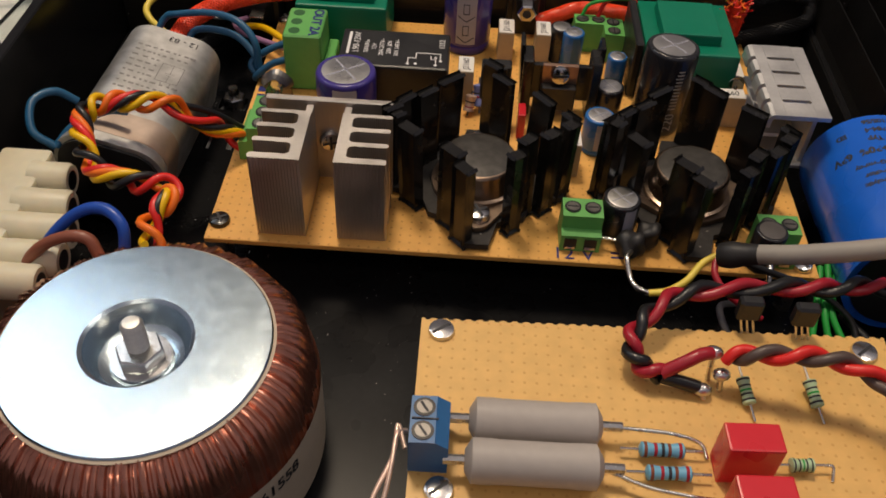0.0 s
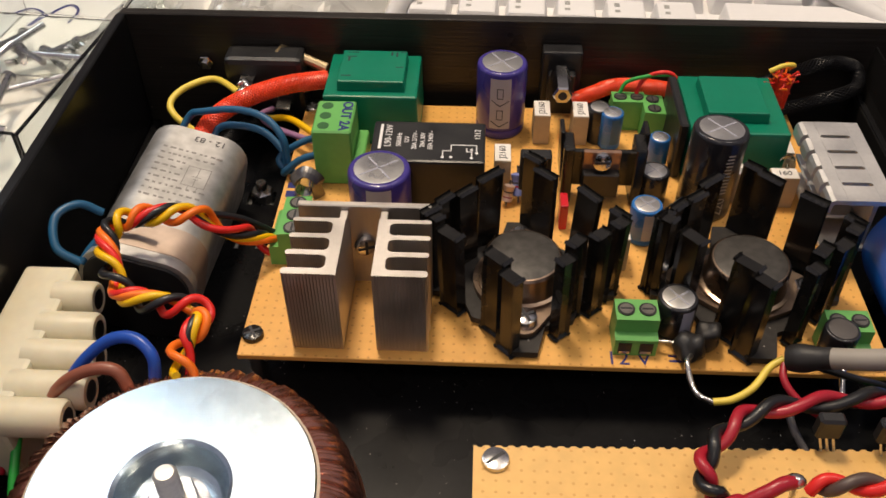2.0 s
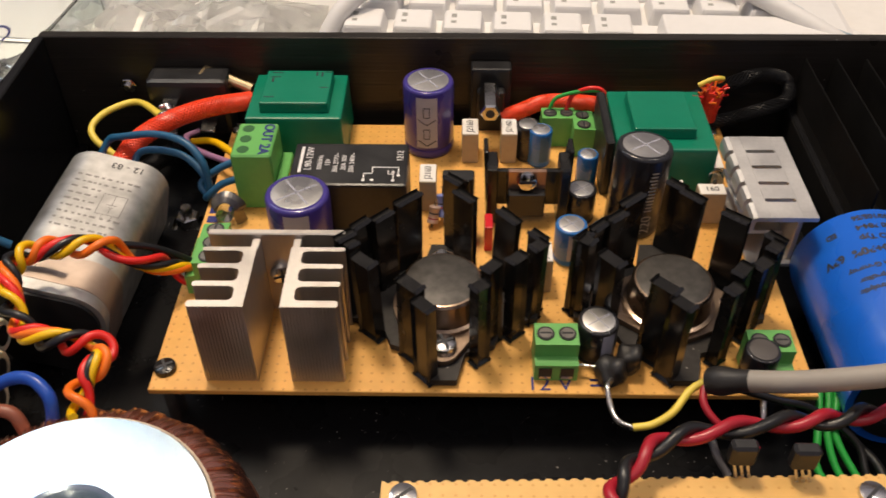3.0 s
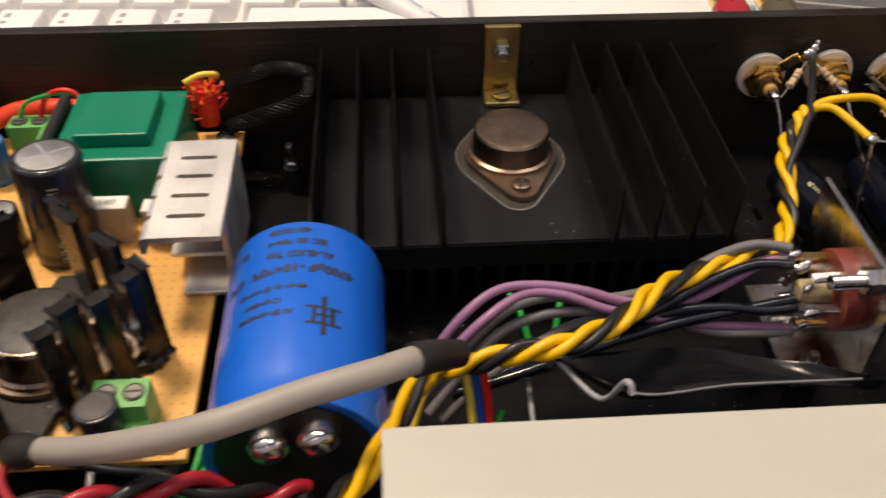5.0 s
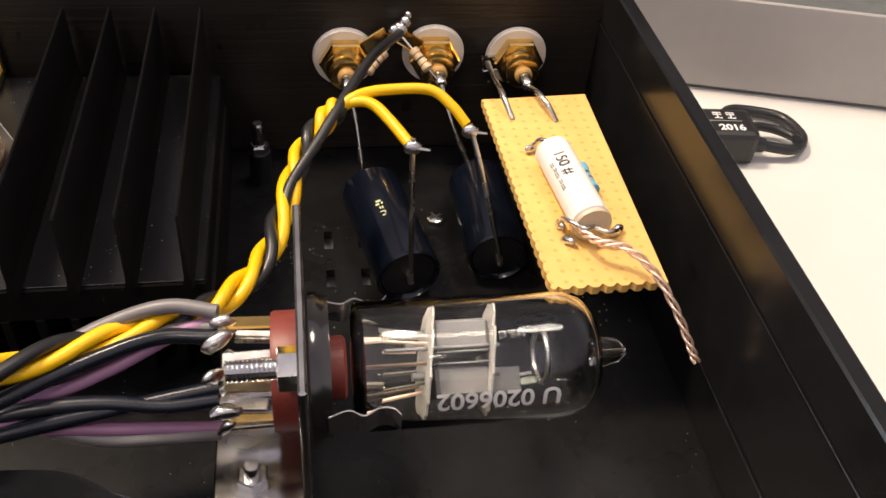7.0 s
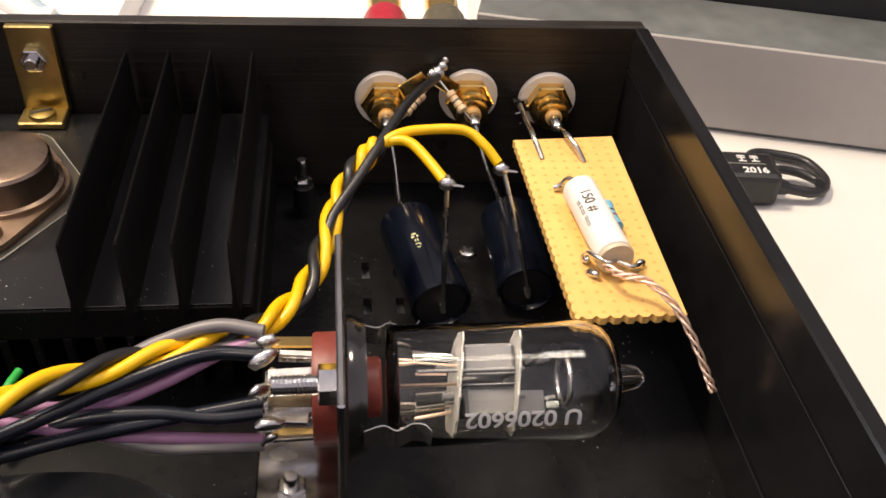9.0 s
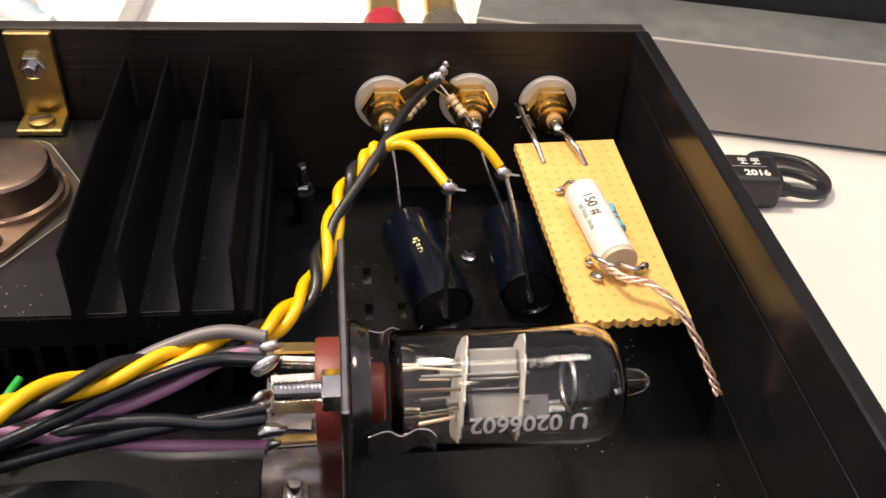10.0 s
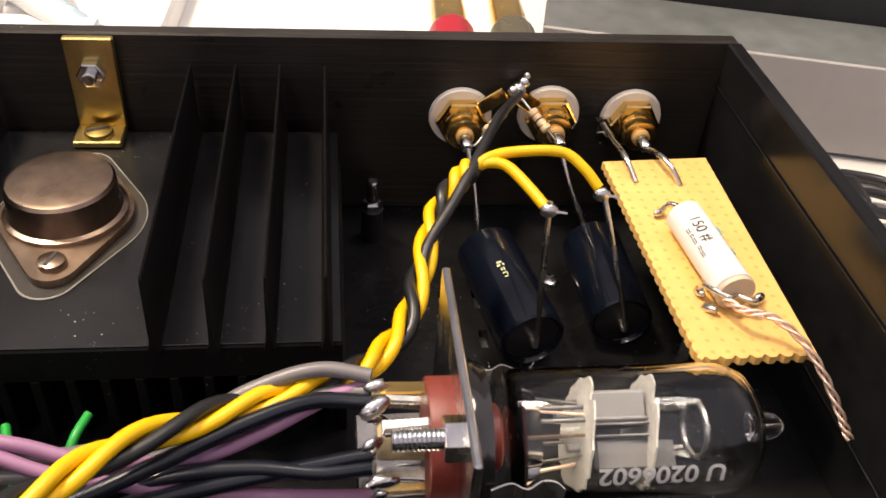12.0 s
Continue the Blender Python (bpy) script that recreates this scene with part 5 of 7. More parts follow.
for x, h in ((0.0292, 0.0030), (0.0310, 0.0040), (0.0318, 0.0036)):
    part("support_strip", box(bmesh.new(), (x, 0.0030, 0.0030), (0.0004, 0.0010, h), 0.0001, pose(0, 0, 0, 35, 0, 0)), TIN, valve)
part("getter_arm", sweep(bmesh.new(), smooth_line([(0.0272, 0.0, -0.0030), (0.0310, 0.0, -0.0045), (0.0345, 0.0, -0.0040)], 6), 0.0003, 6), TIN, valve)
part("getter_ring", turn(bmesh.new(), [(0.0040 + 0.00045 * math.cos(a), 0.0352 + 0.00045 * math.sin(a)) for a in (2 * math.pi * k / 8 for k in range(9))], 32, along, False), STEEL, valve, "metal getter ring", 60)
part("pinch_base", turn(bmesh.new(), [(0.0072, 0.0080), (0.0074, 0.0098), (0.0066, 0.0112), (0.0040, 0.0116), (0.0006, 0.0117)], 32, along, False), GLASS, valve, "thick glass button base", 50).visible_shadow = False
for k in range(9):
    a = 2 * math.pi * (k + 0.3) / 9
    y, z = 0.0058 * math.cos(a), 0.0058 * math.sin(a)
    part("lead_wire", rod(bmesh.new(), (0.0086, y, z), (0.0181, y * 0.75, z * 0.75), 0.0002 + 0.0001 * (k % 2), None, 6), (CAN, DARK_STEEL, BARE_COPPER)[k % 3], valve)
for k in range(2):
    part("support_rod", rod(bmesh.new(), (0.0120, 0.0012 - 0.0024 * k, 0.0044), (0.0282, 0.0012 - 0.0024 * k, 0.0044), 0.0003, None, 8), ANODE, valve)
tx = writing("marking", "U 0206602", 0.0040, Matrix.Identity(4), WHITE_INK, None, 0.0, bold=0.02)
for v in tx.data.vertices:
    x, y = -v.co.x, -v.co.y
    ang = radians(76) - y / 0.0096
    v.co = (0.0268 + x, -0.00958 * math.sin(ang), 0.00958 * math.cos(ang))
tx.parent = valve

# ---- phono sockets on the rear panel ----
def phono(x, z, lug_deg, lug_mat=GOLD, lug_long=0.0085):
    t = thing("phono_socket", pose(x, 0.2879, z, 90, 0, 0), "gold plated phono socket with white insulating washer", "phono socket", "phono sockets")
    part("insulating_washer", turn(bmesh.new(), [(0.0066, 0.0), (0.0069, 0.0006), (0.0066, 0.0018), (0.0040, 0.0020)], 32), NYLON, t, "white nylon washer", 40)
    part("nut", turn(bmesh.new(), [(0.0054, 0.0020), (0.0056, 0.0023), (0.0056, 0.0042), (0.0052, 0.0046)], 6), GOLD, t, "gold hexagonal nut")
    part("barrel", turn(bmesh.new(), [(0.0042, 0.0044), (0.0042, 0.0062), (0.0036, 0.0064), (0.0036, 0.0086), (0.0030, 0.0088)], 24), GOLD, t, smooth=40)
    part("insulator", turn(bmesh.new(), [(0.0019, 0.0088), (0.0019, 0.0098), (0.0015, 0.0102)], 16), surface("amber_insulator", (0.45, 0.27, 0.10), 0.35), t, "amber insulating collar")
    part("centre_pin", turn(bmesh.new(), [(0.0013, 0.0100), (0.0013, 0.0135), (0.0010, 0.0140)], 12), TIN, t, smooth=40)
    part("earth_lug", box(bmesh.new(), (0.0026 + lug_long / 2, 0, 0.0022), (lug_long, 0.0034, 0.0006), 0.0002, pose(0, 0, 0, 0, 0, lug_deg)), lug_mat, t, "thin earth lug")
    return t


phono(0.2592, 0.0252, 35)
phono(0.2786, 0.0258, 145)
phono(0.2973, 0.0251, 190, SOLDER, 0.0052)
jt = thing("solder_joint", (0.2708, 0.2855, 0.0326), "bright ragged solder joint between two sockets", "solder joint")
bm = bmesh.new()
for x, y, z, r in ((0, 0, 0, 0.0017), (0.0012, 0.0006, 0.0014, 0.0013), (-0.0012, -0.0008, 0.0002, 0.0013), (0.0018, 0.001, 0.0028, 0.0008)):
    bmesh.ops.create_icosphere(bm, subdivisions=2, radius=r, matrix=Matrix.Translation((x, y, z)))
part("solder", bm, SOLDER, jt, smooth=70)
resistor((0.2712, 0.2840, 0.0316), (0.2782, 0.2745, 0.0262), 0.0010, surface("tan_resistor", (0.55, 0.40, 0.24), 0.4), [(0.25, BROWN), (0.5, BLACK_INK), (0.75, GOLD)], "small tan resistor at a phono socket", 0.45)
resistor((0.2700, 0.2840, 0.0312), (0.2606, 0.2745, 0.0256), 0.0010, surface("tan_resistor", (0.55, 0.40, 0.24), 0.4), [(0.25, BROWN), (0.5, BLACK_INK), (0.75, GOLD)], "small tan resistor at a phono socket", 0.45)


# ---- two black axial capacitors on the floor ----
AXIAL_FILM = surface("blue_black_film", (0.0035, 0.005, 0.010), 0.12, 0.0, 0.3, 300, 0.03)


def axial(p0, p1, r, label, marked):
    p0, p1 = Vector(p0), Vector(p1)
    t = thing("axial_capacitor", tuple(p0), label, "capacitor", "black axial capacitors")
    d = p1 - p0
    m = d.to_track_quat("Z", "Y").to_matrix().to_4x4()
    L = d.length
    part("body", turn(bmesh.new(), [(r * 0.7, 0.0003), (r * 0.9, 0), (r, 0.0006), (r, L - 0.0004), (r * 0.94, L), (r * 0.86, L - 0.0008), (r * 0.80, L - 0.0010)], 36, m), AXIAL_FILM, t, smooth=40)
    part("end_seal", turn(bmesh.new(), [(r * 0.84, L - 0.0011), (r * 0.80, L - 0.0008), (r * 0.2, L - 0.0006)], 32, m), surface("black_resin_seal", (0.012, 0.012, 0.013), 0.35, 0, 0.3, 600, 0.15), t, "dull black resin end", 40)
    part("lead_root", turn(bmesh.new(), [(0.0006, L - 0.0006), (0.0006, L + 0.0016)], 8, m), TIN, t)
    if marked:
        bm = bmesh.new()
        for k, (z0, z1, a0, a1) in enumerate(((0.40, 0.42, 0.20, 0.36), (0.43, 0.45, 0.16, 0.22), (0.43, 0.45, 0.28, 0.40), (0.47, 0.50, 0.20, 0.24), (0.47, 0.50, 0.28, 0.32), (0.52, 0.55, 0.18, 0.22), (0.52, 0.53, 0.18, 0.34), (0.56, 0.57, 0.20, 0.32))):
            arc_patch(bm, r + 0.00005, math.pi / 2 + a0, math.pi / 2 + a1, L * z0, L * z1, 3, m)
        part("print", bm, surface("gold_print", (0.55, 0.55, 0.30), 0.4), t, "small pale gold print")
    return t


axial((0.2634, 0.2640, 0.0066), (0.2685, 0.2370, 0.0066), 0.0064, "blue-black axial capacitor with gold print", True)
axial((0.2866, 0.2662, 0.0064), (0.2868, 0.2412, 0.0064), 0.0062, "plain black axial capacitor on the chassis floor", False)

# ---- small perforated board with a white axial part ----
outline = [(0.0, 0.0), (0.0224, 0.0014), (0.0217, -0.0552)]
n = 8
for k in range(n):
    a, b = Vector((0.0217, -0.0552)), Vector((0.0017, -0.0555))
    p, q = a.lerp(b, (k + 0.2) / n), a.lerp(b, (k + 0.8) / n)
    mid = a.lerp(b, (k + 0.5) / n) + Vector((0.0, 0.0007))
    outline += [tuple(p), tuple(a.lerp(b, (k + 0.38) / n) + Vector((0, 0.0006))), tuple(mid), tuple(q)]
n = 22
for k in range(n):
    a, b = Vector((0.0017, -0.0555)), Vector((0.0, 0.0))
    p, q = a.lerp(b, (k + 0.25) / n), a.lerp(b, (k + 0.8) / n)
    mid = a.lerp(b, (k + 0.5) / n) + Vector((0.00035, 0.0))
    outline += [tuple(p), tuple(mid), tuple(q)]
sb = thing("circuit_board", (0.2862, 0.2684, 0.0258), "small yellow perforated board with broken edges", "circuit board", "perforated boards")
part("sheet", prism(bmesh.new(), outline, -0.0016, 0.0), PERF_C, sb)
part("standoff", turn(bmesh.new(), [(0.0024, -0.0258), (0.0024, -0.0016)], 6, Matrix.Translation((0.0150, -0.0300, 0))), STEEL, sb)
wc = resistor((0.2948, 0.2504, 0.0293), (0.2977, 0.2204, 0.0293), 0.0034, WHITE, [], "white axial capacitor with handwritten value", 0.74, False, name="axial_capacitor", bulge=1.0)
wc["category"] = "capacitor"
ax = Vector((0.2977, 0.2204, 0.0293)) - Vector((0.2948, 0.2504, 0.0293))
ends = ax.to_track_quat("Z", "Y").to_matrix().to_4x4()
part("end_face", turn(bmesh.new(), [(0.0035, ax.length * 0.87 - 0.0004), (0.0033, ax.length * 0.87 + 0.0002), (0.002, ax.length * 0.87 + 0.0003)], 28, ends), surface("resin_end", (0.60, 0.48, 0.34), 0.4), wc, "cream resin end", 40)
mk = writing("marking", "150 #", 0.0029, Matrix.Identity(4), BLACK_INK, None, 0.0)
for v in mk.data.vertices:
    a = v.co.y / 0.0035 - 0.34
    x = v.co.x
    v.co = (0.00355 * math.sin(a), 0, 0.00355 * math.cos(a))
    v.co.y = -x
mk.parent = wc
mk.matrix_local = Matrix.Translation(ax * 0.42) @ pose(0, 0, 0, 0, 0, 5.5)
bm = bmesh.new()
for k, (y0, w) in enumerate(((0.0, 0.0010), (0.0016, 0.0006), (0.0026, 0.0013), (0.0048, 0.0008), (0.0060, 0.0012))):
    for a in (-0.98, -0.86):
        box(bm, (0.00356 * math.sin(a + 0.03 * (k % 2)), -y0 - w / 2, 0.00356 * math.cos(a + 0.03 * (k % 2))), (0.0002, w, 0.0002))
part("small_print", bm, GREY_INK, wc, "faint second line of pen marks").matrix_local = Matrix.Translation(ax * 0.38) @ pose(0, 0, 0, 0, 0, 5.5)
resistor((0.2996, 0.2500, 0.0273), (0.3012, 0.2285, 0.0273), 0.0013, SKY_BLUE, [(0.2, BROWN), (0.4, BLACK_INK), (0.6, BROWN)], "blue resistor beside the white capacitor", 0.36)
for x, y in ((0.2924, 0.2500), (0.2930, 0.2280), (0.3024, 0.2256), (0.2934, 0.2238)):
    s = thing("solder_joint", (x, y, 0.0258), "dull solder joint on the small board", "solder joint", "solder joints")
    bm = bmesh.new()
    bmesh.ops.create_icosphere(bm, subdivisions=2, radius=0.0010, matrix=Matrix.Translation((0, 0, 0.0006)) @ pose(0, 0, 0, 20, 30, x * 9e4) @ Matrix.Diagonal((1.9, 0.8, 0.9, 1)))
    for v in bm.verts:
        v.co += v.co.normalized() * 0.0005 * noise.noise(v.co * 900 + Vector((x * 50, y * 50, 0)))
    part("solder", bm, SOLDER, s, smooth=80)

for pts in ([(0.2950, 0.2485, 0.0293), (0.2938, 0.2500, 0.0285), (0.2924, 0.2500, 0.0262)], [(0.2974, 0.2240, 0.0292), (0.2955, 0.2228, 0.0298), (0.2936, 0.2246, 0.0298), (0.2929, 0.2272, 0.0285), (0.2931, 0.2284, 0.0262)], [(0.2974, 0.2240, 0.0292), (0.2995, 0.2226, 0.0290), (0.3016, 0.2236, 0.0284), (0.3024, 0.2256, 0.0262)]):
    wire("tinned_lead", pts, 0.0005, TIN, "tinned lead curling from the white capacitor to the board")

# ---- crumpled black sleeve and grey strip under the wires ----
nx, ny = 60, 18
bm = bmesh.new()
grid = []
near_edge = smooth_line([(0.1818, 0.1763, 0.0340), (0.1938, 0.1676, 0.0340), (0.2113, 0.1685, 0.0340), (0.2273, 0.1685, 0.0340), (0.2391, 0.1685, 0.0340)], 15)
far_edge = smooth_line([(0.1824, 0.1883, 0.0220), (0.2015, 0.1889, 0.0220), (0.2160, 0.1880, 0.0225), (0.2262, 0.1800, 0.0270), (0.2385, 0.1712, 0.0325)], 15)
for i in range(nx + 1):
    row = []
    for j in range(ny + 1):
        v = j / ny
        p = near_edge[i].lerp(far_edge[i], v)
        sag = -0.0030 * math.sin(math.pi * v) + 0.0012 * noise.noise(Vector((p.x * 80, p.y * 55, 0.3))) + (0.0010 * math.sin(30 * v + 6 * i / nx) if v < 0.3 else 0)
        row.append(bm.verts.new((p.x - 0.1810, p.y - 0.1700, p.z + sag)))
    grid.append(row)
for i in range(nx):
    for j in range(ny):
        bm.faces.new((grid[i][j], grid[i + 1][j], grid[i + 1][j + 1], grid[i][j + 1]))
bmesh.ops.solidify(bm, geom=bm.faces[:], thickness=0.0006)
solo("plastic_sleeve", bm, surface("glossy_black_film", (0.014, 0.015, 0.018), 0.24, 0, 0.3, 200, 0.15, coat=0.3), "crumpled glossy black plastic sleeve under the wires", "sleeve", at=(0.1810, 0.1700, 0.0), smooth=60)
# highlight on the film's near edge, put in as a pale grey line
wire("film_highlight", [(p.x, p.y, p.z + 0.0004) for p in near_edge[14:58:4]], 0.00028, surface("film_highlight_grey", (0.16, 0.16, 0.17), 0.35), "pale grey line painted as highlight on the film's edge", "strip")
EDGE_GREY = surface("pale_grey_strip", (0.34, 0.34, 0.36), 0.4)
wire("grey_strip", [(0.1817, 0.1788, 0.0327), (0.1881, 0.1684, 0.0326), (0.1896, 0.1617, 0.0448), (0.1904, 0.1597, 0.044)], 0.00055, EDGE_GREY, "folded pale grey edge strip", "strip")
wire("grey_strip", [(0.1800, 0.1900, 0.0150), (0.1797, 0.1840, 0.0140), (0.1796, 0.1770, 0.0130)], 0.0005, EDGE_GREY, "upright pale grey edge strip", "strip")
# ---- lower perforated board ----
ZB = 0.0267
out = [(0.0, -0.058), (0.1018, -0.058), (0.1018, 0.0030)]
n = 40
for k in range(n):
    a, b = Vector((0.1018, 0.0030)), Vector((0.0, 0.0))
    d = Vector((0, -0.00045))
    out += [tuple(a.lerp(b, (k + 0.15) / n)), tuple(a.lerp(b, (k + 0.35) / n) + d), tuple(a.lerp(b, (k + 0.6) / n) + d), tuple(a.lerp(b, (k + 0.8) / n))]
out.append((0.0, 0.0))
lb = thing("circuit_board", (0.0150, 0.1414, ZB), "yellow-brown perforated board on tall standoffs", "circuit board", "perforated boards")
part("sheet", prism(bmesh.new(), out, -0.0016, 0.0), PERF_B, lb)
for x, y in ((0.0045, -0.0036), (0.0060, -0.0420), (0.0960, -0.0020), (0.0960, -0.0420)):
    part("standoff", turn(bmesh.new(), [(0.0028, -0.0267), (0.0028, -0.0016)], 6, Matrix.Translation((x, y, 0))), STEEL, lb)
    screw((0.0150 + x, 0.1414 + y, ZB), 0.0029, STEEL, "bright slotted screw in the perforated board", False, 0.0013, 40)
bt = thing("terminal_block", (0.0187, 0.1085, ZB), "blue two-way screw terminal on the board's edge", "terminal block", "screw terminals", -90)
to = Matrix(((0, 0, 1, -0.0052), (1, 0, 0, 0), (0, 1, 0, 0), (0, 0, 0, 1)))
BLUE_T = surface("blue_terminal_plastic", (0.03, 0.13, 0.32), 0.4, 0, 0.08, 400, 0.03)
part("housing", prism(bmesh.new(), [(-0.0038, 0), (-0.0038, 0.0098), (0.0010, 0.0100), (0.0036, 0.0082), (0.0036, 0)], 0, 0.0104, to), BLUE_T, bt)
for k in (-1, 1):
    # black disc paints the well's shade on the blue housing
    part("well_shade", turn(bmesh.new(), [(0.0021, 0.0095), (0.0021, 0.0101)], 16, Matrix.Translation((k * 0.0026, -0.0013, 0))), BLACK_PLASTIC, bt)
    sc = part("clamp_screw", turn(bmesh.new(), [(0.0015, 0.0096), (0.0015, 0.01015)], 16, Matrix.Translation((k * 0.0026, -0.0013, 0))), DARK_STEEL, bt)
    part("slot", box(bmesh.new(), (k * 0.0026, -0.0013, 0.01016), (0.0026, 0.0005, 0.0001), 0, Matrix.Translation((k * 0.0026, -0.0013, 0)) @ pose(0, 0, 0, 0, 0, 35) @ Matrix.Translation((-k * 0.0026, 0.0013, 0))), BLACK_INK, sc)
part("divider", box(bmesh.new(), (0, -0.0010, 0.01005), (0.0003, 0.0050, 0.0003)), BLACK_INK, bt)
for y, x0, x1 in ((0.1128, 0.0260, 0.0516), (0.1036, 0.0254, 0.0512)):
    resistor((x0 - 0.004, y, ZB + 0.0045), (x1 + 0.004, y + 0.0004, ZB + 0.0045), 0.0042, GREY_CERAMIC, [], "large grey cement-coated power resistor on the board", 0.76, True, "grey power resistors", bulge=1.03)
for y, x0 in ((0.1100, 0.0553), (0.1050, 0.0560)):
    resistor((x0, y, ZB + 0.0022), (x0 + 0.0162, y + 0.0004, ZB + 0.0022), 0.0013, SKY_BLUE, [(0.12, BROWN), (0.34, W_DRED), (0.5, BLACK_INK), (0.64, BROWN), (0.87, W_DRED)], "sky blue metal film resistor on the board", 0.55, True, "blue resistors")
for p0, p1 in (((0.0813, 0.1318, ZB + 0.0040), (0.0836, 0.1195, ZB + 0.0004)), ((0.0950, 0.1322, ZB + 0.0040), (0.0976, 0.1200, ZB + 0.0004)), ((0.0850, 0.1086, ZB + 0.0022), (0.0950, 0.1094, ZB + 0.0020))):
    resistor(p0, p1, 0.0012, MINT, [(0.12, BLACK_INK), (0.34, BLACK_INK), (0.5, W_GREEN), (0.64, BLACK_INK), (0.84, BLACK_INK)], "pale green banded resistor on the board", 0.46, True, "green resistors")
for x, y in ((0.0785, 0.1085), (0.0787, 0.0975)):
    film_cap((x, y, ZB), (0.0105, 0.0062, 0.0112), RED, None, "bright red box film capacitor on the board", 2, "", "red film capacitors")
for x, y in ((0.0866, 0.1442), (0.0984, 0.1434)):
    t = thing("small_transistor", (x, y, ZB), "small black transistor leaning over the board's edge", "transistor", "small transistors")
    part("body", box(bmesh.new(), (-0.0010, 0.0004, 0.0065), (0.0052, 0.0030, 0.0058), 0.0006), BLACK_PLASTIC, t)
    for k in (-1, 0, 1):
        part("lead", rod(bmesh.new(), (k * 0.0013 - 0.0010, 0.0004, 0.0040), (k * 0.0013, -0.0010, 0.0), 0.0003, None, 6), TIN, t)
wire("tinned_lead", [(0.0512, 0.1130, 0.0312), (0.0580, 0.1138, 0.0300), (0.0660, 0.1136, 0.0295), (0.0712, 0.1125, 0.0285), (0.0725, 0.1100, 0.0272)], 0.0004, TIN, "bright bent resistor lead")
wire("tinned_lead", [(0.0510, 0.1040, 0.0312), (0.0540, 0.1035, 0.0300), (0.0600, 0.1015, 0.0295), (0.0680, 0.1005, 0.0290), (0.0730, 0.1010, 0.0275)], 0.0004, TIN, "bright bent resistor lead")
wire("tinned_lead", [(0.0950, 0.1094, 0.0287), (0.0962, 0.1092, 0.0285), (0.0960, 0.1070, 0.0270)], 0.0003, TIN, "bright bent resistor lead")
wire("tinned_lead", [(0.0222, 0.1140, 0.0300), (0.0235, 0.1134, 0.0310), (0.0255, 0.1130, 0.0312)], 0.0004, TIN, "bright bent resistor lead")
for k in range(2):
    wire("copper_lead", [(0.0142, 0.1100 - 0.004 * k, 0.0300), (0.0125, 0.1085 + 0.002 * k, 0.0310), (0.0120, 0.1030 + 0.001 * k, 0.0300), (0.0110 - 0.002 * k, 0.0960, 0.0280), (0.0090, 0.0900, 0.0260)], 0.0005, BARE_COPPER, "bare twisted copper lead at the blue terminal")
# ---- wiring ----
def twist(name, pts, radius, r, mats, turns, label, category="cable", n=14, phase=0.0, seg=8, part_name="strand", wobble=0.0):
    """Several insulated strands twisted round one line."""
    line = smooth_line(pts, n)
    o = line[0].copy()
    t = thing(name, tuple(o), label, category)
    for mat, l in zip(mats, strand_lines(line, radius, len(mats), turns, phase, wobble)):
        part(part_name, sweep(bmesh.new(), [p - o for p in l], r, seg), mat, t, smooth=60)
    return t


def braid(name, pts, radius, material, label, flat=0.6, turns=5.0, count=11):
    """An open braided sleeve: fine threads crossing both ways round a line."""
    line = smooth_line(pts, 14)
    o = line[0].copy()
    bm = bmesh.new()
    for way in (1, -1):
        for l in strand_lines(line, radius, count, way * turns, 0.2 * way):
            sweep(bm, [p - o for p in l], 0.00017, 4)
    return solo(name, bm, material, label, "cable sleeve", at=tuple(o), kind="stuff", smooth=60)


def braided_tube(pts, radius, label):
    """A filled sleeve with raised threads crossing both ways."""
    line = smooth_line(pts, 16)
    o = line[0].copy()
    t = thing("braided_sleeve", tuple(o), label, "cable sleeve")
    part("core", sweep(bmesh.new(), [p - o for p in line], radius * 0.94, 14), RED_BRAID, t, smooth=60)
    for way in (1, -1):
        bm = bmesh.new()
        for l in strand_lines(line, radius * 0.95, 13, way * 4.0, 0.3 * way):
            sweep(bm, [p - o for p in l], 0.00024, 5)
        part("braid_threads", bm, BRAID_THREAD, t, "bright red braid threads", 60)
    return t


twist("wire_bundle", [(-0.0457, 0.1509, 0.0335), (-0.0478, 0.1581, 0.0360), (-0.0440, 0.1636, 0.0370), (-0.0468, 0.1685, 0.0360), (-0.0550, 0.1690, 0.0360), (-0.0641, 0.1721, 0.0360), (-0.0700, 0.1797, 0.0370), (-0.0725, 0.1887, 0.0390), (-0.0689, 0.1935, 0.0400), (-0.0613, 0.1960, 0.0390), (-0.0530, 0.1985, 0.0365), (-0.0458, 0.2030, 0.0275), (-0.0390, 0.2070, 0.0195)],
      0.0020, 0.00098, (W_ORANGE, W_YELLOW, W_BLACK, W_RED), 6.4, "twisted orange, yellow, black and red wires", n=18, wobble=1.2)
wire("wire", [(-0.0560, 0.2005, 0.0360), (-0.0470, 0.2070, 0.0290), (-0.0390, 0.2118, 0.0195)], 0.0010, W_BLACK, "black insulated wire into the green terminal")
wire("wire", [(-0.0767, 0.1515, 0.0200), (-0.0709, 0.1546, 0.0300), (-0.0641, 0.1576, 0.0360), (-0.0575, 0.1573, 0.0380), (-0.0529, 0.1542, 0.0360), (-0.0528, 0.1515, 0.0300)], 0.0014, W_BLUE, "thick blue wire looping into the transformer")
wire("wire", [(-0.0807, 0.1492, 0.0200), (-0.0725, 0.1509, 0.0300), (-0.0656, 0.1517, 0.0340), (-0.0603, 0.1516, 0.0340), (-0.0580, 0.1500, 0.0300)], 0.0014, W_BROWN, "thick brown wire looping into the transformer")
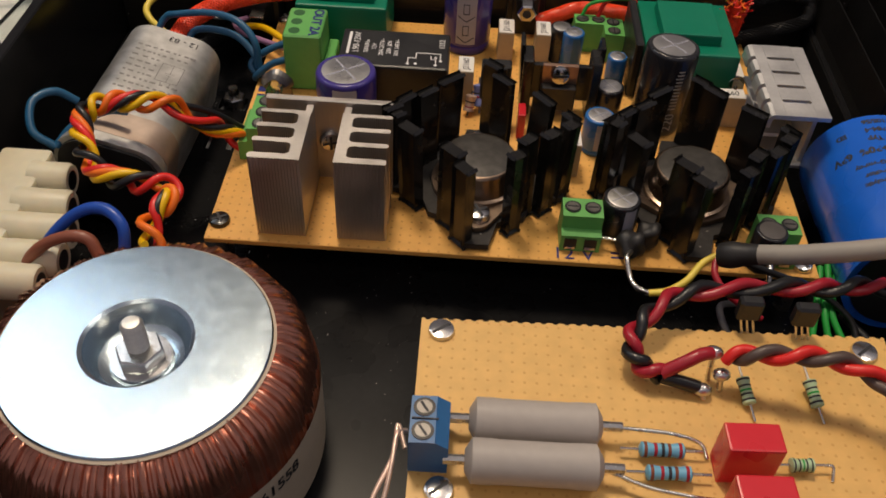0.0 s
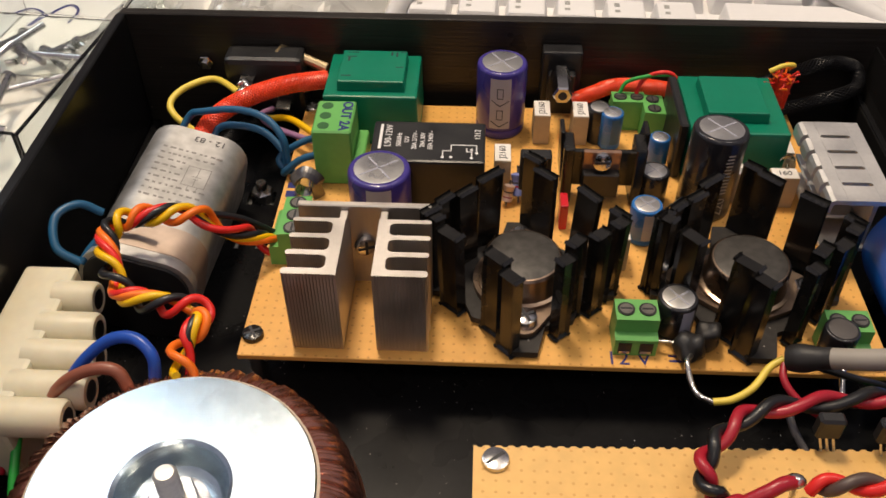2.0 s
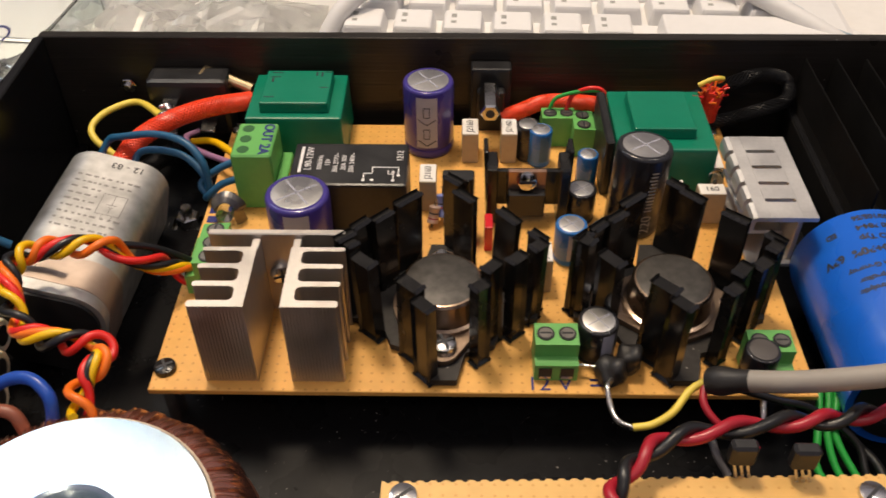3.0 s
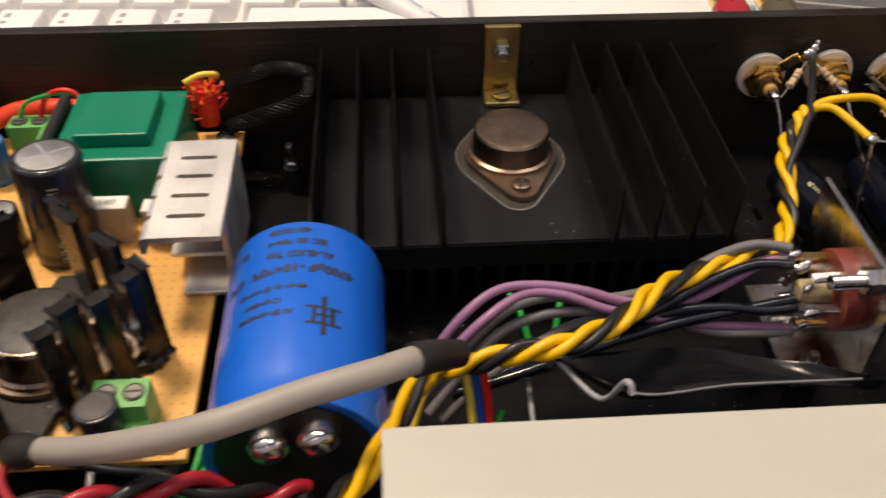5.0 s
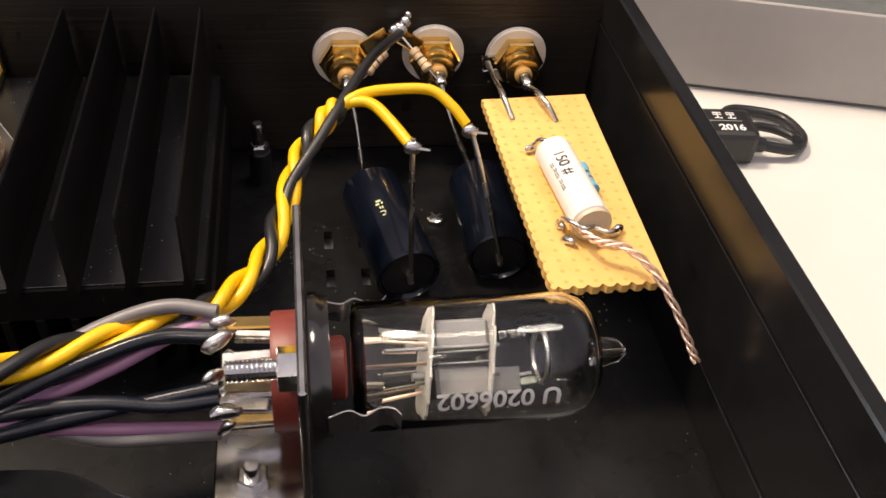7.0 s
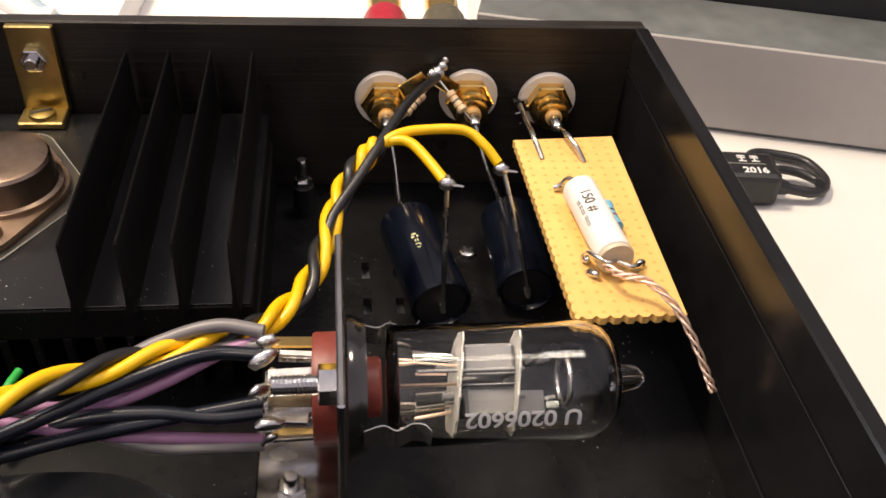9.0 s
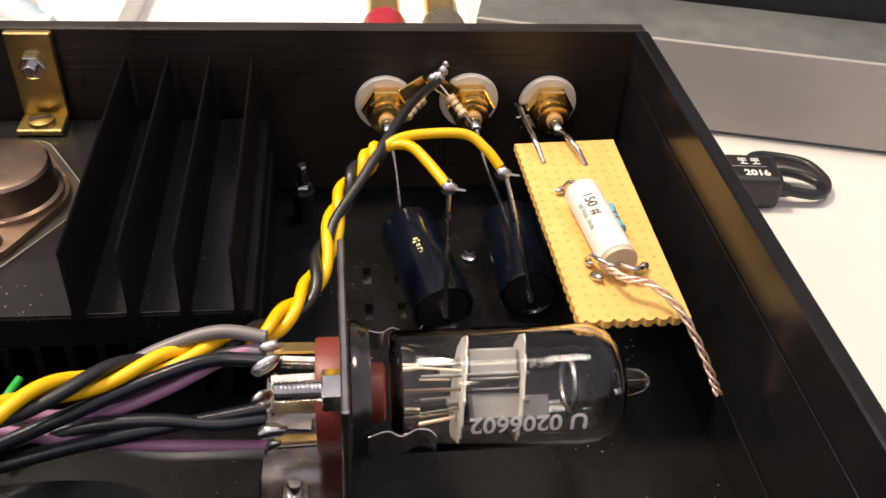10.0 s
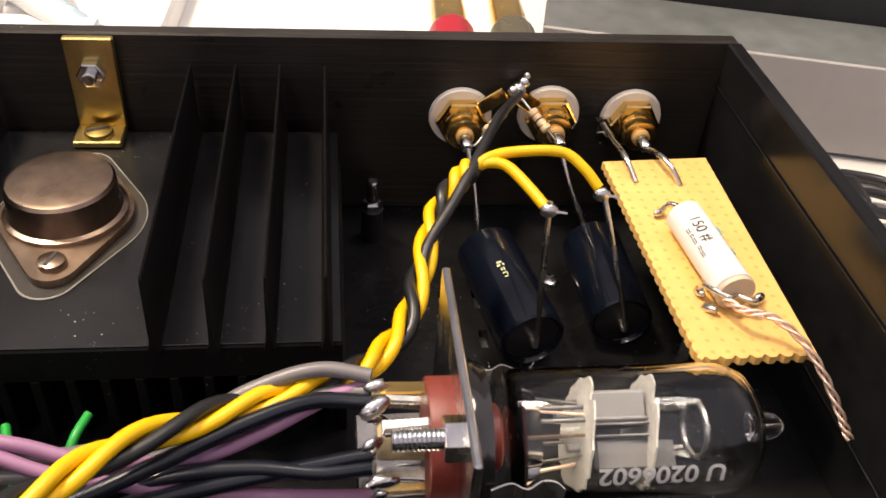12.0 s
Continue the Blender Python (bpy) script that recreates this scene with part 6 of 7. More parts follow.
wire("wire", [(-0.0839, 0.1918, 0.0260), (-0.0894, 0.1928, 0.0300), (-0.0910, 0.1996, 0.0340), (-0.0870, 0.2049, 0.0340), (-0.0823, 0.2065, 0.0300)], 0.0011, W_TEAL, "teal wire looping beside the filter can")
wire("wire", [(-0.0839, 0.1918, 0.0260), (-0.0798, 0.1958, 0.0300), (-0.0720, 0.1990, 0.0330), (-0.0660, 0.1990, 0.0335)], 0.0011, W_TEAL, "teal wire crossing the filter can")
wire("wire", [(-0.0759, 0.2500, 0.0220), (-0.0720, 0.2540, 0.0280), (-0.0675, 0.2533, 0.0300), (-0.0569, 0.2519, 0.0320), (-0.0478, 0.2480, 0.0320), (-0.0425, 0.2441, 0.0280), (-0.0415, 0.2425, 0.0200)], 0.0011, W_TEAL, "blue wire from filter can to board")
wire("wire", [(-0.0654, 0.2480, 0.0200), (-0.0640, 0.2530, 0.0240), (-0.0581, 0.2524, 0.0260), (-0.0491, 0.2493, 0.0260), (-0.0431, 0.2453, 0.0220), (-0.0420, 0.2430, 0.0190)], 0.0011, W_TEAL, "blue wire from filter can to board")
wire("wire", [(-0.0326, 0.2475, 0.0265), (-0.0389, 0.2463, 0.0240), (-0.0442, 0.2452, 0.0200), (-0.0433, 0.2432, 0.0180), (-0.0400, 0.2420, 0.0170)], 0.0011, W_TEAL, "blue wire looping into the tall terminal")
wire("wire", [(-0.0326, 0.2417, 0.0240), (-0.0375, 0.2415, 0.0220), (-0.0421, 0.2412, 0.0180), (-0.0435, 0.2440, 0.0150)], 0.0011, W_TEAL, "blue wire looping into the tall terminal")
wire("wire", [(-0.0600, 0.2680, 0.0270), (-0.0708, 0.2790, 0.0250), (-0.0794, 0.2755, 0.0240), (-0.0834, 0.2701, 0.0220), (-0.0813, 0.2654, 0.0200), (-0.0745, 0.2620, 0.0160)], 0.0011, W_PALE, "yellow-green earth wire at the mains inlet")
braided_tube([(-0.0720, 0.2440, 0.0180), (-0.0662, 0.2560, 0.0250), (-0.0571, 0.2640, 0.0280), (-0.0461, 0.2710, 0.0285), (-0.0345, 0.2780, 0.0265)], 0.0029, "thick red braided sleeve behind the filter can")
braid("braided_sleeve", [(-0.0707, 0.2688, 0.0060), (-0.0576, 0.2770, 0.0110), (-0.0464, 0.2805, 0.0130), (-0.0345, 0.2825, 0.0130)], 0.0028, BLACK_BRAID, "black braided sleeve along the chassis floor")
wire("wire", [(-0.0525, 0.2680, 0.0180), (-0.0445, 0.2648, 0.0200), (-0.0335, 0.2530, 0.0220)], 0.0011, W_YELLOW, "short yellow wire into the tall terminal")
wire("wire", [(-0.0527, 0.2764, 0.0160), (-0.0554, 0.2711, 0.0170), (-0.0498, 0.2632, 0.0180), (-0.0335, 0.2500, 0.0220)], 0.0010, W_PURPLE, "violet wire into the tall terminal")
braided_tube([(0.0440, 0.2790, 0.0200), (0.0500, 0.2795, 0.0225), (0.0580, 0.2820, 0.0240), (0.0706, 0.2830, 0.0230), (0.0800, 0.2835, 0.0210)], 0.0024, "red braided sleeve along the rear panel")
wire("wire", [(0.0580, 0.2755, 0.0255), (0.0600, 0.2765, 0.0290), (0.0660, 0.2760, 0.0315), (0.0705, 0.2752, 0.0325), (0.0742, 0.2748, 0.0325)], 0.0006, W_GREEN, "thin green wire over the rear terminal")
wire("wire", [(0.0632, 0.2755, 0.0255), (0.0650, 0.2765, 0.0300), (0.0690, 0.2755, 0.0330), (0.0730, 0.2750, 0.0330), (0.0755, 0.2742, 0.0300)], 0.0007, W_RED, "thin red wire over the rear terminal")
braid("braided_sleeve", [(0.1007, 0.2800, 0.0260), (0.1118, 0.2820, 0.0300), (0.1219, 0.2850, 0.0320), (0.1285, 0.2850, 0.0320), (0.1325, 0.2840, 0.0300), (0.1314, 0.2800, 0.0260), (0.1203, 0.2788, 0.0220), (0.1100, 0.2794, 0.0180)], 0.0020, BLACK_BRAID, "black braided sleeve looping beside the heatsink")
fr = thing("frayed_sleeve", (0.1065, 0.2740, 0.0290), "frayed red sleeve end with bright threads", "cable sleeve")
rng = random.Random(5)
for k in range(46):
    a, b = rng.uniform(0, 6.28), rng.uniform(-0.5, 1.2)
    p = Vector((rng.uniform(-0.0035, 0.0035), rng.uniform(-0.003, 0.003), rng.uniform(-0.004, 0.005)))
    q = p + Vector((math.cos(a), math.sin(a), b)) * rng.uniform(0.0018, 0.0036)
    part("thread", rod(bmesh.new(), p, q, 0.00035, None, 5), W_RED if k % 3 else W_ORANGE, fr)
part("core", rod(bmesh.new(), (0, 0, -0.006), (0.0004, 0.001, 0.004), 0.0026, 0.0030, 12), RED_BRAID, fr)
wire("wire", [(0.1020, 0.2745, 0.0350), (0.1060, 0.2750, 0.0368), (0.1095, 0.2765, 0.0360), (0.1090, 0.2790, 0.0335)], 0.0008, W_PALE, "yellow-green wire curling through the frayed sleeve")

# thick grey cable from the board to the valve wiring
gc = thing("grey_cable", (0.0859, 0.1698, 0.0240), "thick grey jacketed cable with black shrink ends", "cable")
go = Vector((0.0859, 0.1698, 0.0240))
gl_line = smooth_line([(0.0859, 0.1698, 0.0240), (0.0917, 0.1668, 0.0278), (0.1012, 0.1621, 0.0334), (0.1141, 0.1577, 0.0408), (0.1262, 0.1570, 0.0452), (0.1389, 0.1612, 0.0462), (0.1500, 0.1646, 0.0464), (0.1574, 0.1690, 0.0444), (0.1642, 0.1758, 0.0376)], 10)
part("jacket", sweep(bmesh.new(), [p - go for p in gl_line[6:72]], 0.0024, 18), CABLE_GREY, gc, smooth=60)
part("shrink_tube", sweep(bmesh.new(), [p - go for p in gl_line[:13]], lambda s: 0.0029 + 0.0004 * math.sin(5 * s), 16), SHRINK, gc, "black shrink tube", 60)
part("shrink_tube", sweep(bmesh.new(), [p - go for p in gl_line[68:]], lambda s: 0.0030 - 0.0005 * s, 16), SHRINK, gc, "black shrink tube", 60)
wire("wire", [(0.0850, 0.1700, 0.0235), (0.0817, 0.1685, 0.0220), (0.0777, 0.1642, 0.0200), (0.0733, 0.1623, 0.0180), (0.0690, 0.1621, 0.0170)], 0.0009, W_PALE, "yellow wire below the board's edge")
wire("tinned_lead", [(0.0690, 0.1621, 0.0170), (0.0660, 0.1635, 0.0175), (0.0646, 0.1665, 0.0180), (0.0640, 0.1710, 0.0200), (0.0657, 0.1745, 0.0190)], 0.0007, TIN, "bare tinned lead hanging off the board")
wire("wire", [(0.0850, 0.1695, 0.0230), (0.0845, 0.1650, 0.0215), (0.0880, 0.1610, 0.0190), (0.0960, 0.1580, 0.0150)], 0.0009, W_DRED, "dark red wire below the board's edge")
wire("wire", [(0.0900, 0.1690, 0.0235), (0.1010, 0.1680, 0.0200), (0.1115, 0.1690, 0.0150), (0.1208, 0.1642, 0.0100), (0.1225, 0.1580, 0.0060)], 0.0009, W_BLACK, "thin black wire below the board")
wire("tinned_lead", [(0.0995, 0.1745, 0.0200), (0.0990, 0.1700, 0.0205), (0.0985, 0.1670, 0.0190), (0.0982, 0.1640, 0.0170)], 0.0008, SOLDER, "bright soldered lead at the board's edge")

wire("wire", [(-0.0870, 0.1630, 0.0170), (-0.0852, 0.1570, 0.0205), (-0.0846, 0.1520, 0.0205), (-0.0838, 0.1458, 0.0190), (-0.0830, 0.1380, 0.0150), (-0.0826, 0.1300, 0.0080)], 0.0011, W_GREEN, "green wire dropping from the terminal strip")
wire("wire", [(-0.0880, 0.1590, 0.0170), (-0.0866, 0.1530, 0.0190), (-0.0876, 0.1480, 0.0170), (-0.0890, 0.1410, 0.0100)], 0.0012, W_DRED, "dark red wire dropping from the terminal strip")

# heavy twisted pairs to the lower board
twist("twisted_pair", [(0.1375, 0.1600, 0.0215), (0.1292, 0.1590, 0.0225), (0.1182, 0.1571, 0.0300), (0.1080, 0.1545, 0.0310), (0.0975, 0.1530, 0.0320), (0.0833, 0.1497, 0.0335), (0.0715, 0.1469, 0.0340), (0.0634, 0.1405, 0.0340), (0.0591, 0.1340, 0.0330), (0.0604, 0.1290, 0.0315), (0.0650, 0.1272, 0.0305)],
      0.0012, 0.00125, (W_DRED, W_BLACK), 6.5, "heavy twisted dark red and black pair", n=12)
wire("wire", [(0.0650, 0.1272, 0.0300), (0.0690, 0.1264, 0.0295), (0.0728, 0.1258, 0.0288)], 0.0015, W_BLACK, "black wire soldered to the board")
wire("wire", [(0.0648, 0.1270, 0.0312), (0.0695, 0.1282, 0.0340), (0.0726, 0.1295, 0.0350), (0.0749, 0.1304, 0.0345)], 0.0014, W_DRED, "dark red wire soldered to the board")
twist("twisted_pair", [(0.0775, 0.1292, 0.0345), (0.0817, 0.1283, 0.0375), (0.0882, 0.1273, 0.0390), (0.0946, 0.1266, 0.0400), (0.1012, 0.1250, 0.0395), (0.1069, 0.1214, 0.0380), (0.1100, 0.1150, 0.0340), (0.1110, 0.1080, 0.0300), (0.1100, 0.1020, 0.0290)],
      0.0011, 0.00120, (W_RED, surface("umber_insulation", (0.09, 0.06, 0.05), 0.4)), 4.0, "heavy twisted red and dark brown pair", n=12)
for at, r in (((0.0752, 0.1306, 0.0345), 0.0016), ((0.0772, 0.1278, 0.0310), 0.0015), ((0.0735, 0.1255, 0.0286), 0.0016)):
    s = thing("solder_joint", at, "dull solder joint at the wire ends", "solder joint", "solder joints")
    bm = bmesh.new()
    bmesh.ops.create_icosphere(bm, subdivisions=2, radius=r, matrix=Matrix.Diagonal((1.3, 1, 0.9, 1)))
    part("solder", bm, SOLDER, s, smooth=80)
    part("leg", rod(bmesh.new(), (0, 0, 0), (0.0005, -0.0010, 0.0268 - at[2]), 0.0006, None, 7), TIN, s)

# green and grey wires on the floor between the boards
for k, (dx, dy) in enumerate(((0, 0), (0.0022, 0.001), (0.004, -0.001))):
    wire("wire", [(0.1160 + dx, 0.1790 + dy, 0.0130), (0.1150 + dx, 0.1740, 0.0120), (0.1128 + dx, 0.1660, 0.0100), (0.1120 + dx * 2, 0.1580, 0.0060), (0.1200 + dx, 0.1500 - dy, 0.0040), (0.1330, 0.1480 + dx, 0.0040)], 0.0009, W_GREEN, "bright green wire below the board")
wire("wire", [(0.1210, 0.1690, 0.0060), (0.1245, 0.1600, 0.0080), (0.1245, 0.1520, 0.0080), (0.1215, 0.1460, 0.0040)], 0.0010, W_BLACK, "thin black wire looping on the floor")
wire("wire", [(0.0905, 0.1560, 0.0080), (0.0880, 0.1600, 0.0110), (0.0885, 0.1650, 0.0110), (0.0940, 0.1690, 0.0080)], 0.0009, W_GREY, "dark grey wire looping on the floor")

# wiring to the valve socket
twist("twisted_pair", [(0.1320, 0.1337, 0.0400), (0.1416, 0.1462, 0.0360), (0.1492, 0.1601, 0.0300), (0.1585, 0.1800, 0.0270), (0.1660, 0.1796, 0.0300), (0.1752, 0.1785, 0.0340), (0.1842, 0.1783, 0.0360), (0.1945, 0.1836, 0.0360), (0.2043, 0.1931, 0.0340), (0.2165, 0.2023, 0.0300), (0.2280, 0.2069, 0.0285), (0.2357, 0.2115, 0.0280), (0.2420, 0.2200, 0.0275), (0.2455, 0.2311, 0.0285), (0.2490, 0.2430, 0.0315), (0.2530, 0.2485, 0.0345), (0.2560, 0.2510, 0.0360)],
      0.0013, 0.00105, (W_YELLOW, W_YELLOW, W_BLACK), 8.5, "twisted yellow and black wires to the phono sockets", n=14)
wire("wire", [(0.2560, 0.2512, 0.0358), (0.2590, 0.2514, 0.0370), (0.2620, 0.2502, 0.0372), (0.2649, 0.2465, 0.0360), (0.2679, 0.2412, 0.0345)], 0.00105, W_YELLOW, "yellow wire bending to a capacitor lead")
wire("wire", [(0.2560, 0.2508, 0.0362), (0.2600, 0.2524, 0.0378), (0.2655, 0.2530, 0.0384), (0.2728, 0.2532, 0.0380), (0.2766, 0.2508, 0.0360), (0.2791, 0.2485, 0.0335)], 0.00105, W_YELLOW, "yellow wire bending to a capacitor lead")
wire("wire", [(0.2457, 0.2300, 0.0290), (0.2470, 0.2355, 0.0310), (0.2522, 0.2435, 0.0345), (0.2568, 0.2518, 0.0370), (0.2635, 0.2676, 0.0366), (0.2706, 0.2830, 0.0330)], 0.0010, W_BLACK, "black sleeved wire to the solder joint")
VALVE_WIRES = (
    (W_PURPLE, 0.0010, [(0.1579, 0.1903, 0.0140), (0.1604, 0.1916, 0.0200), (0.1670, 0.1946, 0.0280), (0.1740, 0.1981, 0.0310), (0.1820, 0.1990, 0.0310), (0.1910, 0.1980, 0.0300), (0.2001, 0.1968, 0.0275), (0.2120, 0.1982, 0.0252), (0.2210, 0.2012, 0.0262), (0.2300, 0.2046, 0.0290), (0.2362, 0.2062, 0.0302)]),
    (W_PURPLE, 0.0010, [(0.1539, 0.1850, 0.0120), (0.1637, 0.1896, 0.0220), (0.1709, 0.1930, 0.0280), (0.1789, 0.1974, 0.0300), (0.1869, 0.1969, 0.0300), (0.1969, 0.1949, 0.0270), (0.2150, 0.1950, 0.0220), (0.2362, 0.1955, 0.0190)]),
    (W_GREY, 0.0011, [(0.1561, 0.1844, 0.0120), (0.1666, 0.1907, 0.0220), (0.1758, 0.1954, 0.0280), (0.1849, 0.1976, 0.0290), (0.1931, 0.1980, 0.0270), (0.2081, 0.2010, 0.0270), (0.2200, 0.2060, 0.0300), (0.2290, 0.2075, 0.0320), (0.2364, 0.2060, 0.0320)]),
    (W_GREY, 0.0011, [(0.1592, 0.1830, 0.0120), (0.1725, 0.1930, 0.0220), (0.1828, 0.1954, 0.0260), (0.1930, 0.1961, 0.0260), (0.2035, 0.1974, 0.0240), (0.2186, 0.1945, 0.0200), (0.2290, 0.1945, 0.0190), (0.2362, 0.1950, 0.0185)]),
    (W_GREY, 0.0011, [(0.1619, 0.1830, 0.0100), (0.1733, 0.1885, 0.0180), (0.1867, 0.1947, 0.0220), (0.1974, 0.1982, 0.0220), (0.2150, 0.2030, 0.0230), (0.2280, 0.2060, 0.0280), (0.2362, 0.2050, 0.0300)]),
    (W_NAVY, 0.00115, [(0.1641, 0.1860, 0.0140), (0.1763, 0.1883, 0.0180), (0.1915, 0.1899, 0.0240), (0.2070, 0.1947, 0.0280), (0.2186, 0.2005, 0.0290), (0.2280, 0.2035, 0.0300), (0.2362, 0.2030, 0.0300)]),
    (W_NAVY, 0.00115, [(0.1699, 0.1884, 0.0120), (0.1814, 0.1922, 0.0160), (0.1970, 0.1940, 0.0220), (0.2094, 0.1958, 0.0250), (0.2200, 0.1965, 0.0250), (0.2290, 0.1960, 0.0240), (0.2362, 0.1965, 0.0240)]),
    (W_NAVY, 0.00115, [(0.1660, 0.1850, 0.0160), (0.1790, 0.1860, 0.0200), (0.1930, 0.1890, 0.0230), (0.2080, 0.1930, 0.0240), (0.2220, 0.1960, 0.0240), (0.2362, 0.1980, 0.0250)]),
)
words = {W_PURPLE.name: "violet", W_GREY.name: "grey", W_NAVY.name: "blue-black"}
for mat, r, pts in VALVE_WIRES:
    wire("wire", pts, r, mat, words[mat.name] + " wire arching to the valve socket", group="valve wires", n=10)
for mat, dx in ((W_PALE, 0.0), (W_BLUE, 0.0016), (W_RED, 0.0032)):
    wire("wire", [(0.1650, 0.1800, 0.0330), (0.1655 + dx, 0.1795, 0.0300), (0.1668 + dx, 0.1770, 0.0230), (0.1672 + dx, 0.1720, 0.0150), (0.1660 + dx, 0.1660, 0.0080)], 0.0008, mat, "coloured core leaving the grey cable")
for k in range(3):
    wire("wire", [(0.1585 - 0.003 * k, 0.1830, 0.0200 - 0.002 * k), (0.1560 - 0.003 * k, 0.1780, 0.0150), (0.1540 - 0.002 * k, 0.1720, 0.0100), (0.1510, 0.1650, 0.0060)], 0.0010, (W_PALE, W_PURPLE, W_GREY)[k], "wire dropping towards the chassis floor")
for p, q in (((0.1835, 0.2070, 0.0050), (0.1800, 0.2180, 0.0100)), ((0.1895, 0.2090, 0.0060), (0.1925, 0.2190, 0.0110)), ((0.1800, 0.2040, 0.0040), (0.1890, 0.2060, 0.0060)), ((0.1720, 0.1800, 0.0040), (0.1745, 0.1850, 0.0090))):
    m2 = [(a + b) / 2 for a, b in zip(p, q)]
    m2[2] += 0.002
    wire("wire", [p, tuple(m2), q], 0.0008, W_GREEN, "short bright green wire end near the heatsink", group="green wire ends")

# leads at the phono sockets and capacitors
wire("tinned_lead", [(0.2592, 0.2742, 0.0252), (0.2606, 0.2705, 0.0190), (0.2620, 0.2645, 0.0075)], 0.0005, TIN, "tinned lead from phono socket to capacitor")
wire("tinned_lead", [(0.2786, 0.2742, 0.0258), (0.2808, 0.2695, 0.0190), (0.2862, 0.2645, 0.0075)], 0.0005, TIN, "tinned lead from phono socket to capacitor")
wire("tinned_lead", [(0.2684, 0.2376, 0.0066), (0.2685, 0.2352, 0.0070), (0.2684, 0.2352, 0.0110), (0.2683, 0.2378, 0.0220), (0.2682, 0.2408, 0.0362)], 0.0005, TIN, "stiff tinned lead standing up to a yellow wire")
wire("tinned_lead", [(0.2868, 0.2418, 0.0064), (0.2867, 0.2390, 0.0068), (0.2860, 0.2390, 0.0105), (0.2828, 0.2435, 0.0230), (0.2797, 0.2482, 0.0338)], 0.0005, TIN, "stiff tinned lead standing up to a yellow wire")
for at in ((0.2682, 0.2405, 0.0345), (0.2797, 0.2478, 0.0325)):
    s = thing("solder_joint", at, "bright solder joint on a standing lead", "solder joint", "solder joints")
    bm = bmesh.new()
    bmesh.ops.create_icosphere(bm, subdivisions=2, radius=0.0011, matrix=Matrix.Diagonal((1.5, 1, 1.3, 1)))
    part("solder", bm, SOLDER, s, smooth=80)
    part("stray_strand", rod(bmesh.new(), (0, 0, 0), (0.0030, -0.0012, 0.0002), 0.0004, 0.0002, 6), TIN, s)
wire("tinned_lead", [(0.2905, 0.2850, 0.0248), (0.2900, 0.2760, 0.0265), (0.2898, 0.2660, 0.0285), (0.2912, 0.2610, 0.0258)], 0.0006, TIN, "tinned lead from phono socket to small board")
wire("tinned_lead", [(0.2973, 0.2742, 0.0251), (0.2970, 0.2670, 0.0285), (0.2982, 0.2625, 0.0285), (0.3000, 0.2600, 0.0258)], 0.0006, TIN, "tinned lead from phono socket to small board")
twist("twisted_pair", [(0.2950, 0.2232, 0.0290), (0.2968, 0.2196, 0.0298), (0.3010, 0.2172, 0.0302), (0.3050, 0.2130, 0.0282), (0.3078, 0.2085, 0.0245), (0.3098, 0.2045, 0.0205), (0.3108, 0.2022, 0.0182)], 0.0005, 0.00027, (BARE_COPPER, BARE_COPPER, BARE_COPPER), 4.0, "bare twisted copper wires off the small board", n=12, seg=6)

ej = thing("solder_joint", (-0.0592, 0.2690, 0.0268), "bright ragged solder joint at the mains inlet", "solder joint", "solder joints")
bm = bmesh.new()
for x, y, z, r in ((0, 0, 0, 0.0018), (0.0014, 0.0005, 0.0016, 0.0011), (0.0023, -0.0006, -0.0004, 0.0010), (-0.0007, 0.0005, 0.0028, 0.0009), (-0.0018, 0.0, -0.0008, 0.0009)):
    bmesh.ops.create_icosphere(bm, subdivisions=2, radius=r, matrix=Matrix.Translation((x, y, z)) @ pose(0, 0, 0, 30, x * 3e4, 20) @ Matrix.Diagonal((1.5, 0.8, 1.2, 1)))
part("solder", bm, SOLDER, ej, smooth=70)
# ---- things on the table round the chassis ----
kb = thing("keyboard", pose(0.1800, 0.3830, -0.004, 0, 0, -2.5), "white computer keyboard behind the chassis", "keyboard")
part("case", box(bmesh.new(), (-0.0975, 0.020, 0.0060), (0.205, 0.135, 0.0120), 0.003, None, 2), KEY_WHITE, kb)
for row in range(5):
    for col in range(9):
        x = -0.1850 + 0.0190 * col + (0.0045 * row if row % 2 else 0)
        if row == 0 and col > 5:
            continue
        y = -0.0360 + 0.0190 * row
        k = part("key", box(bmesh.new(), (x, y, 0.0150), (0.0172, 0.0172, 0.0075), 0.0012, None, 2, 0.82), KEY_WHITE, kb)
        part("legend", slab(bmesh.new(), (x - 0.0044, y + 0.0008, 0.01878), (x - 0.0024, y + 0.0036, 0.01884)), GREY_INK, k)
        part("legend", slab(bmesh.new(), (x - 0.0044, y - 0.0036, 0.01878), (x - 0.0024, y - 0.0018, 0.01884)), GREY_INK, k)
part("space_bar", box(bmesh.new(), (-0.0400, -0.0360, 0.0150), (0.0640, 0.0172, 0.0075), 0.0012, None, 2, 0.96), KEY_WHITE, kb)
wire("white_cable", [(-0.0240, 0.3480, 0.0040), (-0.0100, 0.3600, 0.0200), (0.0200, 0.3820, 0.0240), (0.0800, 0.3950, 0.0240), (0.1300, 0.3740, 0.0220), (0.1700, 0.3450, 0.0120), (0.1900, 0.3300, 0.0020)], 0.0036, KEY_WHITE, "thick off-white cable lying over the keyboard", "cable", n=12, seg=14)
wire("blue_cable", [(0.0500, 0.4080, 0.0240), (0.1000, 0.3900, 0.0240), (0.1500, 0.3640, 0.0180), (0.1800, 0.3500, 0.0080), (0.2300, 0.3480, 0.0030), (0.2900, 0.3700, 0.0030)], 0.0024, surface("pale_blue_jacket", (0.32, 0.42, 0.50), 0.5), "pale blue cable lying over the keyboard", "cable", n=12, seg=12)
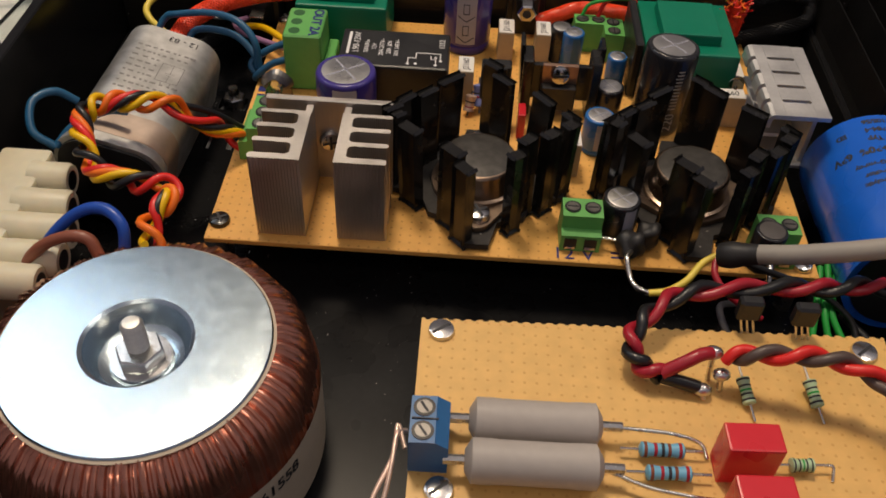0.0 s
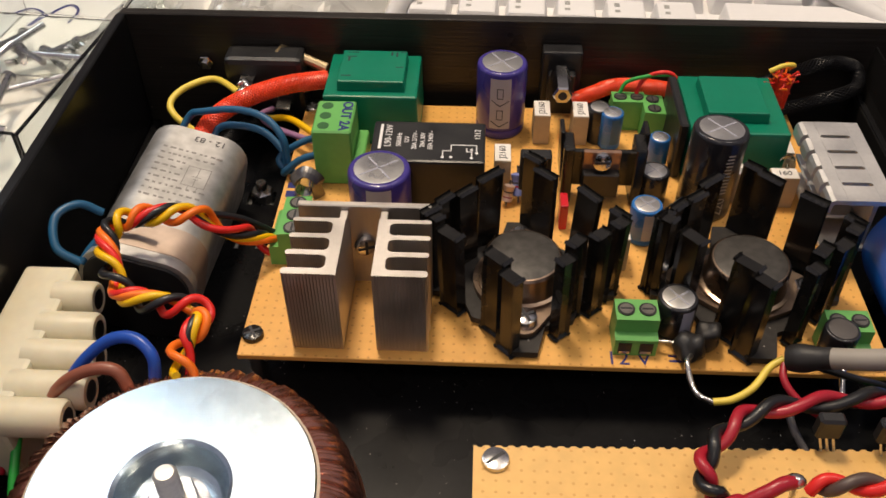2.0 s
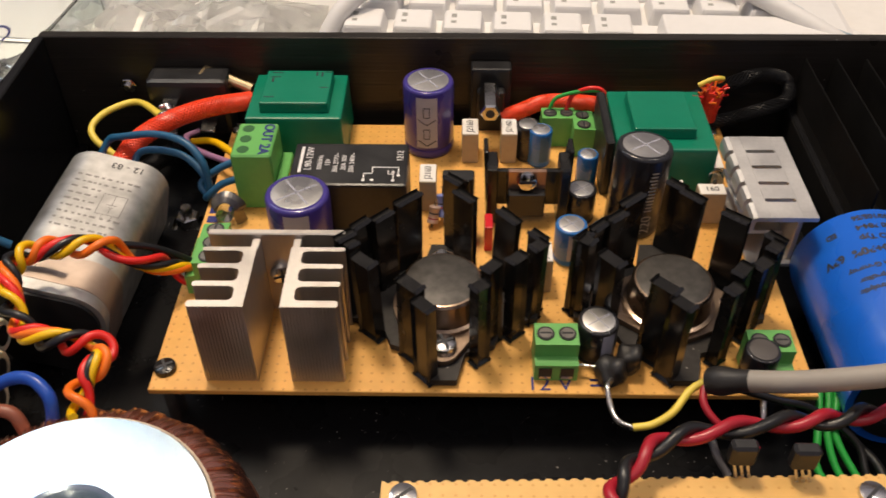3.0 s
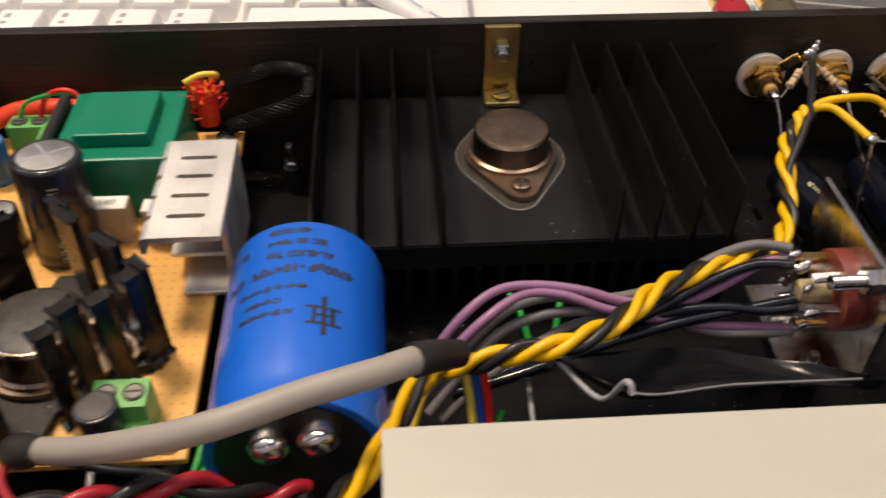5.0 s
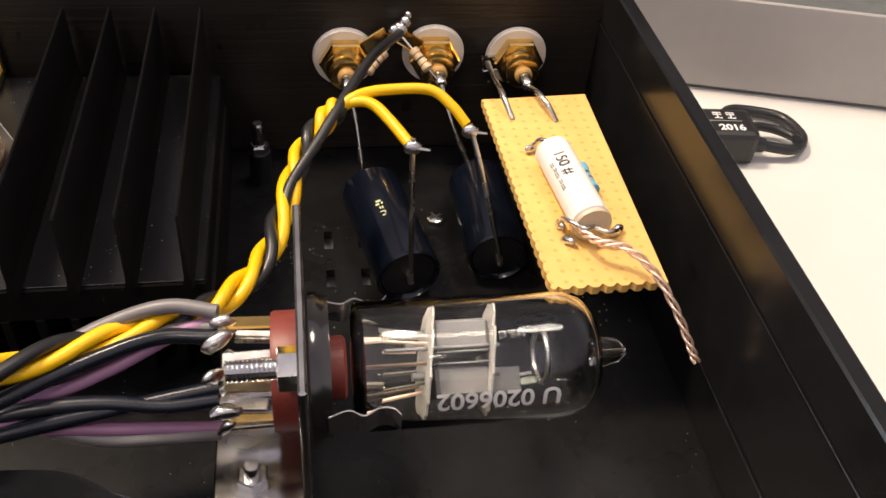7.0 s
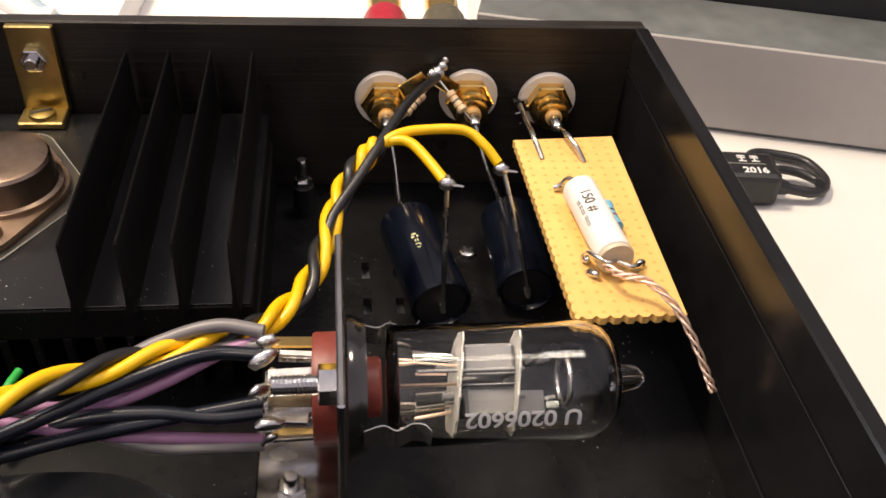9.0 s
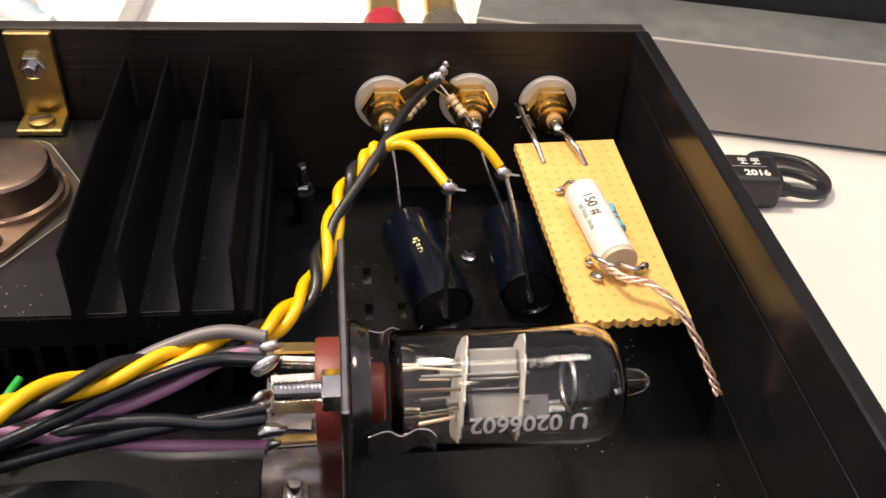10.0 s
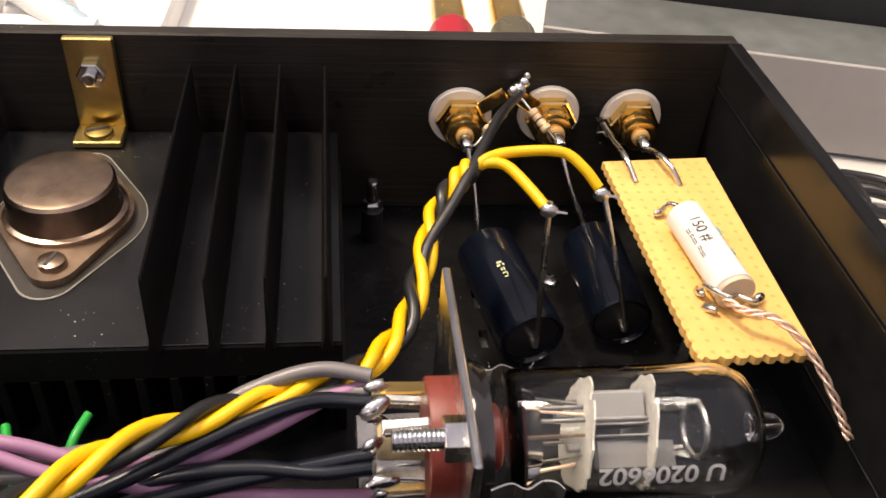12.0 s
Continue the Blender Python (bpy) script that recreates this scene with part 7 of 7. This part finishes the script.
wire("white_cable", [(0.1500, 0.3900, 0.0060), (0.1850, 0.3620, 0.0030), (0.2050, 0.3380, 0.0020), (0.2300, 0.3260, 0.0020), (0.2500, 0.3500, 0.0020)], 0.0030, KEY_WHITE, "thick off-white cable lying on the table", "cable", n=12, seg=14)
sheet = bmesh.new()
box(sheet, (0, 0, 0), (0.110, 0.150, 0.0004))
solo("paper_sheet", sheet, PAPER, "white paper sheet lying on the table", "paper", at=pose(-0.1550, 0.4000, -0.0034, 0, 0, 12))
bm = sweep(bmesh.new(), smooth_line([(-0.0200, 0.004, 0.0002), (-0.0120, 0.008, 0.0002), (-0.0060, 0.002, 0.0002), (-0.0100, -0.008, 0.0002), (0.0020, 0.008, 0.0002), (0.0080, 0.004, 0.0002), (0.0060, -0.008, 0.0002)], 8), 0.0007, 6, True, 0.3)
solo("pen_scribble", bm, BLUE_INK, "blue pen scribble on the paper", "writing", at=pose(-0.1640, 0.3700, -0.0031, 0, 0, 10))
solo("paper_sheet", box(bmesh.new(), (0, 0, 0), (0.130, 0.110, 0.0004)), PAPER, "white paper sheet lying on the table", "paper", at=pose(0.2300, 0.4050, -0.0034, 0, 0, -4))

# clear box of bolts beside the chassis
bx = thing("parts_box", pose(-0.1500, 0.3080, -0.004, 0, 0, -6), "clear plastic box holding loose bolts", "storage box")
for a, b in (((-0.035, -0.060, 0), (0.035, 0.060, 0.0016)), ((-0.035, -0.060, 0.0017), (-0.0334, 0.060, 0.030)), ((0.0334, -0.060, 0.0017), (0.035, 0.060, 0.030)), ((-0.0332, 0.0584, 0.0017), (0.0332, 0.060, 0.030)), ((-0.0332, -0.060, 0.0017), (0.0332, -0.0584, 0.030)), ((-0.0332, 0.012, 0.0017), (0.0332, 0.0132, 0.028))):
    p = part("panel", slab(bmesh.new(), a, b, 0.0003), CLEAR, bx)
    p.visible_shadow = False
rng = random.Random(9)
for k in range(24):
    L = rng.uniform(0.012, 0.030)
    bo = thing("bolt", pose(-0.1500 + rng.uniform(-0.024, 0.024), 0.3080 + rng.uniform(-0.048, 0.050), 0.0010 + rng.uniform(0, 0.009), 90 + rng.uniform(-14, 14), 0, rng.uniform(0, 360)), "loose bright steel bolt in the clear box", "bolt", "loose bolts")
    part("shank", turn(bmesh.new(), [(0.0013, 0), (0.0013, L)], 10), STEEL, bo, smooth=40)
    part("head", turn(bmesh.new(), [(0.0026, -0.0020), (0.0026, 0)], 6 if k % 2 else 16), STEEL, bo)

# plugs behind the rear panel
for x, mat, label in ((0.2600, W_DRED, "dark red and gold phono plug behind the panel"), (0.2752, surface("olive_plug_body", (0.09, 0.08, 0.05), 0.35), "dark and gold phono plug behind the panel")):
    pl = thing("phono_plug", pose(x, 0.2920, 0.0246, -86, 0, -2), label, "phono plug", "phono plugs")
    part("collar", turn(bmesh.new(), [(0.0056, 0.0), (0.0058, 0.030), (0.0054, 0.0316)], 24), mat, pl, smooth=40)
    part("shell", turn(bmesh.new(), [(0.0045, 0.0317), (0.0045, 0.040), (0.0038, 0.060), (0.0034, 0.075)], 24), GOLD, pl, "gold plug shell", 40)

# grey device, dark screen foot and black lead beside the chassis
gd = thing("grey_device", pose(0.3531, 0.3185, -0.004, 0, 0, -14.2), "flat pale grey desktop device with darker top", "device")
part("front_face", slab(bmesh.new(), (-0.068, 0.0, 0.0014), (0.40, 0.0012, 0.0276), 0.0003, 1), LIGHT_GREY, gd)
part("top", slab(bmesh.new(), (-0.068, 0.0013, 0.0240), (0.40, 0.0272, 0.0278), 0.0005), STONE_GREY, gd, "speckled dark grey top")
part("base", slab(bmesh.new(), (-0.067, 0.0013, 0.0), (0.40, 0.0270, 0.0239)), STONE_GREY, gd)
part("screen_edge", slab(bmesh.new(), (-0.050, 0.0273, 0.0), (0.40, 0.060, 0.0950), 0.002), BLACK_PLASTIC, gd, "black screen edge")
part("button", rod(bmesh.new(), (0.066, -0.0004, 0.0190), (0.066, 0.0002, 0.0190), 0.0018, None, 14), BLACK_PLASTIC, gd)
ul = thing("adapter_lead", pose(0.3466, 0.2885, -0.004, 0, 0, -5), "black adapter plug with looped lead and white print", "adapter")
part("plug", box(bmesh.new(), (0, 0, 0.0050), (0.0290, 0.0120, 0.0092), 0.0016, None, 2), BLACK_PLASTIC, ul)
writing("marking", "2016", 0.0033, pose(0.0078, -0.0030, 0.00966, 0, 0, 0), WHITE_INK, ul, bold=0.03)
for k in range(2):
    bm = bmesh.new()
    for x0, y0, w, h in ((0.0, 0.0012, 0.0022, 0.0004), (0.0, 0.0004, 0.0022, 0.0004), (0.0009, -0.0010, 0.0004, 0.0024), (0.0002, -0.0011, 0.0008, 0.0004), (0.0014, -0.0011, 0.0008, 0.0004)):
        slab(bm, (0.0042 + 0.0034 * k + x0, 0.0020 + y0, 0.00962), (0.0042 + 0.0034 * k + x0 + w, 0.0020 + y0 + h, 0.0097))
    part("print_mark", bm, WHITE_INK, ul, "small white printed sign")
part("print_rule", slab(bmesh.new(), (-0.012, -0.0002, 0.00962), (0.0110, 0.0, 0.0097)), GREY_INK, ul)
part("strain_relief", rod(bmesh.new(), (0.0146, -0.0022, 0.0046), (0.0176, -0.0022, 0.0040), 0.0024, 0.0018, 14), BLACK_PLASTIC, ul)
part("lead", sweep(bmesh.new(), smooth_line([(0.0146, 0.0030, 0.0050), (0.0182, 0.0062, 0.0040), (0.0240, 0.0064, 0.0030), (0.0280, 0.0030, 0.0030), (0.0268, -0.0004, 0.0046)], 8), 0.0012, 10), BLACK_PLASTIC, ul, smooth=60)
part("lead", sweep(bmesh.new(), smooth_line([(0.0100, 0.0062, 0.0040), (0.0112, 0.0112, 0.0034), (0.0150, 0.0158, 0.0026), (0.0225, 0.0160, 0.0020), (0.0285, 0.0134, 0.0020), (0.0308, 0.0060, 0.0022), (0.0290, 0.0005, 0.0024), (0.0248, -0.0024, 0.0030), (0.0176, -0.0024, 0.0040)], 8), 0.0014, 10), BLACK_PLASTIC, ul, smooth=60)


def plastic_bag(at, wide, deep, high, seed, rz, label):
    """A crumpled bag: an uneven folded sheet with sharp creases."""
    bm = bmesh.new()
    nx, ny = 54, 36
    rows = []
    for i in range(nx + 1):
        row = []
        for j in range(ny + 1):
            u, v = i / nx - 0.5, j / ny - 0.5
            p = Vector((u * wide * 34, v * deep * 34, seed))
            crease = 1 - abs(noise.noise(p)) * 2.2
            fine = 1 - abs(noise.noise(p * 2.7 + Vector((3, 1, 2)))) * 2
            dome = max(0.0, 1 - (2 * u) ** 4) * max(0.0, 1 - (2 * v) ** 4)
            edge = 1 + 0.10 * noise.noise(Vector((u * 5, v * 5, seed + 7)))
            row.append(bm.verts.new((u * wide * edge, v * deep * edge, 0.0008 + high * dome * max(0.05, 0.45 + 0.4 * crease + 0.18 * fine))))
        rows.append(row)
    for i in range(nx):
        for j in range(ny):
            bm.faces.new((rows[i][j], rows[i + 1][j], rows[i + 1][j + 1], rows[i][j + 1]))
    bmesh.ops.solidify(bm, geom=bm.faces[:], thickness=0.0003)
    return solo("plastic_bag", bm, BAG_FILM, label, "plastic bag", "crumpled plastic bags", at=pose(*at, 0, 0, rz))


BAG_FILM = surface("milky_plastic_film", (0.80, 0.80, 0.77), 0.22, 0, 0.06, 200, 0.1)
BAG_FILM.node_tree.nodes["Principled BSDF"].inputs["Transmission Weight"].default_value = 0.45
plastic_bag((-0.0880, 0.3520, -0.004), 0.110, 0.110, 0.020, 1.3, -8, "crumpled milky plastic bag behind the chassis")
plastic_bag((-0.1100, 0.4800, -0.004), 0.180, 0.120, 0.024, 5.1, 12, "crumpled milky plastic bag further back on the table")
